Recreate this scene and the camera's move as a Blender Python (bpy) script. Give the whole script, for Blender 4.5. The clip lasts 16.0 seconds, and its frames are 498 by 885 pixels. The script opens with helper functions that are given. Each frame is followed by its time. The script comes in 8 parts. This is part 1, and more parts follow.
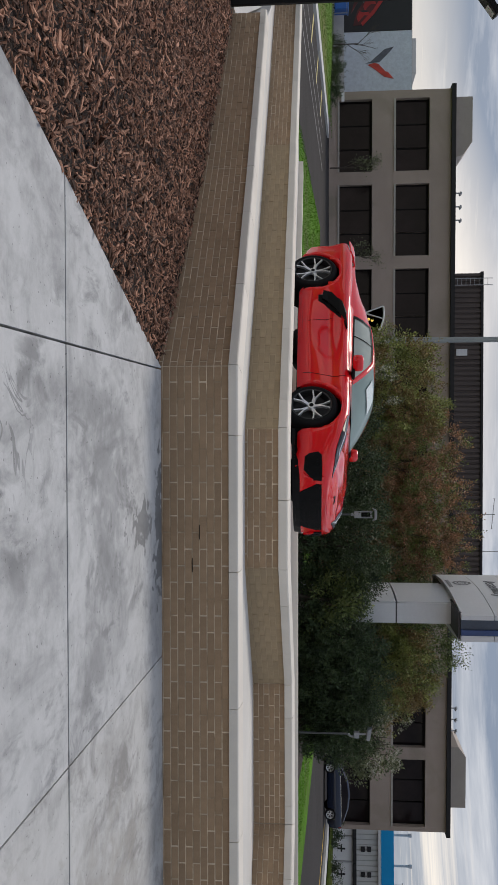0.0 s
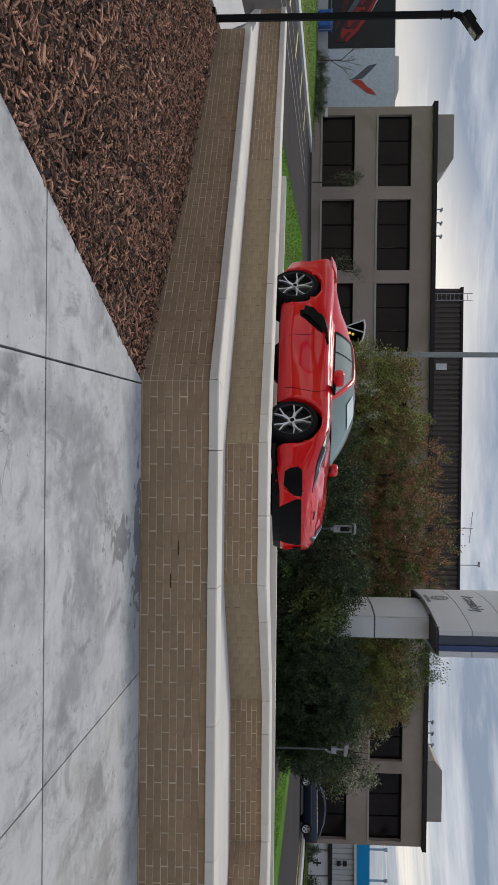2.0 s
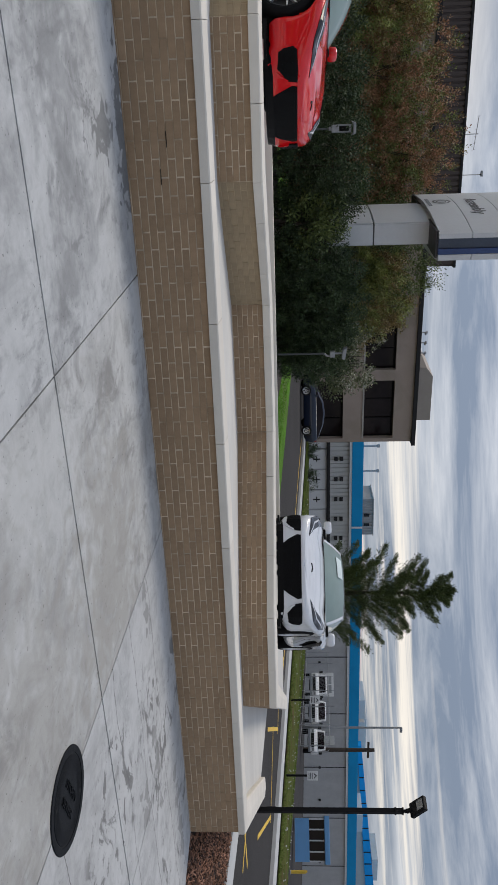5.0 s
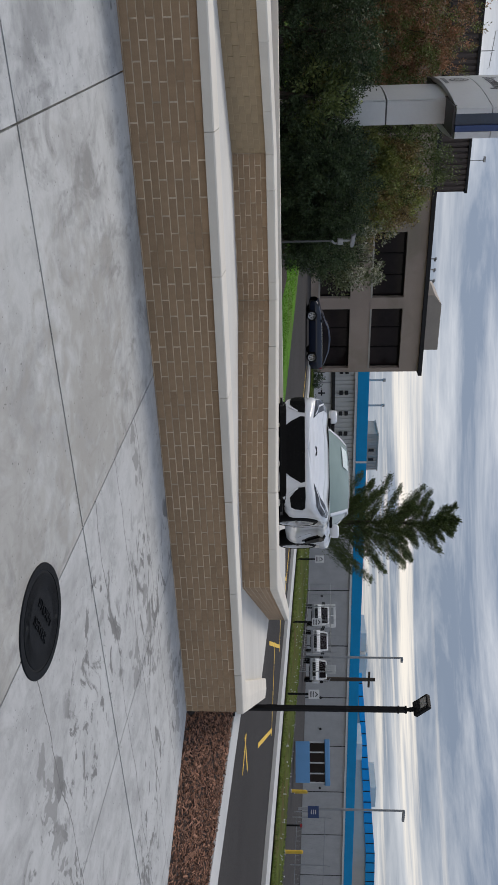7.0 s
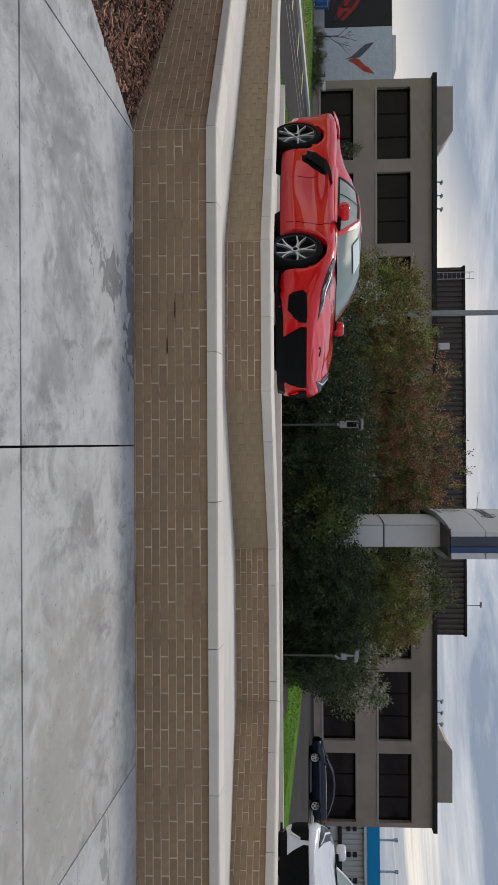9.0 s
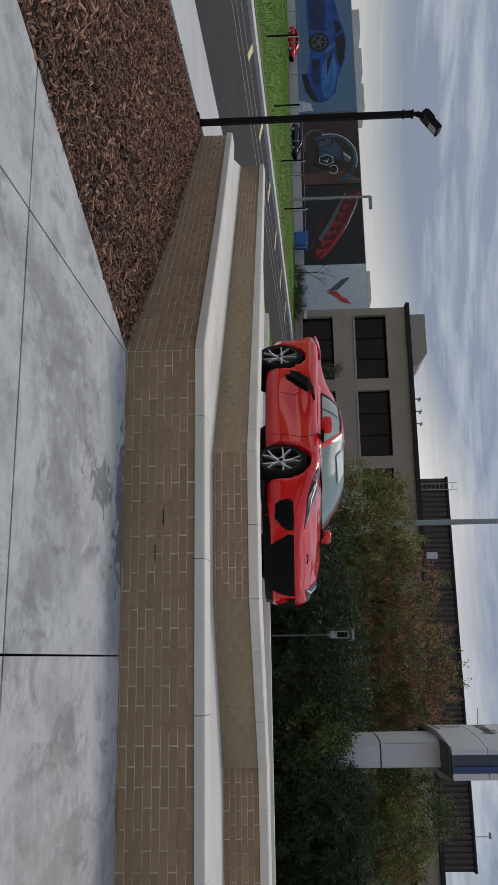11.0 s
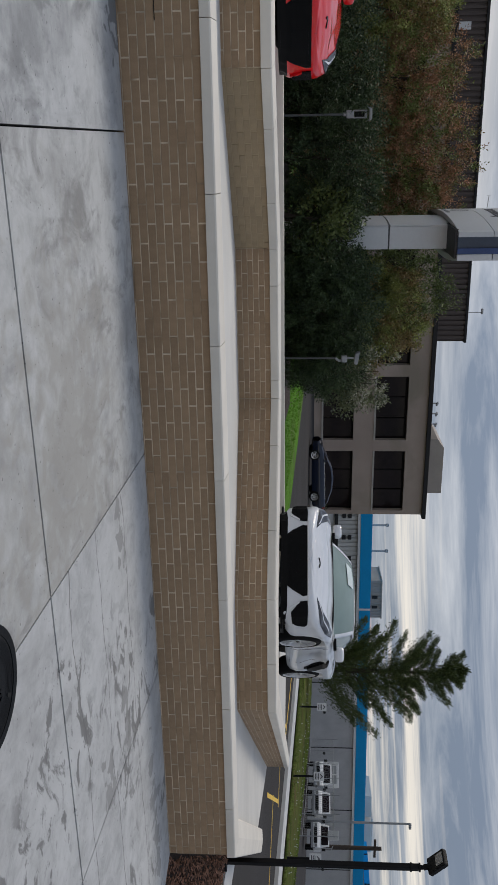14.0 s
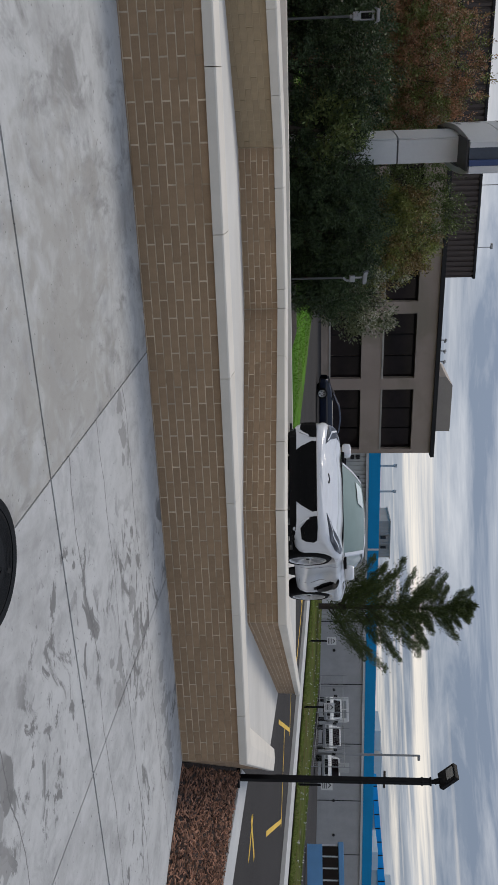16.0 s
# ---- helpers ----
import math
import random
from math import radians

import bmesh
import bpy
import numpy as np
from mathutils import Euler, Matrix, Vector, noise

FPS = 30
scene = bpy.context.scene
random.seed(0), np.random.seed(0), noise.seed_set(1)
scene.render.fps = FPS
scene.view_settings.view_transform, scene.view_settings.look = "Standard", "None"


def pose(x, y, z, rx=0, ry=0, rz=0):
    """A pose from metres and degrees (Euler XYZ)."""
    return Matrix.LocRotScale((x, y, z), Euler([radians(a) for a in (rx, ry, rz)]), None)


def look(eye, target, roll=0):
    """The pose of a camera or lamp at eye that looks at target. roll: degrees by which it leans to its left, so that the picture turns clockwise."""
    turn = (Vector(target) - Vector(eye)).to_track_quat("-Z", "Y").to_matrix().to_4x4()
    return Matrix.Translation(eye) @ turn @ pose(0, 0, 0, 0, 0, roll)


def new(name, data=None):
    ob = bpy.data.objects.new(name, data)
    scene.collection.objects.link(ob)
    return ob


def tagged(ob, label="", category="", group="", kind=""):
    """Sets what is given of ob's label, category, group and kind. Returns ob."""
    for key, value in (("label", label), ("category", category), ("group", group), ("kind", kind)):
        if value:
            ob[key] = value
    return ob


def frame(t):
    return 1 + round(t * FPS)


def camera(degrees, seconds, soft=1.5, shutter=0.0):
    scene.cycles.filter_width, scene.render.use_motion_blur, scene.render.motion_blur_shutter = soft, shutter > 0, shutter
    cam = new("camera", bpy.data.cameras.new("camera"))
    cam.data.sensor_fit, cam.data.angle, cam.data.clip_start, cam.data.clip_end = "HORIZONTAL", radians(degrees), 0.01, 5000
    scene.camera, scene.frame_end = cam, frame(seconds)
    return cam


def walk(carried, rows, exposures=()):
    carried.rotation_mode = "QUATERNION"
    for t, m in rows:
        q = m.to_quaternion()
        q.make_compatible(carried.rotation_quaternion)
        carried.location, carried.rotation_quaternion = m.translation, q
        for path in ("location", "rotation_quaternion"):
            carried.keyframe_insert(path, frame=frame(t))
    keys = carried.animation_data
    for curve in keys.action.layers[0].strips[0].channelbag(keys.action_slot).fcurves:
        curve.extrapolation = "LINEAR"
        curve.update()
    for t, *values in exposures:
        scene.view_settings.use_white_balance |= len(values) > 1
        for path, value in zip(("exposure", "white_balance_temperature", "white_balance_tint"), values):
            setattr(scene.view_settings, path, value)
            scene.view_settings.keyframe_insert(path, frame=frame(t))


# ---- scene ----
cam = camera(33.5, 16.0, soft=1.2)
PATH = [
    (0, (-0.106, -0.552, 1.391), (-0.06, 1.441, 1.233), 90.0),
    (0.5, (-0.114, -0.529, 1.392), (-0.072, 1.464, 1.233), 90.1),
    (1, (-0.122, -0.523, 1.386), (-0.087, 1.472, 1.253), 90.3),
    (1.5, (-0.142, -0.532, 1.371), (-0.112, 1.465, 1.264), 90.7),
    (2, (-0.147, -0.529, 1.386), (-0.128, 1.468, 1.276), 90.6),
    (2.5, (-0.134, -0.528, 1.383), (-0.108, 1.469, 1.272), 90.6),
    (3, (-0.063, -0.496, 1.371), (0.287, 1.471, 1.278), 90.6),
    (3.5, (-0.045, -0.476, 1.37), (0.575, 1.423, 1.28), 90.6),
    (4, (-0.011, -0.454, 1.35), (0.787, 1.377, 1.257), 90.2),
    (4.5, (0.02, -0.396, 1.36), (0.889, 1.403, 1.257), 89.8),
    (5, (0.155, -0.388, 1.363), (1.031, 1.407, 1.259), 89.2),
    (5.2, (0.329, -0.409, 1.392), (1.208, 1.384, 1.28), 89.2),
    (7.5, (1.548, -0.107, 1.353), (2.568, 1.609, 1.236), 90.1),
    (8, (1.794, 0.0, 1.345), (2.813, 1.717, 1.221), 90.6),
    (8.5, (1.939, 0.092, 1.366), (2.626, 1.967, 1.256), 90.2),
    (9, (2.01, 0.041, 1.359), (2.007, 2.038, 1.243), 89.7),
    (9.5, (2.015, -0.022, 1.37), (1.597, 1.929, 1.24), 89.5),
    (9.7, (2.042, -0.021, 1.374), (1.556, 1.915, 1.246), 89.5),
    (11.8, (2.059, -0.005, 1.369), (1.558, 1.93, 1.299), 88.3),
    (12, (2.037, 0.009, 1.377), (1.548, 1.947, 1.303), 88.5),
    (12.5, (2.054, 0.007, 1.382), (1.583, 1.949, 1.307), 88.6),
    (13, (2.06, -0.002, 1.379), (1.701, 1.964, 1.299), 89.1),
    (13.5, (2.129, 0.077, 1.369), (2.303, 2.067, 1.275), 89.5),
    (14, (2.14, 0.128, 1.365), (2.815, 2.006, 1.243), 90.2),
    (14.5, (2.108, 0.183, 1.369), (2.899, 2.015, 1.237), 89.8),
    (15, (2.108, 0.227, 1.36), (2.929, 2.045, 1.221), 89.9),
    (15.5, (2.313, 0.23, 1.351), (3.157, 2.038, 1.211), 89.8),
    (16, (2.621, 0.199, 1.353), (3.416, 2.029, 1.213), 89.6),
]
walk(cam, [(t, look(eye, target, roll)) for t, eye, target, roll in PATH], exposures=[(0.0, 0.03, 6620, 12), (2.5, 0.02, 6530, 11), (3.5, 0.0, 6450, 11), (5.0, 0.0, 6450, 11), (8.0, 0.02, 6500, 11), (9.0, 0.02, 6640, 11), (11.0, -0.23, 6450, 11), (12.5, -0.24, 6480, 11), (13.5, -0.25, 6450, 10), (14.5, -0.12, 6450, 11), (16.0, -0.10, 6450, 11)])

# ------------------------------------------------------------------ world and light
SUN_ELEV, SUN_AZ = 52.0, -25.0
world = bpy.data.worlds.new("sky")
scene.world = world
world.use_nodes = True
wn, wl = world.node_tree.nodes, world.node_tree.links
for n in list(wn):
    wn.remove(n)


def wnode(kind, **kw):
    n = wn.new(kind)
    for k, v in kw.items():
        n.inputs[k].default_value = v
    return n


w_out = wnode("ShaderNodeOutputWorld")
w_bg = wnode("ShaderNodeBackground", Strength=1.12)
w_sky = wnode("ShaderNodeTexSky")
w_sky.sky_type, w_sky.sun_disc = "NISHITA", False
w_sky.sun_elevation, w_sky.sun_rotation = radians(SUN_ELEV), radians(SUN_AZ)
w_sky.air_density, w_sky.dust_density, w_sky.ozone_density = 1.0, 1.5, 1.0
w_coord = wnode("ShaderNodeTexCoord")
w_sep = wnode("ShaderNodeSeparateXYZ")
wl.new(w_coord.outputs["Generated"], w_sep.inputs[0])
# cloud decks lie on a plane overhead, so that they close up towards the horizon
w_h = wnode("ShaderNodeMath"); w_h.operation = "MAXIMUM"; w_h.inputs[1].default_value = 0.0
wl.new(w_sep.outputs["Z"], w_h.inputs[0])
w_den = wnode("ShaderNodeMath"); w_den.operation = "ADD"; w_den.inputs[1].default_value = 0.07
wl.new(w_h.outputs[0], w_den.inputs[0])
w_px = wnode("ShaderNodeMath"); w_px.operation = "DIVIDE"
w_py = wnode("ShaderNodeMath"); w_py.operation = "DIVIDE"
for ax, nd in (("X", w_px), ("Y", w_py)):
    wl.new(w_sep.outputs[ax], nd.inputs[0])
    wl.new(w_den.outputs[0], nd.inputs[1])
w_plane = wnode("ShaderNodeCombineXYZ")
wl.new(w_px.outputs[0], w_plane.inputs[0])
wl.new(w_py.outputs[0], w_plane.inputs[1])
w_n1 = wnode("ShaderNodeTexNoise", Scale=0.55, Detail=7.0, Roughness=0.52, Distortion=0.35)
w_n2 = wnode("ShaderNodeTexNoise", Scale=1.7, Detail=12.0, Roughness=0.62, Distortion=0.3)
# long level streaks, drawn out along the horizon
w_flat = wnode("ShaderNodeMapping")
w_flat.inputs["Scale"].default_value = (1.5, 1.5, 14.0)
w_flat.inputs["Location"].default_value = (0.7, 0.2, 0.35)
wl.new(w_coord.outputs["Generated"], w_flat.inputs[0])
wl.new(w_plane.outputs[0], w_n1.inputs["Vector"])
wl.new(w_flat.outputs[0], w_n2.inputs["Vector"])
w_r1 = wnode("ShaderNodeValToRGB")
w_r1.color_ramp.elements[0].position, w_r1.color_ramp.elements[1].position = 0.56, 0.85
wl.new(w_n1.outputs["Fac"], w_r1.inputs[0])
w_r2 = wnode("ShaderNodeValToRGB")
w_r2.color_ramp.elements[0].position, w_r2.color_ramp.elements[1].position = 0.45, 0.74
wl.new(w_n2.outputs["Fac"], w_r2.inputs[0])
# grey-blue under sides, pale thin places between
w_cloud = wnode("ShaderNodeMix"); w_cloud.data_type = "RGBA"
w_cloud.inputs[6].default_value, w_cloud.inputs[7].default_value = (0.212, 0.256, 0.336, 1), (0.73, 0.745, 0.77, 1)
wl.new(w_r2.outputs[0], w_cloud.inputs[0])
w_thin = wnode("ShaderNodeMix"); w_thin.data_type = "RGBA"
w_thin.inputs[7].default_value = (0.38, 0.43, 0.51, 1)
wl.new(w_r1.outputs[0], w_thin.inputs[0])
wl.new(w_cloud.outputs[2], w_thin.inputs[6])
# the clear, bright strip low over the horizon
w_low = wnode("ShaderNodeMapRange")
w_low.inputs["From Min"].default_value, w_low.inputs["From Max"].default_value = 0.115, 0.185
w_low.inputs["To Min"].default_value, w_low.inputs["To Max"].default_value = 1.0, 0.0
w_streak = wnode("ShaderNodeMapping")
w_streak.inputs["Scale"].default_value = (0.85, 0.85, 30.0)
w_streak.inputs["Location"].default_value = (0.3, 0.0, 0.4)
wl.new(w_coord.outputs["Generated"], w_streak.inputs[0])
w_n3 = wnode("ShaderNodeTexNoise", Scale=1.7, Detail=10.0, Roughness=0.62, Distortion=0.15)
wl.new(w_streak.outputs[0], w_n3.inputs["Vector"])
w_r3 = wnode("ShaderNodeMapRange")
w_r3.inputs["From Min"].default_value, w_r3.inputs["From Max"].default_value = 0.485, 0.63
wl.new(w_n3.outputs["Fac"], w_r3.inputs[0])
# the break in the cloud is tallest to the north and thins out towards the west
def by_bearing(stops):
    half = wnode("ShaderNodeMapRange")
    half.inputs["From Min"].default_value = -1.0
    wl.new(w_sep.outputs["X"], half.inputs[0])
    ramp = wnode("ShaderNodeValToRGB")
    el = ramp.color_ramp.elements
    for k, (east, value) in enumerate(stops):
        e = el[0] if k == 0 else el[-1] if k == len(stops) - 1 else el.new(east * 0.5 + 0.5)
        e.position, e.color = east * 0.5 + 0.5, (value, value, value, 1)
    wl.new(half.outputs[0], ramp.inputs[0])
    return ramp


w_rise = by_bearing(((-1.0, 0.87), (-0.55, 0.80), (-0.38, 0.60), (-0.17, 0.0), (0.06, 0.08), (0.25, 0.40), (0.4, 0.46)))
w_east = wnode("ShaderNodeMath"); w_east.operation = "MULTIPLY_ADD"
w_east.inputs[1].default_value, w_east.inputs[2].default_value = 0.12, -0.055
wl.new(w_rise.outputs[0], w_east.inputs[0])
w_he = wnode("ShaderNodeMath"); w_he.operation = "ADD"
wl.new(w_h.outputs[0], w_he.inputs[0]); wl.new(w_east.outputs[0], w_he.inputs[1])
wl.new(w_he.outputs[0], w_low.inputs[0])
w_lowm = wnode("ShaderNodeMath"); w_lowm.operation = "MULTIPLY"
w_west = by_bearing(((-1.0, 0.5), (-0.5, 0.62), (-0.2, 0.72), (0.02, 0.70), (0.25, 0.15), (0.35, 0.0)))
w_open = wnode("ShaderNodeMath"); w_open.operation = "MAXIMUM"
wl.new(w_west.outputs[0], w_open.inputs[0]); wl.new(w_r3.outputs[0], w_open.inputs[1])
wl.new(w_low.outputs[0], w_lowm.inputs[0]); wl.new(w_open.outputs[0], w_lowm.inputs[1])
w_glow = wnode("ShaderNodeMix"); w_glow.data_type = "RGBA"
w_glow.inputs[7].default_value = (1.17, 1.07, 0.92, 1)
wl.new(w_lowm.outputs[0], w_glow.inputs[0])
wl.new(w_thin.outputs[2], w_glow.inputs[6])
w_sk = wnode("ShaderNodeVectorMath"); w_sk.operation = "SCALE"; w_sk.inputs["Scale"].default_value = 0.10
wl.new(w_sky.outputs[0], w_sk.inputs[0])
w_mix = wnode("ShaderNodeMix"); w_mix.data_type = "RGBA"; w_mix.inputs[0].default_value = 0.85
wl.new(w_sk.outputs[0], w_mix.inputs[6]); wl.new(w_glow.outputs[2], w_mix.inputs[7])
# an overcast dome: brighter overhead than low down
w_dome = wnode("ShaderNodeValToRGB")
for pos, val in ((0.05, 0.50), (0.18, 0.42), (0.36, 0.30), (0.85, 0.97)):
    e = w_dome.color_ramp.elements[0] if pos == 0.05 else w_dome.color_ramp.elements[1] if pos == 0.85 else w_dome.color_ramp.elements.new(pos)
    e.position, e.color = pos, (val, val, val, 1)
wl.new(w_h.outputs[0], w_dome.inputs[0])
w_dk = wnode("ShaderNodeMath"); w_dk.operation = "MULTIPLY"; w_dk.inputs[1].default_value = 1.62
wl.new(w_dome.outputs[0], w_dk.inputs[0])
w_fin = wnode("ShaderNodeVectorMath"); w_fin.operation = "SCALE"
wl.new(w_mix.outputs[2], w_fin.inputs[0]); wl.new(w_dk.outputs[0], w_fin.inputs["Scale"])
wl.new(w_fin.outputs[0], w_bg.inputs["Color"])
wl.new(w_bg.outputs[0], w_out.inputs[0])

sun_data = bpy.data.lights.new("sun", "SUN")
sun_data.energy, sun_data.angle, sun_data.color = 1.55, radians(25), (1.0, 0.90, 0.76)
sun_ob = new("sun", sun_data)
_a, _e = radians(SUN_AZ), radians(SUN_ELEV)
sun_ob.matrix_world = look((0, 0, 30), (-30 * math.sin(_a) * math.cos(_e), -30 * math.cos(_a) * math.cos(_e), 30 - 30 * math.sin(_e)))


# ------------------------------------------------------------------ materials
def material(name, base, rough=0.6, metal=0.0, dark=0.75, big=1.2, small=40.0, bump=0.15, depth=0.004,
             stain=None, rand=0.0, coat=0.0, spec=0.5, stretch=(1, 1, 1), fine=0.12, stain_at=(0.52, 0.66), island=0.0):
    m = bpy.data.materials.new(name)
    m.use_nodes = True
    nt = m.node_tree
    nd, lk = nt.nodes, nt.links
    bsdf = nd["Principled BSDF"]
    bsdf.inputs["Roughness"].default_value, bsdf.inputs["Metallic"].default_value = rough, metal
    bsdf.inputs["Coat Weight"].default_value, bsdf.inputs["Coat Roughness"].default_value = coat, 0.14
    bsdf.inputs["Specular IOR Level"].default_value = spec
    co = nd.new("ShaderNodeTexCoord")
    mp = nd.new("ShaderNodeMapping")
    mp.inputs["Scale"].default_value = stretch
    lk.new(co.outputs["Object"], mp.inputs[0])
    a = nd.new("ShaderNodeTexNoise")
    a.inputs["Scale"].default_value, a.inputs["Detail"].default_value, a.inputs["Roughness"].default_value = big, 6, 0.6
    b = nd.new("ShaderNodeTexNoise")
    b.inputs["Scale"].default_value, b.inputs["Detail"].default_value, b.inputs["Roughness"].default_value = small, 4, 0.7
    for n in (a, b):
        lk.new(mp.outputs[0], n.inputs["Vector"])
    r = nd.new("ShaderNodeValToRGB")
    c = Vector(base)
    r.color_ramp.elements[0].position, r.color_ramp.elements[1].position = 0.3, 0.7
    r.color_ramp.elements[0].color = (*(c * dark), 1)
    r.color_ramp.elements[1].color = (*(c * (2 - dark)), 1)
    lk.new(a.outputs["Fac"], r.inputs[0])
    last = r.outputs[0]
    if stain:
        s = nd.new("ShaderNodeTexNoise")
        s.inputs["Scale"].default_value, s.inputs["Detail"].default_value, s.inputs["Distortion"].default_value = big * 0.6, 8, 0.8
        lk.new(mp.outputs[0], s.inputs["Vector"])
        sr = nd.new("ShaderNodeMapRange")
        sr.inputs["From Min"].default_value, sr.inputs["From Max"].default_value = stain_at
        lk.new(s.outputs["Fac"], sr.inputs[0])
        sm = nd.new("ShaderNodeMix"); sm.data_type = "RGBA"
        sm.inputs[7].default_value = (*stain, 1)
        lk.new(sr.outputs[0], sm.inputs[0]); lk.new(last, sm.inputs[6])
        last = sm.outputs[2]
    hs = nd.new("ShaderNodeHueSaturation")
    lk.new(last, hs.inputs["Color"])
    val = nd.new("ShaderNodeMapRange")
    val.inputs["To Min"].default_value, val.inputs["To Max"].default_value = 1 - fine, 1 + fine
    val.inputs["From Min"].default_value, val.inputs["From Max"].default_value = 0.3, 0.7
    lk.new(b.outputs["Fac"], val.inputs[0])
    v = val.outputs[0]
    if rand or island:
        info = nd.new("ShaderNodeNewGeometry") if island else nd.new("ShaderNodeObjectInfo")
        amount = island or rand
        rr = nd.new("ShaderNodeMapRange")
        rr.inputs["To Min"].default_value, rr.inputs["To Max"].default_value = 1 - amount, 1 + amount
        lk.new(info.outputs["Random Per Island"] if island else info.outputs["Random"], rr.inputs[0])
        mu = nd.new("ShaderNodeMath"); mu.operation = "MULTIPLY"
        lk.new(v, mu.inputs[0]); lk.new(rr.outputs[0], mu.inputs[1])
        v = mu.outputs[0]
    lk.new(v, hs.inputs["Value"])
    lk.new(hs.outputs[0], bsdf.inputs["Base Color"])
    if bump:
        bp = nd.new("ShaderNodeBump")
        bp.inputs["Strength"].default_value, bp.inputs["Distance"].default_value = bump, depth
        lk.new(b.outputs["Fac"], bp.inputs["Height"])
        lk.new(bp.outputs[0], bsdf.inputs["Normal"])
    return m


def glow(name, colour, strength):
    m = bpy.data.materials.new(name)
    m.use_nodes = True
    b = m.node_tree.nodes["Principled BSDF"]
    b.inputs["Base Color"].default_value = (*colour, 1)
    b.inputs["Emission Color"].default_value, b.inputs["Emission Strength"].default_value = (*colour, 1), strength
    return m


def concrete(name, base, smudge, cover, drip=0.0, blotch=0.0, soft=1.0, worn=None):
    """Broom-finished concrete: drawn-out smudges, drip marks, fine blotches and pits over a mottled ground."""
    m = material(name, base, 0.85, dark=0.90, big=0.55, small=70, bump=0.25, fine=0.05, rand=0.035)
    nd, lk = m.node_tree.nodes, m.node_tree.links
    bsdf = nd["Principled BSDF"]
    last = bsdf.inputs["Base Color"].links[0].from_socket
    co = nd.new("ShaderNodeTexCoord")

    def layer(last, colour, scale, stretch, lo, hi, detail=6, dist=0.5, ridge=False, gate=None, amount=1.0, turn=0.0):
        mp = nd.new("ShaderNodeMapping")
        mp.inputs["Scale"].default_value = stretch
        mp.inputs["Rotation"].default_value = (0, 0, radians(turn))
        lk.new(co.outputs["Object"], mp.inputs[0])
        n = nd.new("ShaderNodeTexNoise")
        n.inputs["Scale"].default_value, n.inputs["Detail"].default_value, n.inputs["Distortion"].default_value = scale, detail, dist
        n.inputs["Roughness"].default_value = 0.62
        lk.new(mp.outputs[0], n.inputs["Vector"])
        f = n.outputs["Fac"]
        if ridge:
            a = nd.new("ShaderNodeMath"); a.operation = "SUBTRACT"; a.inputs[1].default_value = 0.5
            b = nd.new("ShaderNodeMath"); b.operation = "ABSOLUTE"
            lk.new(f, a.inputs[0]); lk.new(a.outputs[0], b.inputs[0])
            f = b.outputs[0]
        r = nd.new("ShaderNodeMapRange")
        r.inputs["From Min"].default_value, r.inputs["From Max"].default_value = lo, hi
        r.inputs["To Max"].default_value = amount
        lk.new(f, r.inputs[0])
        f = r.outputs[0]
        if gate:
            g = nd.new("ShaderNodeTexNoise")
            g.inputs["Scale"].default_value, g.inputs["Detail"].default_value = gate[0], 2
            lk.new(co.outputs["Object"], g.inputs["Vector"])
            gr = nd.new("ShaderNodeMapRange")
            gr.inputs["From Min"].default_value, gr.inputs["From Max"].default_value = gate[1], gate[1] + 0.06
            lk.new(g.outputs["Fac"], gr.inputs[0])
            mu = nd.new("ShaderNodeMath"); mu.operation = "MULTIPLY"
            lk.new(f, mu.inputs[0]); lk.new(gr.outputs[0], mu.inputs[1])
            f = mu.outputs[0]
        mx = nd.new("ShaderNodeMix"); mx.data_type = "RGBA"
        mx.inputs[7].default_value = (*colour, 1)
        lk.new(f, mx.inputs[0]); lk.new(last, mx.inputs[6])
        return mx.outputs[2]

    def spot(last, colour, at, size, amount, edge=(2.85, 2.05), ragged=3.4):
        mp = nd.new("ShaderNodeMapping")
        mp.vector_type = "TEXTURE"
        mp.inputs["Location"].default_value = (at[0], at[1], 0)
        mp.inputs["Scale"].default_value = (size[0], size[1], 100)
        lk.new(co.outputs["Object"], mp.inputs[0])
        ln = nd.new("ShaderNodeVectorMath"); ln.operation = "LENGTH"
        lk.new(mp.outputs[0], ln.inputs[0])
        n = nd.new("ShaderNodeTexNoise")
        n.inputs["Scale"].default_value, n.inputs["Detail"].default_value, n.inputs["Distortion"].default_value = 6.0, 9, 0.6
        lk.new(co.outputs["Object"], n.inputs["Vector"])
        sm = nd.new("ShaderNodeMath"); sm.operation = "MULTIPLY_ADD"; sm.inputs[1].default_value = ragged
        lk.new(n.outputs["Fac"], sm.inputs[0]); lk.new(ln.outputs["Value"], sm.inputs[2])
        r = nd.new("ShaderNodeMapRange")
        r.inputs["From Min"].default_value, r.inputs["From Max"].default_value = edge
        r.inputs["To Max"].default_value = amount
        lk.new(sm.outputs[0], r.inputs[0])
        mx = nd.new("ShaderNodeMix"); mx.data_type = "RGBA"
        mx.inputs[7].default_value = (*colour, 1)
        lk.new(r.outputs[0], mx.inputs[0]); lk.new(last, mx.inputs[6])
        return mx.outputs[2]

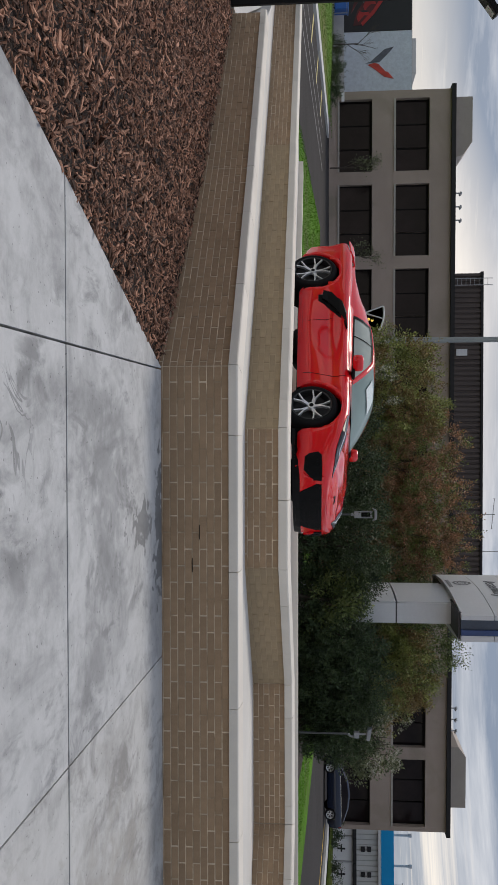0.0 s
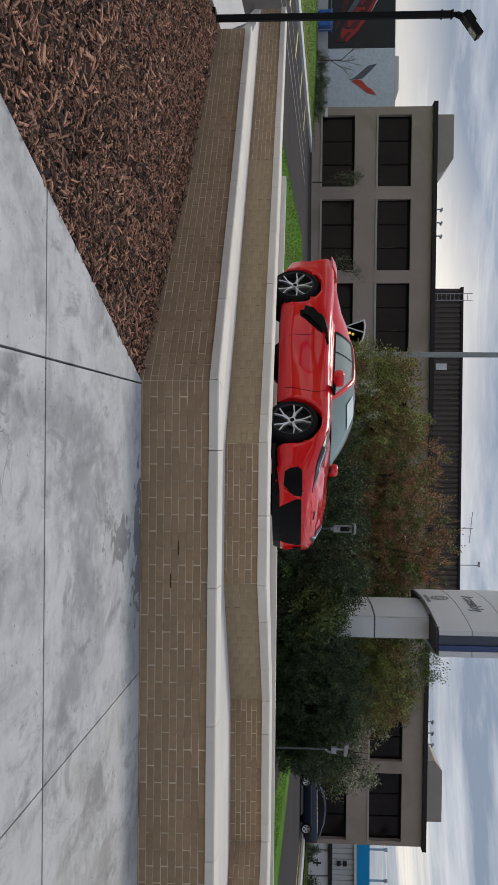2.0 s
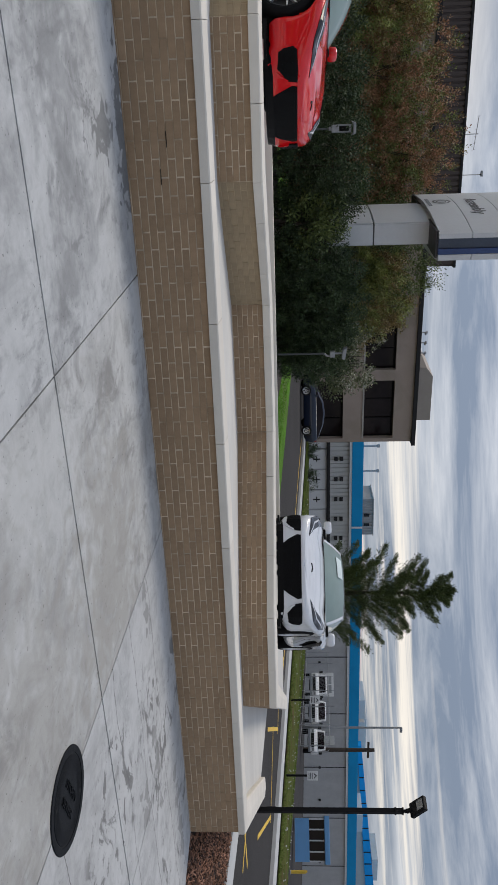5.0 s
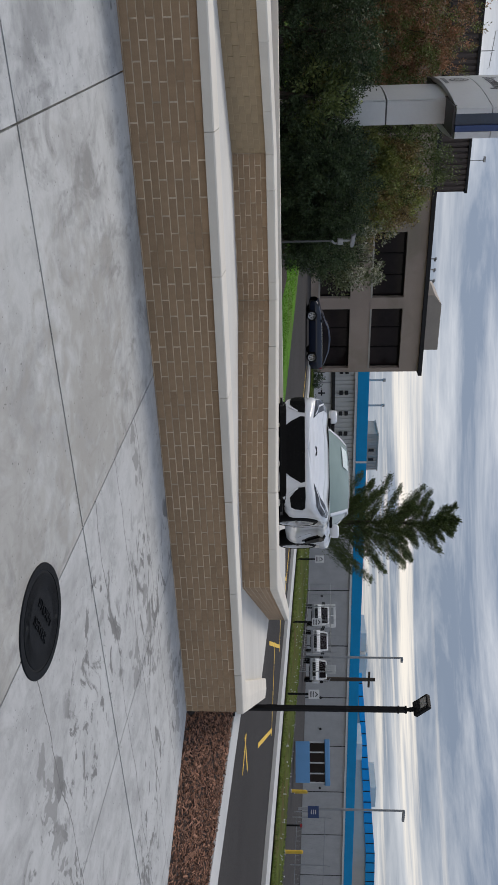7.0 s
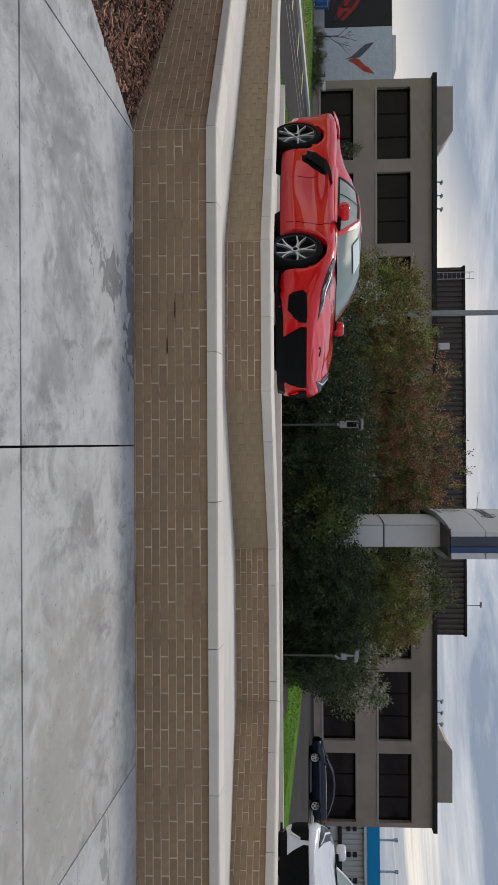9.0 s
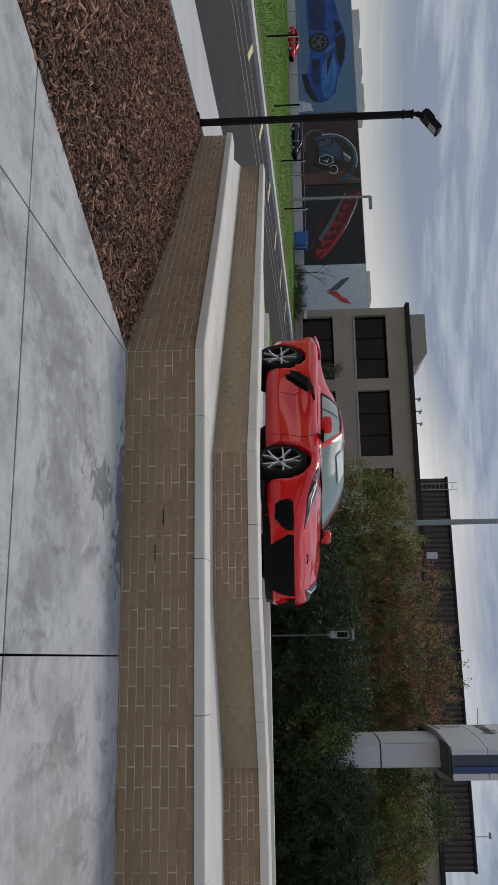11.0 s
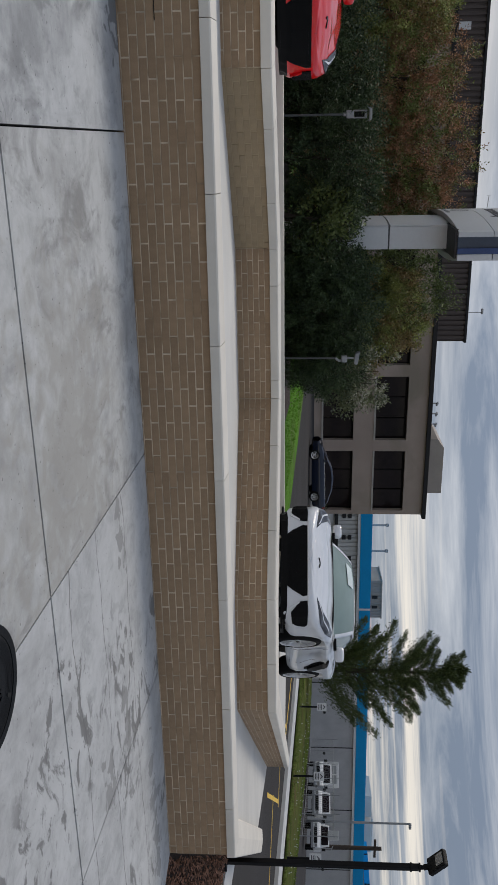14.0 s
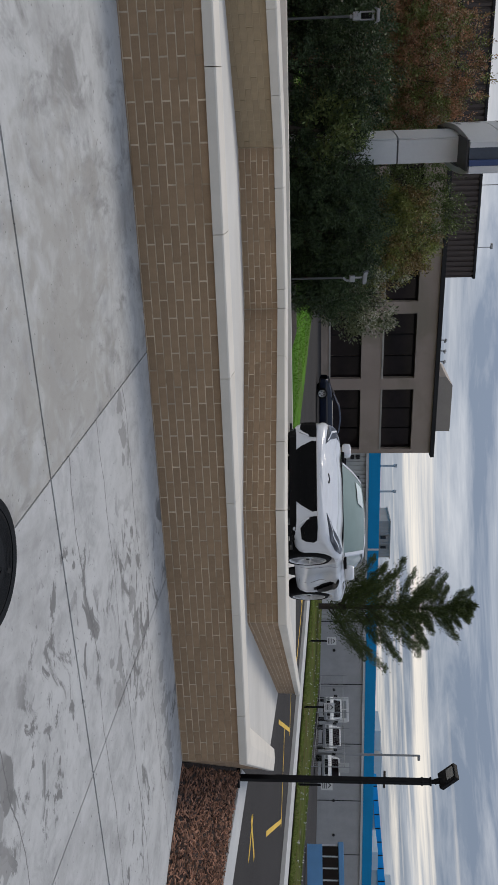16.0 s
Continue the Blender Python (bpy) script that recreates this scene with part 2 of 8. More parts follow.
    def crack(last, colour, y, half, amount):
        """One hairline that wanders along x."""
        sp = nd.new("ShaderNodeSeparateXYZ")
        lk.new(co.outputs["Object"], sp.inputs[0])
        n = nd.new("ShaderNodeTexNoise")
        n.inputs["Scale"].default_value, n.inputs["Detail"].default_value = 1.4, 5
        lk.new(co.outputs["Object"], n.inputs["Vector"])
        a = nd.new("ShaderNodeMath"); a.operation = "MULTIPLY_ADD"; a.inputs[1].default_value = 0.22
        lk.new(n.outputs["Fac"], a.inputs[0]); lk.new(sp.outputs["Y"], a.inputs[2])
        d = nd.new("ShaderNodeMath"); d.operation = "SUBTRACT"; d.inputs[1].default_value = y + 0.11
        lk.new(a.outputs[0], d.inputs[0])
        e = nd.new("ShaderNodeMath"); e.operation = "ABSOLUTE"
        lk.new(d.outputs[0], e.inputs[0])
        r = nd.new("ShaderNodeMapRange")
        r.inputs["From Min"].default_value, r.inputs["From Max"].default_value, r.inputs["To Max"].default_value = half * 1.6, half * 0.6, amount
        lk.new(e.outputs[0], r.inputs[0])
        mx = nd.new("ShaderNodeMix"); mx.data_type = "RGBA"
        mx.inputs[7].default_value = (*colour, 1)
        lk.new(r.outputs[0], mx.inputs[0]); lk.new(last, mx.inputs[6])
        return mx.outputs[2]

    dark = Vector(smudge)
    last = layer(last, Vector(base) * 0.70, 7.0, (0.9, 0.8, 1), 0.46, 0.64, 10, 0.9, amount=0.62)
    last = layer(last, Vector(base) * 1.22, 3.6, (0.9, 0.7, 1), 0.49, 0.64, 10, 0.8, amount=0.65, turn=30)
    last = layer(last, dark, 8.0, (0.6, 1.3, 1), 0.48, 0.68, 10, 0.4, amount=0.26)
    last = layer(last, Vector(base) * 1.2, 14.0, (0.6, 1.3, 1), 0.54, 0.68, 8, 0.4, amount=0.25)
    last = layer(last, Vector(base) * 1.15, 1.5, (0.9, 0.8, 1), 0.46, 0.62, 8, 0.8, amount=0.75)
    last = layer(last, dark, 1.0, (0.9, 0.75, 1), 0.50 - cover, 0.64 - cover, 10, 0.7, amount=0.62 * soft, turn=25)
    last = layer(last, dark * 0.85, 2.2, (1.0, 0.65, 1), 0.52, 0.64, 10, 0.6, gate=(0.45, 0.46), amount=0.75 * soft, turn=-20)
    last = layer(last, dark * 0.9, 5.0, (1.1, 0.5, 1), 0.55, 0.66, 7, 0.5, gate=(0.8, 0.48), amount=0.6 * soft, turn=14)
    if drip:
        last = layer(last, dark * 0.8, 1.5, (0.8, 1.1, 1), 0.014, 0.006, 3, 1.4, True, (0.5, 0.54), drip)
        # old run-off from the wall foot, and the dull patch before it
        last = spot(last, dark * 0.62, (0.85, 6.86), (0.66, 0.28), 0.85, (2.62, 2.45))
        last = spot(last, dark * 0.62, (0.72, 6.25), (0.18, 0.34), 0.75, (2.62, 2.40))
        last = spot(last, dark * 0.85, (0.35, 5.30), (0.75, 0.50), 0.5)
        last = spot(last, dark * 0.85, (1.55, 4.95), (0.60, 0.28), 0.45)
    if worn:
        # the duller, beige middle of these bays
        last = spot(last, worn, (3.95, 5.10), (1.15, 0.80), 0.75, (3.05, 2.10))
        last = spot(last, worn, (4.0, 3.2), (1.1, 1.0), 0.55, (3.05, 2.10))
        last = layer(last, dark * 0.8, 2.6, (0.8, 0.9, 1), 0.54, 0.66, 10, 0.4, gate=(0.7, 0.49), amount=0.55)
    if blotch:
        last = layer(last, dark * 0.62, 2.8, (0.75, 1.0, 1), 0.565, 0.610, 8, 0.8, gate=(0.55, 0.485), amount=blotch)
        last = layer(last, dark * 0.58, 6.0, (0.6, 1.0, 1), 0.570, 0.615, 8, 0.8, gate=(0.55, 0.50), amount=blotch)
        for at, size in (((4.95, 5.95), (0.34, 0.10)), ((5.9, 3.12), (0.55, 0.14)), ((6.5, 5.75), (0.6, 0.14)), ((8.2, 6.4), (0.8, 0.14)), ((6.75, 5.2), (0.35, 0.12))):
            last = spot(last, dark * 0.85, at, size, blotch * 0.85, (4.15, 3.95), 7.0)
        for y in (5.35, 6.05, 4.75, 3.3):
            last = crack(last, dark * 0.5, y, 0.0045, blotch)
    last = layer(last, dark * 0.45, 34, (1, 1, 1), 0.72, 0.76, 1, 0.0, amount=0.6)
    lk.new(last, bsdf.inputs["Base Color"])
    return m


M_CONC = concrete("pale_concrete", (0.425, 0.432, 0.432), (0.200, 0.205, 0.208), 0.0, drip=0.7, soft=1.05)
M_CONCB = concrete("grey_beige_concrete", (0.420, 0.423, 0.415), (0.235, 0.23, 0.22), 0.0, soft=1.05, worn=(0.320, 0.308, 0.280))
M_CONCW = concrete("new_pale_concrete", (0.422, 0.425, 0.422), (0.27, 0.268, 0.262), -0.04, blotch=0.9, soft=0.45)
M_WALK = material("walkway_concrete", (0.57, 0.55, 0.51), 0.85, dark=0.9, big=0.6, small=60, bump=0.2, fine=0.05)
M_KERB = material("kerb_concrete", (0.50, 0.50, 0.49), 0.85, dark=0.88, big=0.7, small=50, bump=0.2, fine=0.06)
M_COPE = material("cast_stone", (0.66, 0.615, 0.54), 0.8, dark=0.93, big=1.5, small=120, bump=0.15, depth=0.002, fine=0.04, rand=0.04)
M_BRICK = material("tan_brick", (0.318, 0.215, 0.128), 0.85, dark=0.84, big=2.2, small=120, bump=0.55, depth=0.004, fine=0.20, rand=0.10)
M_BRICKS = material("mortar_washed_brick", (0.335, 0.250, 0.150), 0.9, dark=0.86, big=2.0, small=90, bump=0.45, depth=0.004, fine=0.14, rand=0.07, stain=(0.40, 0.31, 0.19))
M_MORTAR = material("mortar", (0.56, 0.46, 0.34), 0.95, dark=0.65, big=5, small=200, bump=0.5, depth=0.004, fine=0.18, stain=(0.30, 0.22, 0.14))
M_MORTARS = material("washed_mortar", (0.39, 0.30, 0.19), 0.95, dark=0.85, big=3, small=150, bump=0.5, depth=0.004, fine=0.12)
M_ASPH = material("asphalt", (0.046, 0.043, 0.042), 0.95, spec=0.12, dark=0.85, big=0.3, small=90, bump=0.6, depth=0.006, fine=0.25)
M_GRASS = material("lawn", (0.080, 0.200, 0.010), 0.9, spec=0.15, dark=0.7, big=0.35, small=20, bump=0.8, depth=0.05, fine=0.3, stain=(0.10, 0.13, 0.035))
M_VERGE = material("weedy_verge", (0.150, 0.185, 0.040), 0.9, spec=0.15, dark=0.6, big=0.9, small=20, bump=0.8, depth=0.05, fine=0.3, stain=(0.20, 0.15, 0.065))
M_BLADEV = material("verge_blades", (0.165, 0.215, 0.045), 0.8, spec=0.15, dark=0.5, big=0.8, small=5, bump=0, fine=0.2, island=0.4)
M_GRASSD = material("mown_verge", (0.092, 0.180, 0.020), 0.9, spec=0.15, dark=0.65, big=0.35, small=20, bump=0.3, depth=0.03, fine=0.16, stretch=(1.0, 0.4, 1.0), stain=(0.13, 0.14, 0.04))
M_BLADED = material("mown_blades", (0.100, 0.190, 0.021), 0.8, spec=0.15, dark=0.75, big=0.35, small=5, bump=0, fine=0.1, island=0.1)
M_BLADE = material("grass_blades", (0.085, 0.210, 0.011), 0.8, spec=0.15, dark=0.8, big=0.35, small=5, bump=0, fine=0.12, island=0.15)
M_BARK = material("bark_mulch", (0.255, 0.133, 0.085), 0.9, dark=0.7, big=4, small=80, bump=0.5, fine=0.25, island=0.92)
M_SOIL = material("mulch_bed", (0.030, 0.018, 0.013), 0.95, dark=0.6, big=8, small=60, bump=0.9, depth=0.03, fine=0.4)
M_YELLOW = material("yellow_paint", (0.72, 0.47, 0.05), 0.7, dark=0.85, big=2, small=60, bump=0.2, fine=0.12)
M_PALEY = material("faded_yellow_paint", (0.70, 0.60, 0.24), 0.8, dark=0.85, big=2, small=60, bump=0.2, fine=0.15)
M_WHITEP = material("white_paint", (0.30, 0.30, 0.30), 0.7, dark=0.85, big=2, small=60, bump=0.2, fine=0.12)
M_BLACK = material("black_metal", (0.008, 0.008, 0.009), 0.55, 0.0, spec=0.12, dark=0.9, bump=0.05)


# ------------------------------------------------------------------ building blocks
def ground_z(y, x=0.0):
    return 0.0508 * (min(max(y, -40.0), 72.0) - 6.9) - 0.018 * min(max(x - 27.0, 0.0), 90.0)


def link(name, bm, mat, parent=None, label="", smooth=False):
    me = bpy.data.meshes.new(name)
    bm.normal_update()
    bm.to_mesh(me)
    bm.free()
    for m in (mat if isinstance(mat, (list, tuple)) else (mat,)):
        me.materials.append(m)
    if smooth:
        me.polygons.foreach_set("use_smooth", [True] * len(me.polygons))
    ob = new(name, me)
    if parent is not None:
        ob.parent = parent
    if label:
        ob["label"] = label
    return ob


part = link


def empty(name, m, label="", category="", group="", kind=""):
    ob = new(name)
    ob.matrix_world = m
    return tagged(ob, label, category, group, kind)


def box(bm, x0, x1, y0, y1, z0, z1, bevel=0.0, m=None, mat=0):
    co = [(x, y, z) for z in (z0, z1) for y in (y0, y1) for x in (x0, x1)]
    vs = [bm.verts.new(m @ Vector(c) if m is not None else c) for c in co]
    fs = [bm.faces.new([vs[i] for i in q]) for q in ((0, 2, 3, 1), (4, 5, 7, 6), (0, 1, 5, 4), (2, 6, 7, 3), (0, 4, 6, 2), (1, 3, 7, 5))]
    for f in fs:
        f.material_index = mat
    if bevel:
        es = list({e for f in fs for e in f.edges})
        bmesh.ops.bevel(bm, geom=es, offset=bevel, segments=2, affect="EDGES", profile=0.6, clamp_overlap=True)
    return bm


def cyl(bm, p, q, r0, r1=None, n=12, caps=True, mat=0):
    p, q = Vector(p), Vector(q)
    r1 = r0 if r1 is None else r1
    d = (q - p).normalized()
    u = d.orthogonal().normalized()
    v = d.cross(u)
    a, b = [], []
    for i in range(n):
        t = 2 * math.pi * i / n
        o = u * math.cos(t) + v * math.sin(t)
        a.append(bm.verts.new(p + o * r0))
        b.append(bm.verts.new(q + o * r1))
    fs = [bm.faces.new((a[i], a[(i + 1) % n], b[(i + 1) % n], b[i])) for i in range(n)]
    if caps:
        fs += [bm.faces.new(a[::-1]), bm.faces.new(b)]
    for f in fs:
        f.material_index = mat
    return bm


def prism(bm, pts, z0, z1, mat=0):
    """Upright prism on a plan outline; z0 and z1 are numbers or functions of (x, y)."""
    f0 = z0 if callable(z0) else (lambda x, y: z0)
    f1 = z1 if callable(z1) else (lambda x, y: z1)
    area = sum(pts[i][0] * pts[(i + 1) % len(pts)][1] - pts[(i + 1) % len(pts)][0] * pts[i][1] for i in range(len(pts)))
    if area < 0:
        pts = pts[::-1]
    a = [bm.verts.new((x, y, f0(x, y))) for x, y in pts]
    b = [bm.verts.new((x, y, f1(x, y))) for x, y in pts]
    n = len(pts)
    fs = [bm.faces.new(b), bm.faces.new(a[::-1])]
    fs += [bm.faces.new((a[i], a[(i + 1) % n], b[(i + 1) % n], b[i])) for i in range(n)]
    for f in fs:
        f.material_index = mat
    return bm


def gz(x, y):
    return ground_z(y, x)


# ------------------------------------------------------------------ ground
bm = bmesh.new()
ys = [-600, -40, -20, 0, 10, 20, 30, 40, 50, 60, 72, 200, 3000]
xs = [-3000, -200, -60, -30, -10, 0, 10, 27, 60, 117, 200, 3000]
grid = [[bm.verts.new((x, y, ground_z(y, x) - 0.13)) for x in xs] for y in ys]
for j in range(len(ys) - 1):
    for i in range(len(xs) - 1):
        bm.faces.new((grid[j][i], grid[j][i + 1], grid[j + 1][i + 1], grid[j + 1][i]))
tagged(link("road", bm, M_ASPH), "dark grey asphalt drives rising gently to the street", "road", kind="structure")


def flat(name, pts, top, mat, label, category, thick=0.13):
    b = bmesh.new()
    prism(b, pts, lambda x, y: ground_z(y) - thick - 0.05, lambda x, y: ground_z(y) + top)
    return tagged(link(name, b, mat), label, category, kind="structure")


# walls in plan: the faces towards the plaza
FRONT = [(-6.05, 11.52), (-3.07, 9.08), (-0.63, 6.92), (9.22, 6.88), (14.15, 11.70)]
REAR = [(-9.45, 17.62), (-4.55, 12.75), (-0.05, 8.43), (1.47, 8.40), (3.29, 10.17), (5.19, 10.27), (7.00, 8.37), (8.47, 8.31), (17.2, 17.35)]
COURSE, BRICK, JOINT = 0.0677, 0.292, 0.013
F_TOP, R_TOP, SLAB, PAD = 0.615, 1.0, 0.635, 1.02


def offset(line, d):
    """The plan line moved d to its left (away from the plaza)."""
    out = []
    for i, p in enumerate(line):
        ns = []
        for a, b in ((i - 1, i), (i, i + 1)):
            if a >= 0 and b < len(line):
                e = Vector(line[b]) - Vector(line[a])
                ns.append(Vector((-e.y, e.x)).normalized())
        n = sum(ns, Vector((0, 0)))
        n = n.normalized()
        k = d / max(0.3, n.dot(ns[0]))
        out.append((p[0] + n.x * k, p[1] + n.y * k))
    return out


# plaza paving, sawn into bays
def bay(b, x0, x1, y0, y1):
    g, e = 0.007, 0.011
    prism(b, [(x0 + g, y0 + e), (x1 - g, y0 + e), (x1 - g, y1 - e), (x0 + g, y1 - e)], lambda x, y: ground_z(y) - 0.12, lambda x, y: ground_z(y))


paving = empty("pavement", Matrix(), "pale broom-finished concrete plaza paving with sawn joints", "pavement", kind="structure")
XJ = [-0.60, 2.02, 4.68, 6.93, 9.75]
YJ = [6.90, 4.42, 1.90, -0.62, -3.14]


def left_edge(y):
    return -0.62 - 0.405 * (6.9 - y)


def right_edge(y):
    return 9.23 + 0.52 * (6.9 - y)


for j in range(len(YJ) - 1):
    y1, y0 = YJ[j], YJ[j + 1]
    for i in range(len(XJ) - 1):
        b = bmesh.new()
        if i == 3:
            g, e = 0.007, 0.011
            prism(b, [(XJ[3] + g, y0 + e), (XJ[4] - g, y0 + e)] + ([(XJ[4] - g, 5.90), (right_edge(y1) - g, y1 - g)] if j == 0 else [(XJ[4] - g, y1 - e)]) + [(XJ[3] + g, y1 - (g if j == 0 else e))],
                  lambda x, y: ground_z(y) - 0.12, lambda x, y: ground_z(y))
        else:
            bay(b, XJ[i], XJ[i + 1], y0, y1)
        part("paving_bay", b, (M_CONC, M_CONCB, M_CONCW, M_CONCW)[i], paving)
    b = bmesh.new()
    prism(b, [(left_edge(y0), y0 + 0.009), (XJ[0] - 0.009, y0 + 0.009), (XJ[0] - 0.009, y1 - 0.009), (left_edge(y1) - 0.002, y1 - 0.009)],
          lambda x, y: ground_z(y) - 0.12, lambda x, y: ground_z(y))
    part("paving_bay", b, M_CONC, paving)
    b = bmesh.new()
    xa, xb = max(XJ[4], right_edge(y0)), max(XJ[4], right_edge(y1))
    if j > 0:
        prism(b, [(XJ[4] + 0.006, y0 + 0.006), (xa, y0 + 0.006), (xb, y1 - 0.006), (XJ[4] + 0.006, y1 - 0.006)], lambda x, y: ground_z(y) - 0.12, lambda x, y: ground_z(y))
    else:
        prism(b, [(XJ[4] + 0.006, y0 + 0.006), (xa, y0 + 0.006), (XJ[4] + 0.006, 5.90)], lambda x, y: ground_z(y) - 0.12, lambda x, y: ground_z(y))
    part("paving_bay", b, M_CONCW, paving)
b = bmesh.new()
prism(b, [(-14, -30), (24, -30), (24, -3.15), (-14, -3.15)], lambda x, y: ground_z(y) - 0.12, lambda x, y: ground_z(y))
part("paving_bay", b, M_CONC, paving)

# mulch beds either side
flat("mulch_bed", [(left_edge(6.9), 6.9), (left_edge(-3), -3), (-6.1, -3), (-6.1, 11.6), (-3.0, 9.15)], -0.035, M_SOIL, "dark brown bark mulch bed along the brick wall", "mulch bed")
flat("mulch_bed", [(right_edge(6.88), 6.88), (right_edge(-3), -3), (13.35, -3), (13.35, 10.95)], -0.035, M_SOIL, "dark brown bark mulch bed along the brick wall", "mulch bed")
flat("kerb", [(-7.85, -20), (-6.1, -20), (-6.1, 11.75), (-7.85, 15.0)], 0.0, M_KERB, "pale concrete kerb strip between mulch and drive", "kerb")
flat("kerb", [(13.35, -20), (14.25, -20), (14.25, 11.6), (13.35, 10.9)], 0.0, M_KERB, "pale concrete kerb strip between mulch and drive", "kerb")


# ------------------------------------------------------------------ brick walls with cast-stone copings
def brick_mesh(mat):
    b = bmesh.new()
    c, d, h = 0.002, 0.085, COURSE - 0.0078
    o = [b.verts.new(p) for p in ((0, c, 0), (1, c, 0), (1, c, h), (0, c, h))]
    i = [b.verts.new(p) for p in ((0.007, 0, c), (0.993, 0, c), (0.993, 0, h - c), (0.007, 0, h - c))]
    k = [b.verts.new(p) for p in ((0, d, 0), (1, d, 0), (1, d, h), (0, d, h))]
    b.faces.new(i)
    for n in range(4):
        m = (n + 1) % 4
        b.faces.new((o[n], o[m], i[m], i[n]))
        b.faces.new((k[n], k[m], o[m], o[n]))
    b.normal_update()
    me = bpy.data.meshes.new("brick")
    b.to_mesh(me)
    b.free()
    me.materials.append(mat)
    return me


BRICK_MESH, BRICK_WASHED = brick_mesh(M_BRICK), brick_mesh(M_BRICKS)
BRICK_JOBS = []
brick_rng = random.Random(7)


def brick_wall(name, a, b, top, low, thick, label, washed=False):
    """A straight run of wall from a to b in plan; low(x, y) is where it meets the ground."""
    a, b = Vector(a), Vector(b)
    u = (b - a).normalized()
    n = Vector((-u.y, u.x))
    length = (b - a).length
    zb = min(low(*a), low(*b)) - 0.15
    core = bmesh.new()
    prism(core, [a + n * 0.004, b + n * 0.004, b + n * thick, a + n * thick], zb, top - 0.002)
    ob = tagged(link(name, core, M_MORTARS if washed else M_MORTAR), label, "wall", kind="structure")
    BRICK_JOBS.append((ob, a, u, n, length, top, low, BRICK_WASHED if washed else BRICK_MESH))
    return ob


def lay_bricks(ob, a, u, n, length, top, low, mesh):
    k = 0
    while True:
        z = top - (k + 1) * COURSE + 0.0035
        if z < min(low(*a), low(*(a + u * length))) - 0.06:
            break
        s = -(BRICK + JOINT) / 2 if k % 2 else 0.0
        while s < length - 0.008:
            s0, s1 = max(s, 0.006), min(s + BRICK, length - 0.006)
            mid = a + u * (s0 + s1) / 2
            if s1 - s0 > 0.008 and z > low(*mid) - 0.075:
                br = new("brick", mesh)
                br.parent = ob
                j = brick_rng.uniform(-0.002, 0.0025)
                p = a + u * s0 + n * j
                br.matrix_basis = Matrix(((u.x * (s1 - s0), n.x, 0, p.x), (u.y * (s1 - s0), n.y, 0, p.y), (0, 0, 1, z), (0, 0, 0, 1)))
            s += BRICK + JOINT
        k += 1


PROFILE = [(-0.026, 0.0), (-0.026, 0.072), (-0.018, 0.084), (0.0, 0.088), (0.17, 0.108), (0.345, 0.094), (0.36, 0.084), (0.366, 0.072), (0.366, 0.0)]


def copings(line, walls, z, cuts, width, tall=1.0):
    """Coping stones along a plan line; cuts lists the joints of each run, as distances from its start."""
    k = width / 0.366
    pts = [Vector(p) for p in line]
    for i, wall in enumerate(walls):
        a, b = pts[i], pts[i + 1]
        u = (b - a).normalized()
        n = Vector((-u.y, u.x))
        length = (b - a).length

        def cross(j):
            if j in (0, len(pts) - 1):
                return n
            v = (pts[j] - pts[j - 1]).normalized()
            w = (pts[j + 1] - pts[j]).normalized()
            m = (Vector((-v.y, v.x)) + Vector((-w.y, w.x))).normalized()
            return m / m.dot(n)
        ss = [0.0] + [c for c in cuts[i] if 0.15 < c < length - 0.15] + [length]
        for q in range(len(ss) - 1):
            e0, e1 = ss[q], ss[q + 1]
            c0 = cross(i) if q == 0 else n
            c1 = cross(i + 1) if q == len(ss) - 2 else n
            g0 = 0.003 if (q or i) else -0.03
            g1 = 0.003 if (q < len(ss) - 2 or i < len(walls) - 1) else -0.03
            cb = bmesh.new()
            rows = []
            for s, c, g in ((e0, c0, g0), (e1, c1, -g1)):
                p = a + u * (s + g)
                rows.append([cb.verts.new((p.x + c.x * v * (k if v > 0 else 1), p.y + c.y * v * (k if v > 0 else 1), z + h * tall)) for v, h in PROFILE])
            m = len(PROFILE)
            for t in range(m):
                cb.faces.new((rows[0][t], rows[1][t], rows[1][(t + 1) % m], rows[0][(t + 1) % m]))
            cb.faces.new(rows[0][::-1])
            cb.faces.new(rows[1])
            bmesh.ops.recalc_face_normals(cb, faces=cb.faces)
            part("coping_stone", cb, M_COPE, wall, "pale cast-stone coping")


def every(step, start, length):
    out, s = [], start
    while s < length:
        out.append(s)
        s += step
    return out


def slab_z(x, y):
    # it falls a little into the recess between the pads
    dip = 0.028 * min(max(y - 8.5, 0.0), 1.8) if 1.0 < x < 7.2 else 0.0
    return SLAB - 0.012 * max(0.0, y - 10.6) - dip


LBL = "tan brick retaining wall with raked pale mortar joints"
LBLW = "tan brick retaining wall with mortar washed over its face"
F_NAMES = ("wall_front_west", "wall_front_bend", "wall_front_middle", "wall_front_east")
f_walls = [brick_wall(nm, FRONT[i], FRONT[i + 1], F_TOP, gz, 0.33, LBL) for i, nm in enumerate(F_NAMES)]
copings(FRONT, f_walls, F_TOP, [every(1.23, 0.4, 3.9), every(1.23, 0.9, 3.3), [0.63, 1.875, 3.124, 4.347, 5.557, 6.757, 7.978, 9.214], every(1.23, 1.23, 7)], 0.366)
R_NAMES = ("wall_rear_west", "wall_rear_west_bend", "wall_rear_a", "wall_rear_b", "wall_rear_c", "wall_rear_d", "wall_rear_e", "wall_rear_east")
r_walls = [brick_wall(nm, REAR[i], REAR[i + 1], R_TOP, slab_z, 0.30, LBLW if i in (1, 3) else LBL, i in (1, 3)) for i, nm in enumerate(R_NAMES)]
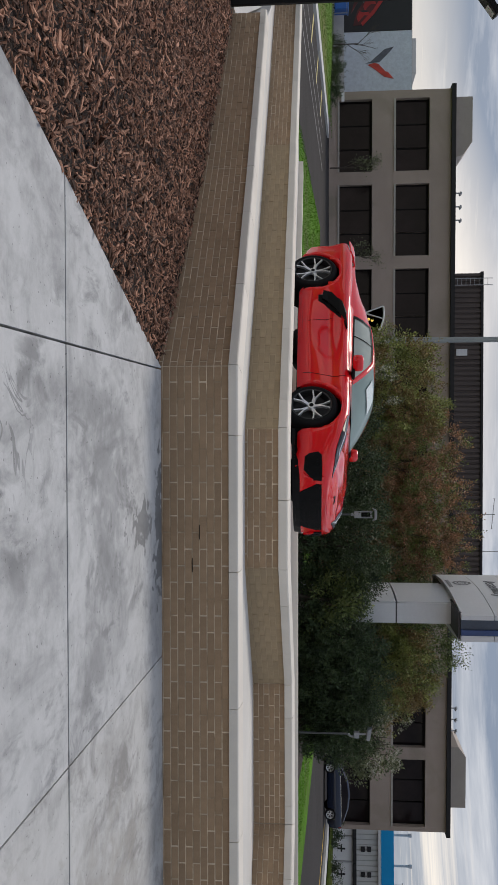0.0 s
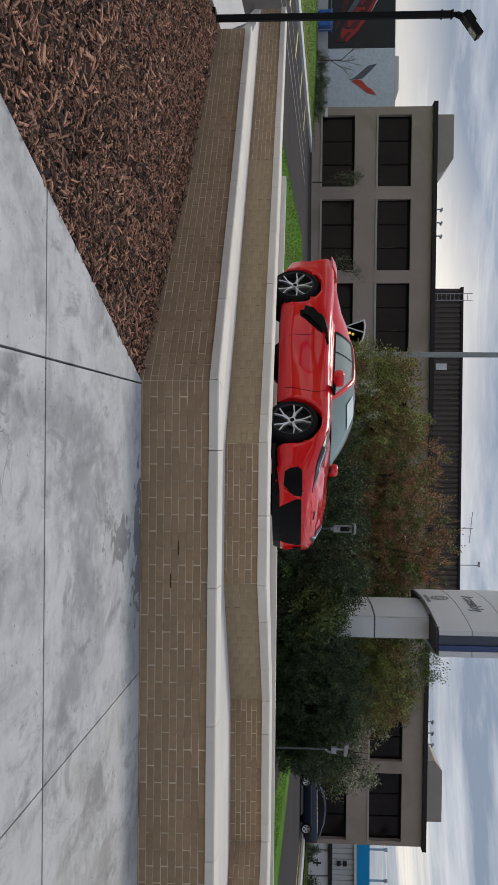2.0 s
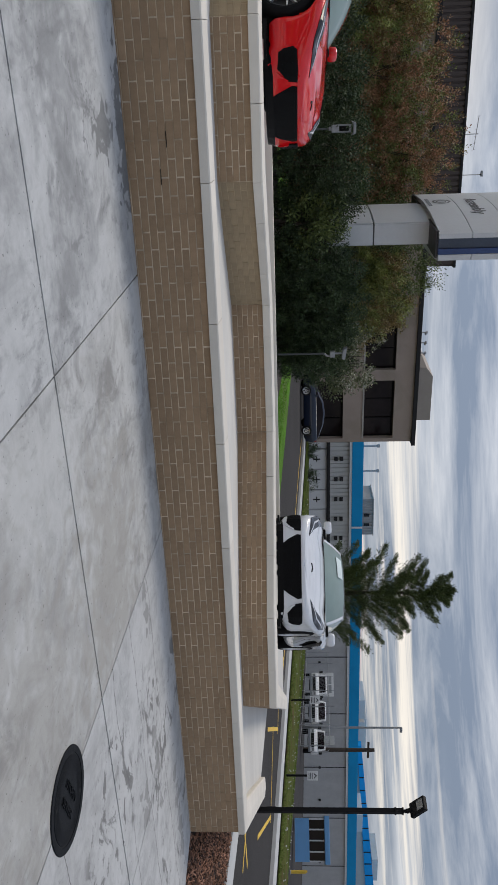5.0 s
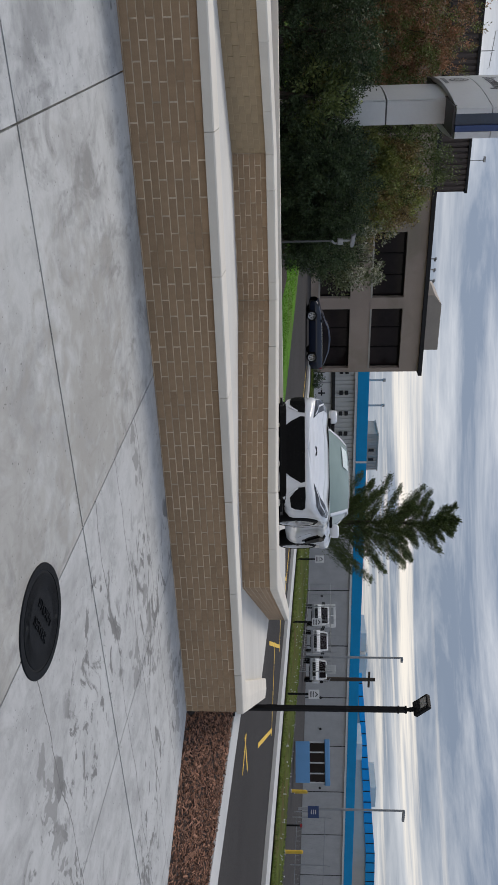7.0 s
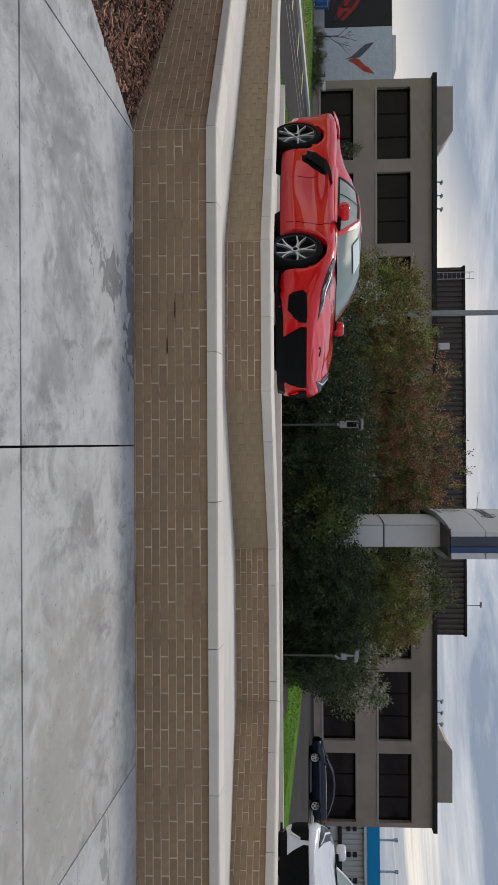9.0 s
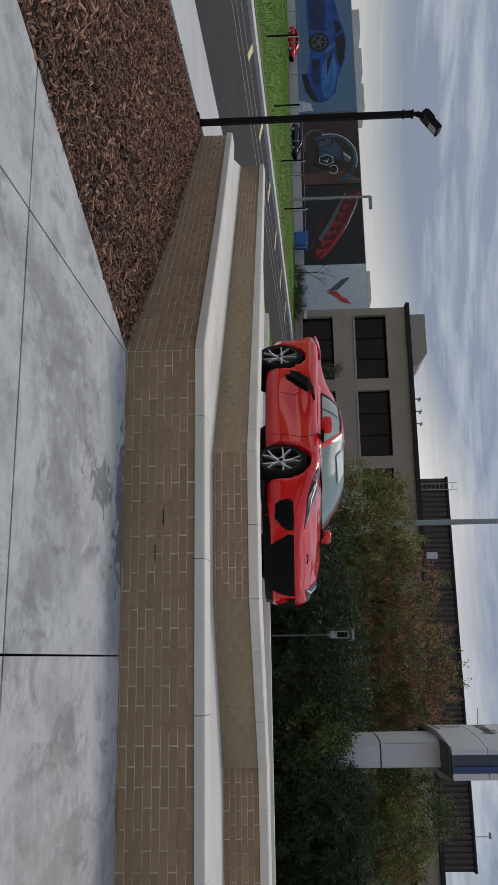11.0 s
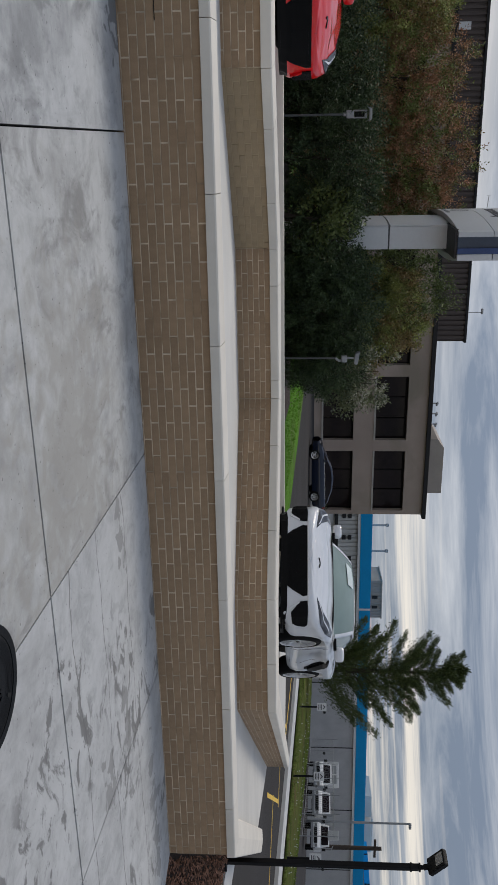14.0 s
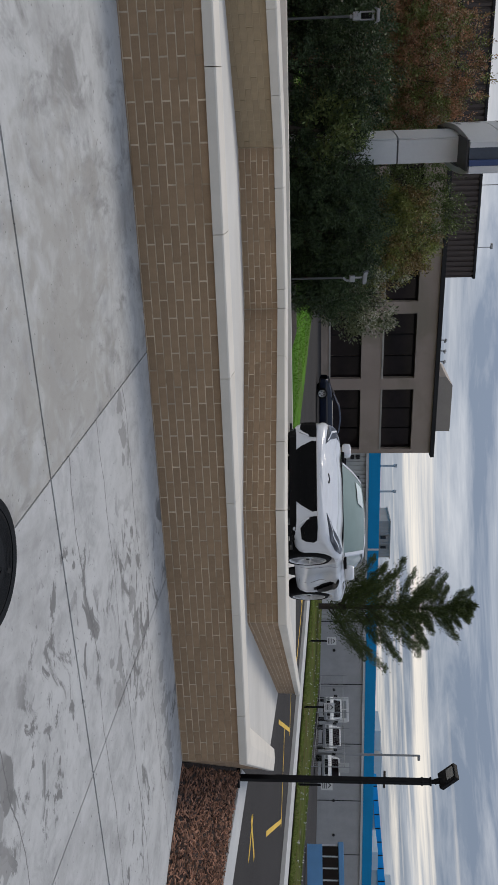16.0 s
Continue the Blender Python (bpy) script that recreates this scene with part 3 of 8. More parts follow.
copings(REAR, r_walls, R_TOP, [every(1.23, 0.9, 7), every(1.23, 0.9, 7), [0.78], [0.7, 1.75], [0.45, 1.65], [0.68, 1.8], [0.83], every(1.23, 1.23, 13)], 0.33, 1.18)

fo = offset(FRONT, 0.30)
walkway = empty("walkway", Matrix(), "pale smooth concrete walkway between two brick walls", "walkway", kind="structure")
for poly in ([fo[0], fo[1], REAR[1], REAR[0]], [fo[1], fo[2], REAR[2], REAR[1]], [fo[2], fo[3], REAR[7], REAR[6], REAR[5], REAR[4], REAR[3], REAR[2]], [fo[3], fo[4], REAR[8], REAR[7]]):
    b = bmesh.new()
    prism(b, [tuple(p) for p in poly], -0.2, slab_z)
    part("walkway_slab", b, M_WALK, walkway)

KERB2 = [(-6.3, 19.2), (0.1, 12.45), (8.2, 12.40), (15.2, 19.3)]
rb = offset(REAR, 0.28)
ki = offset(KERB2, 0.10)
bm = bmesh.new()
for poly in ([rb[0], rb[1], rb[2], ki[1], ki[0]], [rb[2], rb[3], rb[4], rb[5], rb[6], rb[7], ki[2], ki[1]], [rb[7], rb[8], ki[3], ki[2]]):
    prism(bm, [tuple(p) for p in poly], 0.0, PAD - 0.004)
tagged(link("display_pad", bm, M_WALK), "raised concrete display pad behind the upper wall", "pavement", kind="structure")
bm = bmesh.new()
ko = offset(KERB2, 0.34)
for i in range(3):
    prism(bm, [KERB2[i], KERB2[i + 1], ko[i + 1], ko[i]], 0.3, 1.125)
tagged(link("kerb", bm, M_COPE), "low pale kerb wall behind the display pads", "kerb", kind="structure")

# planted ground and lawns
flat("planting_bed", [ko[1], (8.0, ko[2][1]), (8.4, 20.5), (-1.9, 20.5), (-1.9, 14.9)], 0.0, M_SOIL, "dark mulched planting bed under the shrubs", "planting bed").location.z = 0.42
flat("lawn", [(-9.0, 22.0), (-1.95, 15.0), (-1.95, 20.55), (8.45, 20.55), (8.45, 13.1), (15.0, 19.6), (12.8, 38.5), (-9.4, 39.0)], 0.02, M_GRASS, "mown bright green lawn island", "lawn")


VERGE = [(-30.0, 36.0), (26.0, 36.2), (44.0, 43.5), (62.0, 52.5)]


def verge_edge(y):
    for (y0, x0), (y1, x1) in zip(VERGE, VERGE[1:]):
        if y <= y1:
            return x0 + (x1 - x0) * (y - y0) / (y1 - y0)
    return VERGE[-1][1]


b = bmesh.new()
rows = []
for j in range(38):
    y = -30 + 92 * j / 37
    row = []
    for i in range(9):
        x = 26.6 + (verge_edge(y) - 26.6) * i / 8
        bump = 0.07 * noise.noise((x * 0.4, y * 0.4, 0)) + 0.10 * math.sin(math.pi * i / 8) if 0 < i < 8 else 0.0
        row.append(b.verts.new((x, y, ground_z(y, x) + 0.03 + bump)))
    rows.append(row)
for j in range(37):
    for i in range(8):
        b.faces.new((rows[j][i], rows[j][i + 1], rows[j + 1][i + 1], rows[j + 1][i]))
bmesh.ops.solidify(b, geom=b.faces[:], thickness=0.2)
tagged(link("lawn", b, M_VERGE, smooth=True), "weedy yellow-green verge beside the drive", "lawn", kind="structure")
flat("lawn", [(-19.0, -10), (-19.0, 52), (-23, 56.5), (-60, 64), (-95, 64), (-95, -10)], 0.02, M_GRASSD, "mown green verge in front of the long wall", "lawn")
for x0, x1 in ((24.9, 26.6), (-19.0, -18.0)):
    flat("kerb", [(x0, -30), (x1, -30), (x1, 52), (x0, 52)], 0.0, M_KERB, "pale concrete kerb along the drive", "kerb")


def stripe(pts, mat, label):
    b = bmesh.new()
    prism(b, pts, lambda x, y: ground_z(y) - 0.14, lambda x, y: ground_z(y) - 0.124)
    return tagged(link("road_marking", b, mat), label, "road marking", kind="structure")


for k in range(7):
    y = 17.4 + 4.15 * k
    stripe([(-17.9, y + 1.9), (-15.9, y), (-15.9, y + 0.32), (-17.9, y + 2.25)], M_PALEY, "yellow painted bay line on asphalt")
for x in (-13.9, -14.9, -16.2):
    stripe([(x, -10), (x + 0.06, -10), (x + 0.06, 45), (x, 45)], M_WHITEP, "thin pale painted line on asphalt")


def line_mark(a, b, w, mat, label):
    a, b = Vector(a), Vector(b)
    n = (b - a).normalized()
    n = Vector((-n.y, n.x)) * w / 2
    return stripe([a - n, b - n, b + n, a + n], mat, label)


for k in range(5):
    line_mark((19.55, 15.0 + 3.9 * k), (23.5, 18.95 + 3.9 * k), 0.13, M_YELLOW, "thin yellow painted bay line on asphalt")
line_mark((23.62, 26.0), (23.62, 48.0), 0.20, M_YELLOW, "long yellow painted line along the kerb")
for k in range(2):
    line_mark((21.35, 20.85 + 3.9 * k), (23.55, 18.75 + 3.9 * k), 0.14, M_YELLOW, "thin yellow painted bay line on asphalt")
line_mark((16.58, 12.85), (16.84, 11.95), 0.12, M_YELLOW, "thin yellow painted bay line on asphalt")
line_mark((16.40, 12.62), (17.70, 12.74), 0.12, M_YELLOW, "thin yellow painted bay line on asphalt")


# ------------------------------------------------------------------ far buildings
M_PANEL = material("brown_precast", (0.37, 0.297, 0.252), 0.85, spec=0.2, dark=0.9, big=0.35, small=18, bump=0.15, fine=0.06, stain=(0.28, 0.235, 0.19))
M_SILL = material("pale_precast", (0.40, 0.37, 0.335), 0.85, dark=0.92, big=0.5, small=20, bump=0.1, fine=0.05)
M_FASCIA = material("dark_fascia", (0.022, 0.021, 0.022), 0.5, spec=0.2, dark=0.9, big=0.5, small=10, bump=0.05)
M_PANE = material("smoked_glass", (0.014, 0.009, 0.010), 0.05, dark=0.5, big=0.5, small=3, bump=0.0, spec=0.12, fine=0.15, rand=0.3)
M_BRONZE = material("bronze_frame", (0.008, 0.0065, 0.0065), 0.6, 0.0, spec=0.1, dark=0.9, bump=0.03)
M_HOUSE = material("roof_housing_metal", (0.36, 0.315, 0.275), 0.7, dark=0.9, big=0.6, small=14, bump=0.05, fine=0.06)
M_RIB = material("brown_ribbed_metal", (0.075, 0.055, 0.047), 0.6, 0.0, dark=0.9, big=0.4, small=12, bump=0.05, fine=0.06)
M_GREYM = material("grey_metal", (0.41, 0.41, 0.41), 0.55, 0.2, dark=0.9, big=0.6, small=14, bump=0.05, fine=0.06)
M_LIGHTM = material("pale_ribbed_metal", (0.52, 0.52, 0.50), 0.6, dark=0.93, big=0.3, small=10, bump=0.05, fine=0.05)
M_BLUE = material("blue_metal", (0.008, 0.30, 0.62), 0.6, spec=0.15, dark=0.93, big=0.3, small=10, bump=0.03, fine=0.04)
M_WHITE = material("white_metal", (0.68, 0.68, 0.67), 0.6, dark=0.94, big=0.6, small=12, bump=0.05, fine=0.05)
M_DARK = material("dark_rubber", (0.01, 0.01, 0.01), 0.7, spec=0.2, dark=0.9, big=3, small=60, bump=0.1)


def frame_matrix(a, b, z):
    """Local x along a-b in plan, y away from the viewer, z up."""
    u = (Vector(b) - Vector(a)).normalized()
    return Matrix(((u.x, -u.y, 0, a[0]), (u.y, u.x, 0, a[1]), (0, 0, 1, z), (0, 0, 0, 1))), (Vector(b) - Vector(a)).length


def office():
    m, L = frame_matrix((-22.20, 55.48), (28.17, 56.85), 0.0)
    th = empty("office_building", m, "two-storey brown precast office building with recessed smoked windows", "building")
    n, z0, z1 = 9, 1.6, 10.42
    per = L / n
    rows = ((2.95, 5.22), (6.68, 9.0))
    w = bmesh.new()
    wx = [(i * per + 0.53, i * per + 0.53 + 4.75) for i in range(n)]
    d = 0.55
    edges = [0.0] + [v for p in wx for v in p] + [L]
    for k in range(0, len(edges), 2):
        part("pier", box(bmesh.new(), edges[k], edges[k + 1], 0, d, z0, z1), M_PANEL, th)
    for a, b in wx:
        for lo, hi in ((z0, rows[0][0]), (rows[0][1], rows[1][0]), (rows[1][1], z1)):
            part("spandrel", box(bmesh.new(), a, b, 0.002, d - 0.002, lo, hi), M_PANEL, th)
    box(w, 0.0, L, d, 22, z0, z1)
    part("wall", w, M_PANEL, th)
    r = bmesh.new()
    box(r, -0.25, L + 0.25, -0.25, 22.2, z1 + 0.003, z1 + 0.28)
    part("roof", r, M_FASCIA, th, "dark flat roof edge")
    for a, b in wx:
        for lo, hi in rows:
            f = bmesh.new()
            for x in (a + 0.02, a + (b - a) / 3, a + 2 * (b - a) / 3, b - 0.09):
                box(f, x, x + 0.07, d - 0.16, d - 0.03, lo + 0.1, hi - 0.002)
            box(f, a + 0.003, b - 0.003, d - 0.16, d - 0.035, hi - 0.16, hi - 0.004)
            fr = part("window", f, M_BRONZE, th)
            s = bmesh.new()
            box(s, a + 0.005, b - 0.005, -0.05, d - 0.02, lo - 0.02, lo + 0.10)
            part("sill", s, M_SILL, fr)
            for j in range(3):
                p = bmesh.new()
                x0 = a + 0.05 + j * (b - a - 0.1) / 3
                box(p, x0 + 0.03, x0 + (b - a - 0.1) / 3 - 0.03, d - 0.12, d - 0.06, lo + 0.1, hi - 0.1)
                part("pane", p, M_PANE, fr)
    for pts in ([(0.35, 10.70), (4.35, 10.70), (4.15, 11.30), (3.3, 11.90), (0.35, 11.90)], [(44.6, 10.70), (48.9, 10.70), (48.9, 11.85), (45.3, 11.85), (44.6, 11.35)]):
        b = bmesh.new()
        lo = [b.verts.new((x, 0.6, z)) for x, z in pts]
        hi = [b.verts.new((x, 4.6, z)) for x, z in pts]
        b.faces.new(lo); b.faces.new(hi[::-1])
        for i in range(len(pts)):
            b.faces.new((lo[i], hi[i], hi[(i + 1) % len(pts)], lo[(i + 1) % len(pts)]))
        bmesh.ops.recalc_face_normals(b, faces=b.faces)
        part("roof_housing", b, M_HOUSE, th, "grey-brown metal roof housing")
    b = bmesh.new()
    box(b, 0.03, 0.64, -0.03, -0.003, 3.18, 3.38, 0.004)
    part("number_bar", b, M_WHITE, th)
    for x in (6.6, 7.5, 8.4, 42.0, 42.8, 43.6):
        b = bmesh.new()
        cyl(b, (x, 1.0, 10.78), (x, 1.0, 11.15), 0.05, n=8)
        cyl(b, (x, 1.0, 11.15), (x + 0.18, 1.0, 11.2), 0.07, n=8)
        cyl(b, (x, 1.0, 11.2), (x, 1.0, 11.3), 0.13, 0.10, n=8)
        part("vent_pipe", b, M_GREYM, th)
    return th


office()


def ribbed(b, x0, x1, z0, z1, pitch, depth, y=0.0):
    n = max(2, int((x1 - x0) / pitch))
    step = (x1 - x0) / n
    prof = []
    for i in range(n):
        s = x0 + i * step
        prof += [(s, y), (s + 0.55 * step, y), (s + 0.62 * step, y + depth), (s + 0.93 * step, y + depth)]
    prof.append((x1, y))
    lo = [b.verts.new((px, py, z0)) for px, py in prof]
    hi = [b.verts.new((px, py, z1)) for px, py in prof]
    for i in range(len(prof) - 1):
        b.faces.new((lo[i], lo[i + 1], hi[i + 1], hi[i]))


def penthouse():
    m, L = frame_matrix((-12.4, 68.9), (17.8, 68.9), 0.0)
    th = empty("warehouse", m, "tall brown ribbed-metal block standing behind the office roof", "building")
    b = bmesh.new()
    ribbed(b, 0, L, 2.0, 15.0, 0.42, 0.12)
    box(b, 0, L, 0.14, 30, 2.0, 15.0)
    part("wall", b, M_RIB, th)
    b = bmesh.new()
    box(b, -0.12, L + 0.12, -0.12, 30.1, 15.003, 15.2)
    part("roof", b, M_FASCIA, th)
    b = bmesh.new()
    box(b, 6.2, 6.75, -0.12, -0.01, 13.0, 13.9, 0.03)
    part("wall_box", b, M_WHITE, th, "small white wall box")
    b = bmesh.new()
    for x in (0.45, 1.0):
        cyl(b, (x, -0.25, 12.5), (x, -0.25, 15.9), 0.03, n=6)
    for k in range(9):
        cyl(b, (0.45, -0.25, 12.7 + 0.35 * k), (1.0, -0.25, 12.7 + 0.35 * k), 0.02, n=6)
    for z in (12.9, 14.6):
        cyl(b, (0.45, -0.25, z), (0.45, 0.02, z), 0.02, n=6)
    part("ladder", b, M_GREYM, th)

    # aerials on the roof
    for x, tip in ((19.95, 16.45), (23.07, 16.9), (28.0, 16.5)):
        b = bmesh.new()
        cyl(b, (x, 1.1, 15.2), (x, 1.1, tip), 0.035, n=6)
        mast = part("aerial_mast", b, M_GREYM, th)
        b = bmesh.new()
        if x > 20:
            box(b, x - 0.30, x + 0.15, 0.98, 1.22, tip, tip + 0.16, 0.03)
            part("aerial_head", b, M_GREYM, mast)
            continue
        cyl(b, (x - 1.35, 1.1, tip - 0.04), (x + 1.2, 1.1, tip - 0.28), 0.025, n=6)
        for k in range(6):
            u = k / 5
            c = Vector((x - 1.35 + 2.55 * u, 1.1, tip - 0.04 - 0.24 * u))
            cyl(b, c + Vector((0.0, -0.3, -0.18)), c + Vector((0.0, 0.3, 0.18)), 0.015, n=5)
        part("aerial_boom", b, M_GREYM, mast)


penthouse()


# long wall with painted panels
def mural_wall():
    m, L = frame_matrix((-95, 66.4), (-24.6, 66.0), 0.0)
    th = empty("mural_building", m, "long low hall with large car pictures on its wall panels", "building")
    b = bmesh.new()
    box(b, 0, L, 0.0, 20, 1.5, 8.9)
    part("wall", b, M_WHITE, th)
    b = bmesh.new()
    box(b, -0.1, L + 0.1, -0.06, 20, 8.903, 9.05)
    part("parapet", b, M_GREYM, th)
    X = lambda x: x + 95

    def panel(name, x0, x1, z0, z1, mat, y=-0.10, parent=th, label=""):
        b = bmesh.new()
        box(b, X(x0), X(x1), y, y + 0.07, z0, z1)
        return part(name, b, mat, parent, label)

    black = material("mural_black", (0.010, 0.012, 0.016), 0.5, dark=0.8, big=0.15, small=5, bump=0.0)
    sky = material("mural_sky", (0.11, 0.20, 0.34), 0.5, dark=0.8, big=0.06, small=4, bump=0.0)
    red = material("mural_red", (0.32, 0.016, 0.016), 0.5, dark=0.5, big=0.4, small=3, bump=0.0)
    brown = material("mural_brown", (0.045, 0.022, 0.018), 0.5, dark=0.6, big=0.4, small=4, bump=0.0)
    blue = material("mural_blue", (0.018, 0.075, 0.36), 0.5, dark=0.55, big=0.5, small=3, bump=0.0)
    pale = material("mural_pale", (0.58, 0.64, 0.70), 0.5, dark=0.93, big=0.1, small=4, bump=0.0)
    steel = material("mural_steel", (0.062, 0.09, 0.12), 0.5, dark=0.6, big=1.0, small=4, bump=0.0)
    p1 = panel("mural_panel", -30.95, -24.7, 3.55, 9.0, pale, label="pale grey panel with a winged emblem")
    p2 = panel("mural_panel", -38.75, -31.0, 3.6, 9.0, black, label="black panel with a red car hood")
    p3 = panel("mural_panel", -46.2, -38.8, 3.55, 9.0, brown, label="dark panel with a steering wheel")
    p4 = panel("mural_panel", -62.0, -46.3, 3.4, 9.0, sky, label="blue panel with a blue sports car")

    def shape(parent, name, pts, mat, y=-0.14, thick=0.035):
        b = bmesh.new()
        lo = [b.verts.new((X(x), y, z)) for x, z in pts]
        hi = [b.verts.new((X(x), y + thick, z)) for x, z in pts]
        b.faces.new(lo)
        for i in range(len(pts)):
            b.faces.new((lo[i], hi[i], hi[(i + 1) % len(pts)], lo[(i + 1) % len(pts)]))
        bmesh.ops.recalc_face_normals(b, faces=b.faces)
        return part(name, b, mat, parent)

    # winged emblem: two plain blades
    slate = material("mural_slate", (0.10, 0.11, 0.135), 0.5, dark=0.6, big=2.2, small=6, bump=0.0)
    coral = material("mural_coral", (0.50, 0.045, 0.028), 0.5, dark=0.7, big=1.2, small=4, bump=0.0)
    shape(p1, "emblem_blade", [(-28.45, 5.35), (-28.6, 5.8), (-29.55, 6.9), (-29.7, 7.6), (-29.3, 7.25), (-28.55, 6.5)], slate)
    shape(p1, "emblem_blade", [(-28.35, 5.55), (-28.5, 6.05), (-28.4, 6.4), (-27.8, 6.95), (-27.75, 7.15), (-27.2, 7.6), (-27.4, 6.85), (-28.05, 6.05)], coral)
    # red hood: dark base, a row of swept red fins, a bright rim along the top and a slate rail below
    maroon = material("mural_maroon", (0.075, 0.008, 0.010), 0.5, dark=0.45, big=0.6, small=3, bump=0.0)
    shape(p2, "hood_picture", [(-31.45, 4.4), (-32.6, 4.75), (-34.1, 5.8), (-36.0, 6.7), (-37.8, 7.45), (-38.3, 7.8), (-38.3, 8.65), (-37.85, 8.75), (-36.5, 8.3), (-35.0, 7.6), (-33.7, 6.9), (-32.4, 6.0), (-31.5, 5.2)], maroon)
    for k in range(7):
        x, z = -32.15 - 0.87 * k, 5.12 + 0.50 * k
        tall = 1.0 - 0.05 * k
        shape(p2, "fin_picture", [(x + 0.45, z - 0.30), (x + 0.05, z - 0.42 * tall), (x - 0.42, z - 0.22), (x - 0.30, z + 0.10), (x - 0.36, z + 0.52 * tall), (x - 0.06, z + 0.62 * tall), (x - 0.10, z + 0.20), (x + 0.15, z - 0.05)], red, y=-0.16)
        shape(p2, "fin_edge", [(x - 0.42, z - 0.22), (x - 0.48, z + 0.12), (x - 0.42, z + 0.50 * tall), (x - 0.36, z + 0.52 * tall), (x - 0.30, z + 0.10)], black, y=-0.165)
    shape(p2, "hood_rim", [(-31.4, 5.15), (-32.35, 6.1), (-33.6, 6.95), (-34.95, 7.7), (-36.5, 8.4), (-38.0, 8.85), (-38.0, 8.6), (-36.5, 8.15), (-35.1, 7.5), (-33.8, 6.75), (-32.6, 5.95), (-31.65, 5.05)], red, y=-0.168)
    shape(p2, "rim_light", [(-33.6, 6.99), (-34.95, 7.74), (-36.5, 8.43), (-38.0, 8.86), (-36.5, 8.36), (-34.98, 7.66)], pale, y=-0.175)
    shape(p2, "rail_picture", [(-33.5, 5.0), (-34.75, 5.8), (-36.6, 6.8), (-37.9, 7.5), (-37.8, 7.62), (-36.55, 7.05), (-34.6, 6.15), (-33.2, 5.25)], slate, y=-0.17)
    shape(p2, "hood_flank", [(-32.4, 4.25), (-35.0, 5.0), (-36.4, 6.0), (-35.2, 5.55), (-33.2, 4.75)], maroon, y=-0.145)
    # steering wheel: a tilted rim cut by the panel's edges, hub, badge outline and spokes
    leather = material("mural_leather", (0.11, 0.045, 0.032), 0.5, dark=0.55, big=0.6, small=4, bump=0.0)
    gloss = material("mural_gloss_blue", (0.045, 0.075, 0.13), 0.5, dark=0.4, big=0.7, small=3, bump=0.0)
    shape(p3, "leather_picture", [(-39.9, 4.0), (-40.1, 5.8), (-40.15, 7.4), (-39.3, 8.9), (-38.85, 8.9), (-38.85, 4.0)], leather, y=-0.135)

    def band(parent, name, cx, cz, rx, rz, thick, a0, a1, mat, y, n=26):
        b = bmesh.new()
        for k in range(n):
            quad = []
            for a, q in ((k, 1.0), (k + 1, 1.0), (k + 1, 1 - thick), (k, 1 - thick)):
                t = radians(a0 + (a1 - a0) * a / n)
                quad.append(b.verts.new((X(cx + rx * q * math.cos(t)), y, cz + rz * q * math.sin(t))))
            b.faces.new(quad)
        return part(name, b, mat, parent)

    band(p3, "wheel_picture", -41.35, 6.35, 2.65, 2.45, 0.15, 20, 215, gloss, -0.15)
    band(p3, "wheel_light", -41.35, 6.35, 2.67, 2.47, 0.035, 70, 195, pale, -0.156)
    band(p3, "wheel_picture", -43.0, 5.1, 1.55, 1.15, 0.16, 60, 300, slate, -0.149)
    shape(p3, "hub_picture", [(-42.75, 5.2), (-43.3, 6.1), (-43.3, 6.8), (-42.55, 7.35), (-41.6, 7.4), (-40.6, 7.0), (-40.4, 5.6), (-41.0, 4.8)], black, y=-0.152)
    shape(p3, "hub_cover", [(-42.75, 5.35), (-42.7, 6.5), (-43.35, 6.75), (-42.55, 7.35), (-41.65, 7.4), (-41.2, 7.1), (-41.6, 6.75), (-41.85, 5.4)], gloss, y=-0.156)
    shape(p3, "hub_light", [(-43.2, 5.35), (-43.4, 6.55), (-42.85, 6.45), (-42.7, 5.4)], steel, y=-0.16)
    band(p3, "badge_outline", -41.3, 6.0, 0.58, 0.74, 0.12, 0, 360, pale, -0.165, n=6)
    shape(p3, "badge_mark", [(-41.3, 5.7), (-40.98, 6.1), (-41.55, 6.25), (-41.2, 6.05)], pale, y=-0.165)
    band(p3, "spoke_outline", -40.3, 6.6, 0.5, 0.42, 0.16, -60, 240, pale, -0.165, n=9)
    shape(p3, "spoke_picture", [(-42.2, 7.5), (-41.6, 8.2), (-40.9, 8.1), (-41.15, 7.6)], slate, y=-0.16)
    shape(p3, "spoke_light", [(-42.0, 7.6), (-41.4, 8.25), (-41.3, 8.15), (-41.85, 7.55)], pale, y=-0.166)
    shape(p3, "trim_picture", [(-39.6, 7.9), (-39.2, 8.9), (-38.95, 8.9), (-39.35, 7.8)], slate, y=-0.15)
    # blue sports car
    light = material("mural_light_blue", (0.045, 0.19, 0.50), 0.5, dark=0.7, big=0.5, small=3, bump=0.0)
    deep = material("mural_deep_blue", (0.010, 0.028, 0.13), 0.5, dark=0.5, big=0.5, small=3, bump=0.0)
    shape(p4, "car_picture", [(-61.0, 4.7), (-56.8, 4.75), (-52.9, 5.0), (-50.3, 4.6), (-48.2, 5.1), (-47.4, 5.6), (-47.5, 6.3), (-48.5, 7.15), (-50.1, 7.45), (-50.8, 7.75), (-51.95, 8.15), (-53.8, 8.35), (-55.1, 8.2), (-57.0, 7.7), (-60.0, 7.2), (-61.5, 6.0)], blue)
    shape(p4, "window_picture", [(-54.3, 7.35), (-54.85, 8.1), (-53.8, 8.25), (-52.0, 8.05), (-50.95, 7.65), (-52.2, 7.4)], black, y=-0.16)
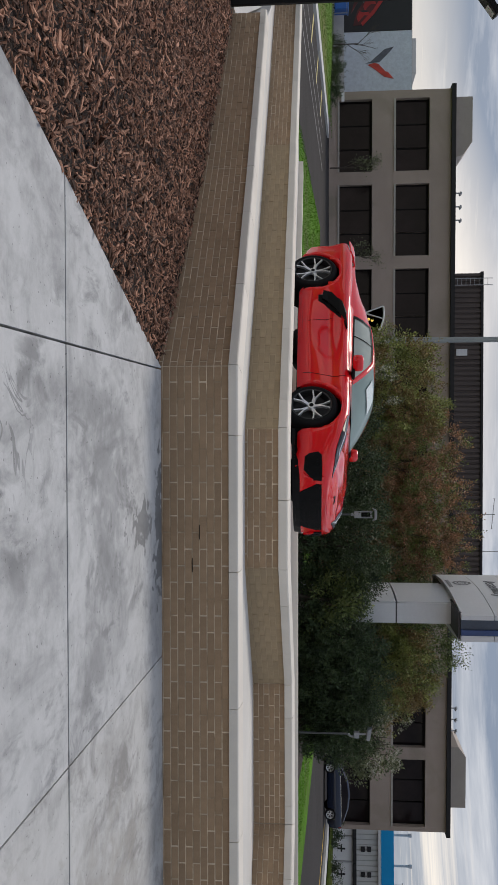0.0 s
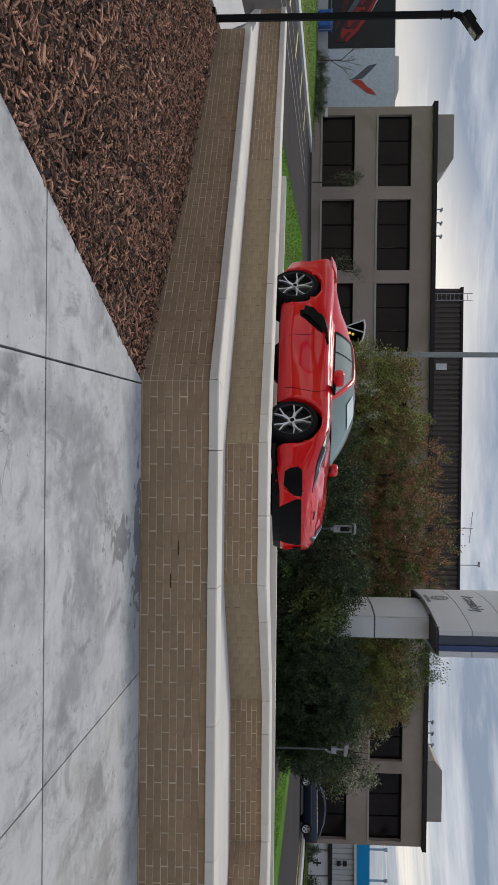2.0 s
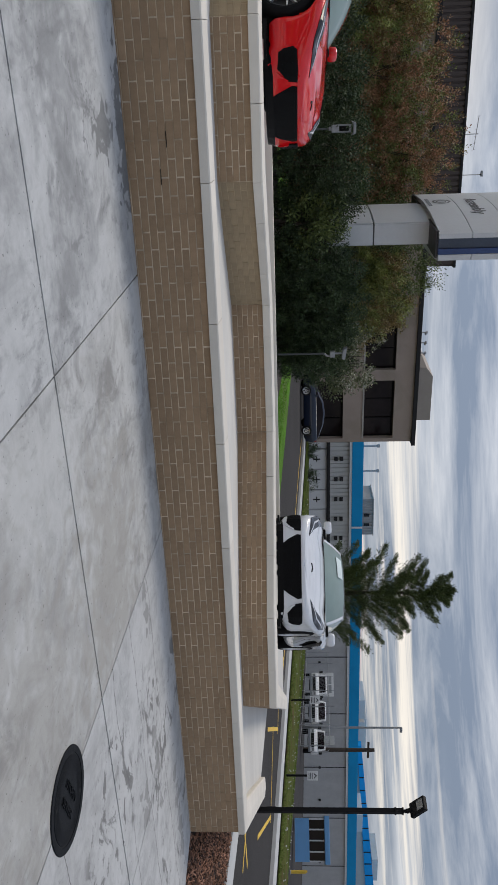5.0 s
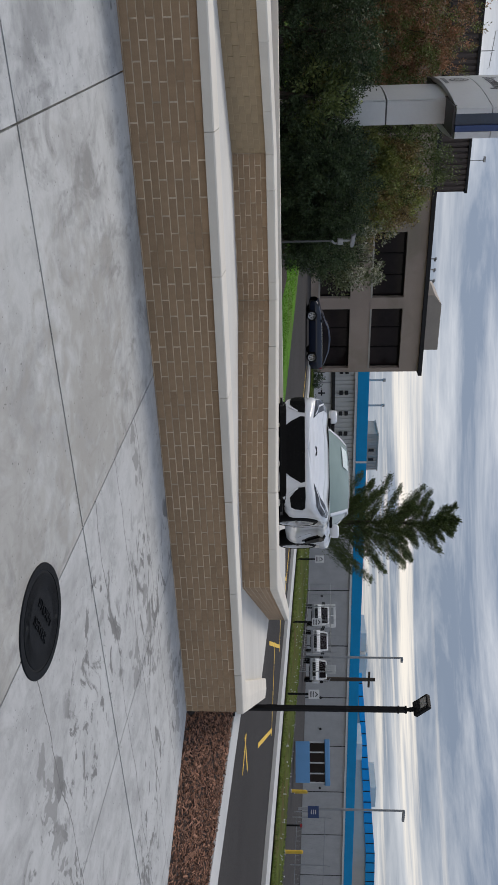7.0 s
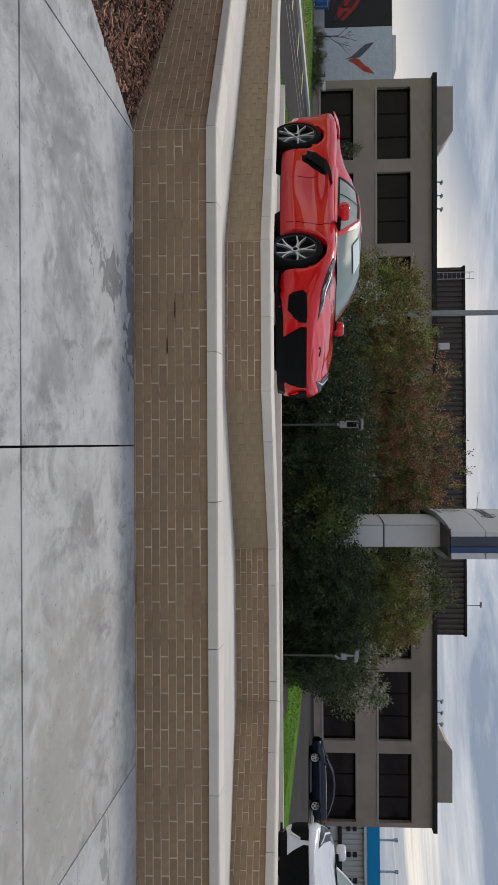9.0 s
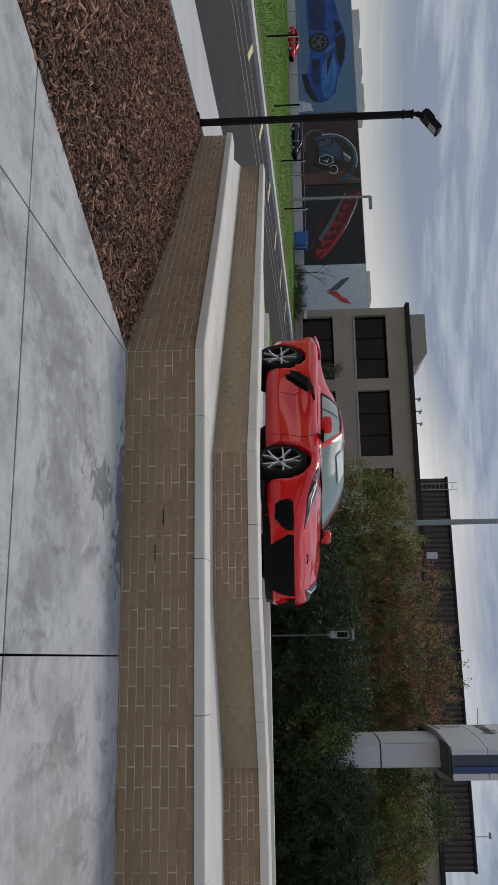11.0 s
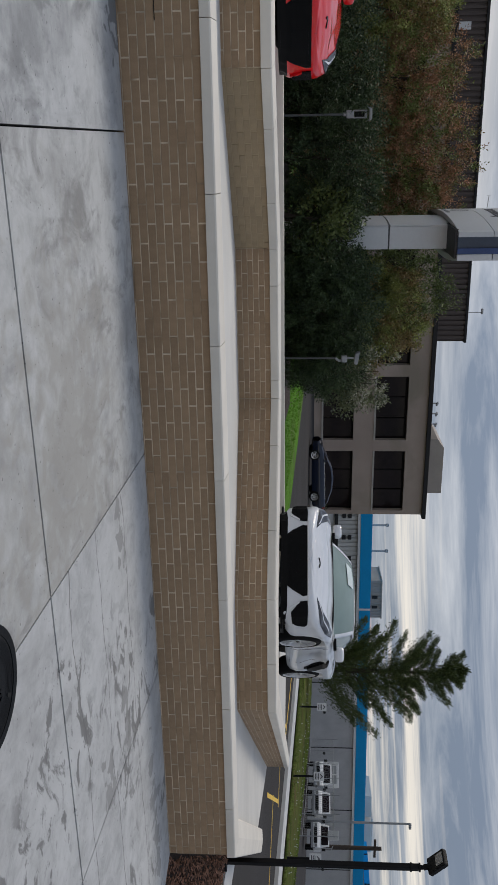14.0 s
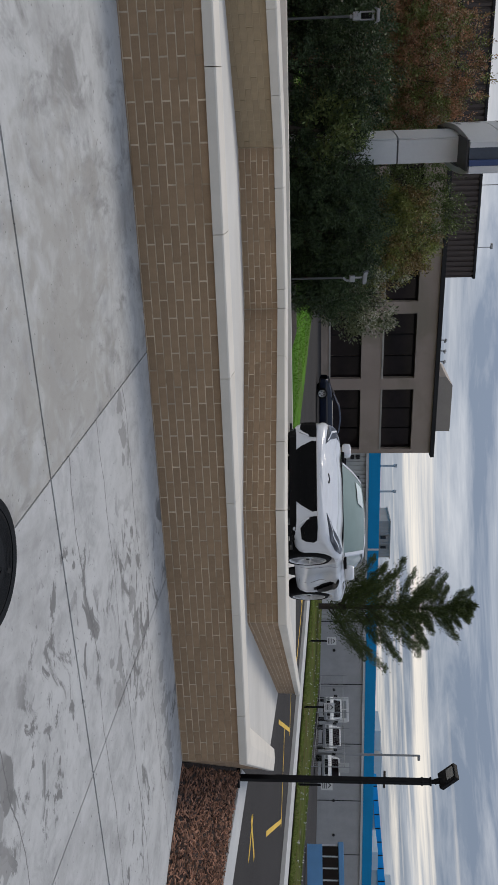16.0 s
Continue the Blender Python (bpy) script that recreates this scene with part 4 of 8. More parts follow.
    shape(p4, "rear_window", [(-54.75, 7.4), (-55.2, 8.0), (-56.1, 7.75), (-56.4, 7.25)], black, y=-0.16)
    shape(p4, "flank_picture", [(-60.8, 4.9), (-55.4, 5.0), (-55.2, 6.3), (-57.5, 6.6), (-61.0, 6.2)], deep, y=-0.152)
    shape(p4, "hood_picture", [(-51.1, 5.95), (-52.2, 6.45), (-52.65, 7.1), (-51.35, 7.33), (-50.1, 7.3), (-48.8, 7.05), (-47.75, 6.6), (-47.75, 6.1), (-48.85, 5.85)], light, y=-0.155)
    shape(p4, "hood_crease", [(-52.3, 6.95), (-50.3, 6.75), (-48.0, 6.35), (-50.3, 6.88)], blue, y=-0.16)
    shape(p4, "streak_picture", [(-52.95, 6.25), (-53.9, 7.25), (-53.5, 7.3), (-52.55, 6.5)], light, y=-0.156)
    shape(p4, "lamp_picture", [(-52.1, 6.5), (-52.65, 7.05), (-51.2, 6.7), (-50.15, 6.4)], black, y=-0.165)
    shape(p4, "grille_picture", [(-52.15, 5.05), (-52.0, 5.85), (-49.45, 5.75), (-49.0, 5.35), (-49.85, 5.0)], deep, y=-0.16)
    shape(p4, "intake_picture", [(-51.9, 5.15), (-51.75, 5.7), (-50.9, 5.6), (-51.0, 5.1)], black, y=-0.168)
    shape(p4, "splitter_picture", [(-50.4, 4.1), (-50.5, 4.55), (-48.9, 4.9), (-47.5, 5.6), (-47.5, 5.1), (-48.7, 4.4)], black, y=-0.158)
    shape(p4, "sill_picture", [(-47.6, 3.7), (-47.3, 4.8), (-46.5, 5.0), (-46.4, 3.5)], pale, y=-0.152)
    for y0, cx, cz in ((-0.165, -53.9, 5.8), (-0.167, -60.0, 5.5)):
        band(p4, "tyre_picture", cx, cz, 1.08, 0.95, 0.999, 0, 360, black, y0)
        band(p4, "rim_picture", cx, cz, 0.82, 0.70, 0.14, 0, 360, slate, y0 - 0.005)
        for k in range(5):
            t = radians(72 * k + 18)
            c, n = math.cos(t), math.sin(t)
            shape(p4, "spoke_picture", [(cx - 0.10 * n, cz + 0.10 * c), (cx + 0.74 * c - 0.05 * n, cz + 0.64 * n + 0.05 * c), (cx + 0.74 * c + 0.05 * n, cz + 0.64 * n - 0.05 * c), (cx + 0.10 * n, cz - 0.10 * c)], slate, y=y0 - 0.03, thick=0.02)
    for x in (-29.9, -49.5, -53.5, -58.0):
        b = bmesh.new()
        box(b, X(x) - 1.4, X(x) + 1.4, 2.0, 5.0, 9.055, 10.0 if x < -40 else 9.6, 0.05)
        part("roof_unit", b, M_LIGHTM, th)


mural_wall()

# low concrete wall in front of the murals
m, L = frame_matrix((-95, 63.9), (-24.5, 63.5), 0.0)
cw = empty("concrete_wall", m, "long weathered grey concrete panel wall", "wall", kind="structure")
for k in range(20):
    b = bmesh.new()
    box(b, k * L / 20 + 0.02, (k + 1) * L / 20 - 0.02, 0, 0.25, 2.2, 3.62)
    part("panel", b, M_KERB, cw)


def blue_hall():
    m, L = frame_matrix((33.0, 81.5), (150.0, 70.3), 0.0)
    th = empty("factory_hall", m, "long grey factory hall with a broad blue band under its roof", "building")
    b = bmesh.new()
    ribbed(b, 0, 26, -0.5, 7.7, 0.5, 0.1)
    part("wall", b, M_LIGHTM, th, "pale ribbed metal wall")
    b = bmesh.new()
    box(b, 26.0, L, -0.05, 0.3, -0.5, 7.65)
    box(b, 0, L, 0.3, 30, -0.5, 8.8)
    part("wall", b, M_GREYM, th, "plain grey wall")
    for k in range(11):
        b = bmesh.new()
        x = 26.2 + k * (L - 26) / 11
        box(b, x, x + 0.10, -0.09, -0.055, -0.5, 7.65)
        part("wall_joint", b, M_FASCIA, th)
    b = bmesh.new()
    box(b, -0.1, L + 0.1, -0.35, 30, 7.9, 9.12)
    part("blue_band", b, M_BLUE, th, "broad sky-blue metal band")
    b = bmesh.new()
    box(b, -0.1, L + 0.1, -0.30, -0.1, 7.62, 7.895)
    part("trim", b, M_WHITE, th)
    for k in range(10):
        x = 1.6 + 2.42 * k
        base = ground_z(80.0, 33.0 + x)
        d = bmesh.new()
        box(d, x - 1.12, x + 1.12, -0.16, -0.02, base, 5.10, 0.03)
        door = part("loading_door", d, M_WHITE, th, "white overhead door")
        d = bmesh.new()
        box(d, x - 0.38, x + 0.30, -0.19, -0.165, 3.95, 4.08)
        box(d, x - 0.10, x + 0.06, -0.19, -0.165, 3.62, 4.40)
        part("dark_marking", d, M_FASCIA, door)
        d = bmesh.new()
        box(d, x - 1.19, x + 1.19, -0.55, -0.02, 5.15, 5.48, 0.04)
        part("canopy", d, M_FASCIA, th)
        for z in (5.95, 6.55):
            d = bmesh.new()
            box(d, x - 0.24, x + 0.24, -0.16, -0.01, z, z + 0.38, 0.03)
            part("wall_light", d, M_FASCIA, th)
        d = bmesh.new()
        box(d, x + 1.165, x + 1.255, -0.22, -0.02, base, 5.14)
        part("door_post", d, M_GREYM, th)
    for k in range(8):
        d = bmesh.new()
        cyl(d, (30 + 5.3 * k, -0.03, 4.3), (30 + 5.3 * k, -0.18, 4.3), 0.16, n=10)
        part("wall_light", d, M_FASCIA, th)
    b = bmesh.new()
    ribbed(b, 15.2, 19.7, 9.13, 10.6, 0.35, 0.06, 3.0)
    box(b, 15.2, 19.7, 3.07, 7, 9.13, 10.6)
    box(b, 15.1, 19.8, 2.9, 7.1, 10.605, 10.72)
    part("roof_unit", b, M_HOUSE, th)
    for x in (17.0, 18.2):
        b = bmesh.new()
        box(b, x, x + 0.3, 2.84, 2.93, 9.6, 10.2)
        part("vent_grille", b, M_FASCIA, th)
    b = bmesh.new()
    box(b, 17.0, 17.22, -0.39, -0.355, 7.9, 9.12)
    part("band_joint", b, M_WHITE, th)
    for x in (8.2, 11.2):
        b = bmesh.new()
        cyl(b, (x, 2, 8.9), (x, 2, 11.0), 0.12, n=8)
        cyl(b, (x, 2, 10.8), (x, 2, 11.1), 0.2, n=8)
        part("flue", b, M_GREYM, th)
    for x in (44.0, 47.5, 63.0):
        b = bmesh.new()
        box(b, x, x + 3.0, 4, 8, 9.13, 10.3, 0.05)
        part("roof_unit", b, M_LIGHTM, th)


blue_hall()


def far_hall():
    """The big hall behind, of which the rising blue roof edge shows."""
    m, L = frame_matrix((104.6, 100.0), (152.0, 100.0), 0.0)
    th = empty("factory_hall", m, "large beige factory hall with a sloping blue ribbed roof edge", "building")
    far = L + 34

    def lo(x):
        return 11.3 + 3.1 * min(x, L) / L + 0.3 * max(0, x - L) / 12

    def hi(x):
        return 12.0 + 4.15 * min(x, L) / L + 0.4 * max(0, x - L) / 12

    def slab(name, mat, z0, z1, y0, y1, parent=th):
        b = bmesh.new()
        rows = []
        for x in (0.0, L * 0.5, L, far):
            rows.append([b.verts.new((x, y, z)) for y, z in ((y0, z0(x)), (y0, z1(x)), (y1, z1(x)), (y1, z0(x)))])
        for a, c in zip(rows, rows[1:]):
            for k in range(4):
                b.faces.new((a[k], c[k], c[(k + 1) % 4], a[(k + 1) % 4]))
        b.faces.new(rows[0]); b.faces.new(rows[-1][::-1])
        bmesh.ops.recalc_face_normals(b, faces=b.faces)
        return part(name, b, mat, parent)
    slab("wall", M_BEIGE, lambda x: -1.0, lambda x: lo(x) - 0.005, 0.3, 30)
    band = slab("blue_roof_edge", M_BLUE, lo, hi, 0.0, 30)
    for k in range(27):
        x = 1 + k * (far - 2) / 26
        b = bmesh.new()
        box(b, x, x + 0.16, -0.10, -0.003, lo(x) + 0.03, hi(x) - 0.03)
        part("rib", b, M_FASCIA, band)
    for x, w in ((38.0, 6.0), (2.0, 7.0)):
        b = bmesh.new()
        box(b, x, x + w, 8, 14, hi(x) + 0.2, hi(x) + 1.4, 0.05)
        box(b, x + 0.5, x + w - 0.5, 8.5, 13.5, lo(x), hi(x) + 0.2)
        part("roof_unit", b, M_LIGHTM, th)


M_BEIGE = material("beige_cladding", (0.42, 0.40, 0.36), 0.7, dark=0.93, big=0.3, small=10, bump=0.05, fine=0.05)
far_hall()


# ------------------------------------------------------------------ cars
def paint(name, base, coat=0.9, rough=0.5, flake=0.04):
    m = material(name, base, rough, 0.0, dark=0.97, big=2, small=300, bump=0.0, coat=coat, fine=flake, spec=0.03)
    bsdf = m.node_tree.nodes["Principled BSDF"]
    bsdf.inputs["Coat Roughness"].default_value, bsdf.inputs["Coat IOR"].default_value = 0.06, 1.6
    return m


M_RED = paint("red_car_paint", (0.74, 0.006, 0.010), coat=1.0)
M_SILVER = paint("white_car_paint", (0.70, 0.715, 0.74))
M_NAVY = paint("dark_blue_car_paint", (0.008, 0.014, 0.032), coat=0.7)
M_BLACKP = material("black_plastic", (0.005, 0.005, 0.0055), 0.42, spec=0.1, dark=0.9, big=3, small=90, bump=0.1, depth=0.002)
M_MESH = material("grille_mesh", (0.005, 0.005, 0.0055), 0.6, spec=0.1, dark=0.6, big=30, small=120, bump=0.6, depth=0.01)
M_TYRE = material("tyre_rubber", (0.005, 0.005, 0.0055), 0.8, spec=0.2, dark=0.85, big=6, small=120, bump=0.2)
M_RIM = material("machined_alloy", (0.74, 0.74, 0.75), 0.34, 0.75, dark=0.95, big=5, small=150, bump=0.05)
M_RIMD = material("dark_alloy", (0.015, 0.015, 0.016), 0.45, 0.2, dark=0.9, big=5, small=100, bump=0.05)
# pale base colour stands in for the sky reflected in the glass
M_SCREEN = material("car_glass_sky_tint", (0.24, 0.31, 0.295), 0.12, dark=0.9, big=0.8, small=4, bump=0.0, spec=0.05, fine=0.03)
M_SIDEG = material("car_side_glass", (0.36, 0.40, 0.35), 0.06, dark=0.85, big=1.5, small=4, bump=0.0, spec=0.7, fine=0.03)
M_LENS = material("headlamp_lens", (0.022, 0.024, 0.03), 0.10, dark=0.7, big=6, small=30, bump=0.0, spec=0.25)
M_CHROME = material("bright_trim", (0.6, 0.6, 0.6), 0.2, 0.95, dark=0.97, bump=0.0)
M_DOORGAP = material("panel_gap", (0.03, 0.006, 0.006), 0.7, spec=0.1, dark=0.9, bump=0.0)
M_PAPER = material("window_sheet", (0.62, 0.70, 0.70), 0.7, dark=0.95, big=4, small=40, bump=0.0)
M_LAMPR = material("tail_lamp", (0.25, 0.01, 0.01), 0.15, dark=0.9, bump=0.0)


def lerp_table(tab, x):
    for (x0, *v0), (x1, *v1) in zip(tab, tab[1:]):
        if x <= x1:
            t = 0.0 if x1 == x0 else max(0.0, (x - x0) / (x1 - x0))
            t = t * t * (3 - 2 * t) * 0.5 + t * 0.5
            return [a + (b - a) * t for a, b in zip(v0, v1)]
    return list(tab[-1][1:])


def wheel(parent, x, y, z, r, wdt, side, rim_r, spokes=5, ring=None):
    """A wheel whose outer face looks along side * y."""
    w = bmesh.new()
    n = 36
    prof = [(rim_r, -wdt / 2), (r - 0.03, -wdt / 2), (r, -wdt / 2 + 0.03), (r, wdt / 2 - 0.03), (r - 0.03, wdt / 2), (rim_r + 0.012, wdt / 2 + 0.006), (rim_r, wdt / 2 - 0.012), (rim_r - 0.015, wdt / 2 - 0.10), (rim_r - 0.02, -wdt / 2)]
    rings = []
    for i in range(n):
        t = 2 * math.pi * i / n
        rings.append([w.verts.new((x + rr * math.cos(t), y + side * o, z + rr * math.sin(t))) for rr, o in prof])
    for i in range(n):
        for k in range(len(prof) - 1):
            f = w.faces.new((rings[i][k], rings[(i + 1) % n][k], rings[(i + 1) % n][k + 1], rings[i][k + 1]))
    bmesh.ops.recalc_face_normals(w, faces=w.faces)
    ob = part("wheel", w, M_TYRE, parent, smooth=True)
    d = bmesh.new()
    cyl(d, (x, y + side * (wdt / 2 - 0.13), z), (x, y + side * (wdt / 2 - 0.11), z), rim_r - 0.01, n=32)
    part("brake_disc", d, M_RIMD, ob)
    b = bmesh.new()
    o0 = wdt / 2 - 0.004
    for i in range(n):
        t0, t1 = 2 * math.pi * i / n, 2 * math.pi * (i + 1) / n
        q = [(x + rr * math.cos(t), y + side * o, z + rr * math.sin(t)) for t, rr, o in ((t0, rim_r, o0), (t1, rim_r, o0), (t1, rim_r - 0.018, o0 - 0.006), (t0, rim_r - 0.018, o0 - 0.006))]
        b.faces.new([b.verts.new(c) for c in q])
        q = [(x + rr * math.cos(t), y + side * o, z + rr * math.sin(t)) for t, rr, o in ((t0, rim_r - 0.018, o0 - 0.006), (t1, rim_r - 0.018, o0 - 0.006), (t1, rim_r - 0.03, o0 - 0.10), (t0, rim_r - 0.03, o0 - 0.10))]
        b.faces.new([b.verts.new(c) for c in q])
    bmesh.ops.recalc_face_normals(b, faces=b.faces)
    rim = part("rim", b, ring or M_RIMD, ob)
    for s in range(spokes):
        b = bmesh.new()
        t = 2 * math.pi * s / spokes + math.pi / 2
        for fork in (-1, 1):
            # each spoke forks towards the rim
            p0 = Vector((math.cos(t), math.sin(t))) * 0.05
            tt = t + fork * 0.24
            p1 = Vector((math.cos(t + fork * 0.10), math.sin(t + fork * 0.10))) * rim_r * 0.55
            p2 = Vector((math.cos(tt), math.sin(tt))) * (rim_r - 0.006)
            for (a, c, wa, wb, oa, ob_) in ((p0, p1, 0.017, 0.009, -0.034, -0.018), (p1, p2, 0.009, 0.008, -0.018, -0.004)):
                dd = (c - a).normalized()
                nn = Vector((-dd.y, dd.x))
                pts = [(a + nn * wa, oa), (a - nn * wa, oa), (c - nn * wb, ob_), (c + nn * wb, ob_)]
                top = [b.verts.new((x + q.x, y + side * (o0 + o), z + q.y)) for q, o in pts]
                bot = [b.verts.new((x + q.x, y + side * (o0 + o - 0.035), z + q.y)) for q, o in pts]
                b.faces.new(top)
                for k in range(4):
                    b.faces.new((top[k], bot[k], bot[(k + 1) % 4], top[(k + 1) % 4]))
        bmesh.ops.recalc_face_normals(b, faces=b.faces)
        part("spoke", b, M_RIM, ob)
    b = bmesh.new()
    cyl(b, (x, y + side * (o0 - 0.07), z), (x, y + side * (o0 - 0.022), z), 0.062, 0.05, n=16)
    bmesh.ops.recalc_face_normals(b, faces=b.faces)
    part("hub", b, M_RIM, ob)
    c = bmesh.new()
    cyl(c, (x, y + side * (o0 - 0.03), z), (x, y + side * (o0 - 0.016), z), 0.028, n=12)
    part("hub_cap", c, M_BLACKP, ob)
    return ob


def shell(b, stations, profile, keep=None, sides=(-1, 1), mat=0):
    """A lofted skin over stations x; profile(x) gives half-section points (y, z) from low outside to the centre line."""
    for side in sides:
        rows = [[b.verts.new((x, side * y, z)) for y, z in profile(x)] for x in stations]
        for i in range(len(rows) - 1):
            for k in range(len(rows[0]) - 1):
                q = [rows[i][k], rows[i + 1][k], rows[i + 1][k + 1], rows[i][k + 1]]
                c = sum((v.co for v in q), Vector()) / 4
                if keep is None or keep(c):
                    f = b.faces.new(q if side > 0 else q[::-1])
                    f.material_index = mat
    loose = [v for v in b.verts if not v.link_faces]
    bmesh.ops.delete(b, geom=loose, context="VERTS")
    bmesh.ops.remove_doubles(b, verts=b.verts, dist=0.0004)
    bmesh.ops.recalc_face_normals(b, faces=b.faces)
    return b


def plate(pts, thick, axis_out):
    """A thin solid plate on a polygon of 3D points, thickened against axis_out."""
    b = bmesh.new()
    o = Vector(axis_out).normalized() * thick
    top = [b.verts.new(Vector(p)) for p in pts]
    bot = [b.verts.new(Vector(p) - o) for p in pts]
    b.faces.new(top)
    b.faces.new(bot[::-1])
    for i in range(len(pts)):
        j = (i + 1) % len(pts)
        b.faces.new((top[i], bot[i], bot[j], top[j]))
    bmesh.ops.recalc_face_normals(b, faces=b.faces)
    return b


def sports_car(m, body_paint, label, spoiler=True, ring=None):
    """Mid-engined coupe; nose at +x, origin on the ground under the middle of the front axle; 4.63 m long."""
    th = empty("sports_car", m, label, "car", group="display cars")
    WB, RF, RR = 2.722, 0.335, 0.352
    NOSE, TAIL = 0.992, -3.50
    # x: half width at belt, at sill; shoulder height, centre height; bottom height
    T = [(-3.50, 0.80, 0.74, 0.84, 0.93, 0.34), (-3.42, 0.90, 0.85, 0.91, 0.97, 0.26), (-3.12, 0.955, 0.93, 0.935, 0.985, 0.20), (-2.72, 0.965, 0.95, 0.925, 0.965, 0.17), (-2.2, 0.962, 0.945, 0.895, 0.94, 0.15),
         (-1.6, 0.930, 0.93, 0.865, 0.92, 0.14), (-1.1, 0.910, 0.92, 0.845, 0.89, 0.14), (-0.6, 0.925, 0.925, 0.835, 0.875, 0.14), (-0.2, 0.948, 0.935, 0.825, 0.845, 0.145), (0.0, 0.955, 0.94, 0.812, 0.825, 0.15), (0.4, 0.935, 0.92, 0.748, 0.762, 0.16),
         (0.70, 0.875, 0.86, 0.645, 0.675, 0.15), (0.84, 0.785, 0.77, 0.580, 0.612, 0.13), (0.92, 0.63, 0.62, 0.540, 0.562, 0.12), (0.965, 0.44, 0.43, 0.522, 0.542, 0.12), (0.985, 0.22, 0.21, 0.512, 0.53, 0.125), (0.992, 0.001, 0.001, 0.50, 0.52, 0.13)]

    def prof(x):
        wb, ws, zs, zc, zb = lerp_table(T, x)
        crease = 0.56 * zs + 0.44 * zb
        hollow = 0.075 * math.exp(-((x + 1.55) / 0.50) ** 2)
        hip = 0.018 * math.exp(-((x + 1.35) / 0.75) ** 2)
        valley = 0.022 * math.exp(-((x - 0.25) / 0.42) ** 2)
        return [(ws * 0.90, zb), (ws * 0.975, zb + 0.06), (ws + hip, zb + 0.5 * (crease - zb)), (ws * 0.985 + 0.012 - hollow, crease), (wb * 0.985 - hollow * 0.6, crease + 0.45 * (zs - crease)), (wb + hip * 0.5, zs - 0.09), (wb * 0.985, zs - 0.04), (wb * 0.93, zs), (wb * 0.80, zs + 0.015),
                (wb * 0.62, zs * 0.5 + zc * 0.5 - valley), (wb * 0.42, zs * 0.15 + zc * 0.85 - 0.2 * valley), (wb * 0.34, zc + 0.004), (0.0, zc + 0.006)]

    st = [TAIL + (0.74 - TAIL) * i / 96 for i in range(97)] + [0.77, 0.80, 0.83, 0.86, 0.89, 0.91, 0.93, 0.95, 0.965, 0.975, 0.985, 0.99, NOSE]

    def keep(c):
        if c.z < 0.76 and abs(c.y) > 0.4:
            if math.hypot(c.x, c.z - RF) < 0.40 or math.hypot(c.x + WB, c.z - RR) < 0.415:
                return False
        if -1.86 < c.x < -0.55 and abs(c.y) < 0.62 and c.z > 0.8:
            return False
        return True

    b = shell(bmesh.new(), st, prof, keep)
    body = part("body", b, body_paint, th, smooth=True)
    # arch lips, wells
    for x, r, z in ((0.0, 0.40, RF), (-WB, 0.415, RR)):
        for s in (-1, 1):
            b = bmesh.new()
            n = 26
            rows = []
            for i in range(n + 1):
                t = radians(-24 + 228 * i / n)
                px, pz = x + (r + 0.012) * math.cos(t), z + (r + 0.012) * math.sin(t)
                wy = prof(min(max(px, TAIL), NOSE))
                # skin width at this height
                yy = max(y for y, zz in wy if True) if pz < 0.3 else None
                ys_ = [(abs(zz - pz), y) for y, zz in wy[:8]]
                yy = min(ys_)[1]
                rows.append([b.verts.new(v) for v in ((px + 0.035 * math.cos(t), s * (yy - 0.006), pz + 0.035 * math.sin(t)), (px, s * (yy + 0.008), pz),
                                                       (x + (r - 0.012) * math.cos(t), s * (yy - 0.004), z + (r - 0.012) * math.sin(t)), (x + (r - 0.012) * math.cos(t), s * (yy - 0.10), z + (r - 0.012) * math.sin(t)))])
            for i in range(n):
                for k in range(3):
                    b.faces.new((rows[i][k], rows[i + 1][k], rows[i + 1][k + 1], rows[i][k + 1]))
            bmesh.ops.recalc_face_normals(b, faces=b.faces)
            part("arch_lip", b, body_paint, th, smooth=True)
            w = bmesh.new()
            cyl(w, (x, s * 0.50, z), (x, s * 0.52, z), r - 0.005, n=28)
            rows = []
            for i in range(n + 1):
                t = radians(-30 + 240 * i / n)
                rows.append([w.verts.new((x + (r - 0.004) * math.cos(t), s * yq, z + (r - 0.004) * math.sin(t))) for yq in (0.52, 0.88)])
            for i in range(n):
                w.faces.new((rows[i][0], rows[i + 1][0], rows[i + 1][1], rows[i][1]))
            part("wheel_well", w, M_DARK, th)
    for s in (-1, 1):
        wheel(th, 0.0, s * 0.825, RF, RF, 0.245, s, 0.262, ring=ring)
        wheel(th, -WB, s * 0.81, RR, RR, 0.30, s, 0.280, ring=ring)
    # underfloor
    b = bmesh.new()
    box(b, -3.10, 0.70, -0.74, 0.74, 0.13, 0.24)
    part("underfloor", b, M_DARK, th)

    # cabin: base and roof lines
    C = [(-3.25, 0.60, 0.985, 0.998, 0.30), (-2.8, 0.66, 0.965, 1.075, 0.38), (-2.2, 0.71, 0.925, 1.170, 0.47), (-1.75, 0.735, 0.92, 1.226, 0.53), (-1.40, 0.75, 0.90, 1.236, 0.55), (-1.02, 0.755, 0.885, 1.205, 0.555), (-0.60, 0.76, 0.87, 1.09, 0.56)]

    def cab(x):
        wb, zb, zr, wr = lerp_table(C, x)
        zr = max(zr, zb + 0.004)
        return [(wb + 0.03, zb - 0.12), (wb * 0.985, zb + 0.02), (wr + (wb - wr) * 0.45, zb + 0.62 * (zr - zb)), (wr + 0.015, zb + 0.90 * (zr - zb)), (wr - 0.06, zr - 0.015 * (zr > zb + 0.05)), (wr * 0.5, zr + 0.008), (0.0, zr + 0.012)]

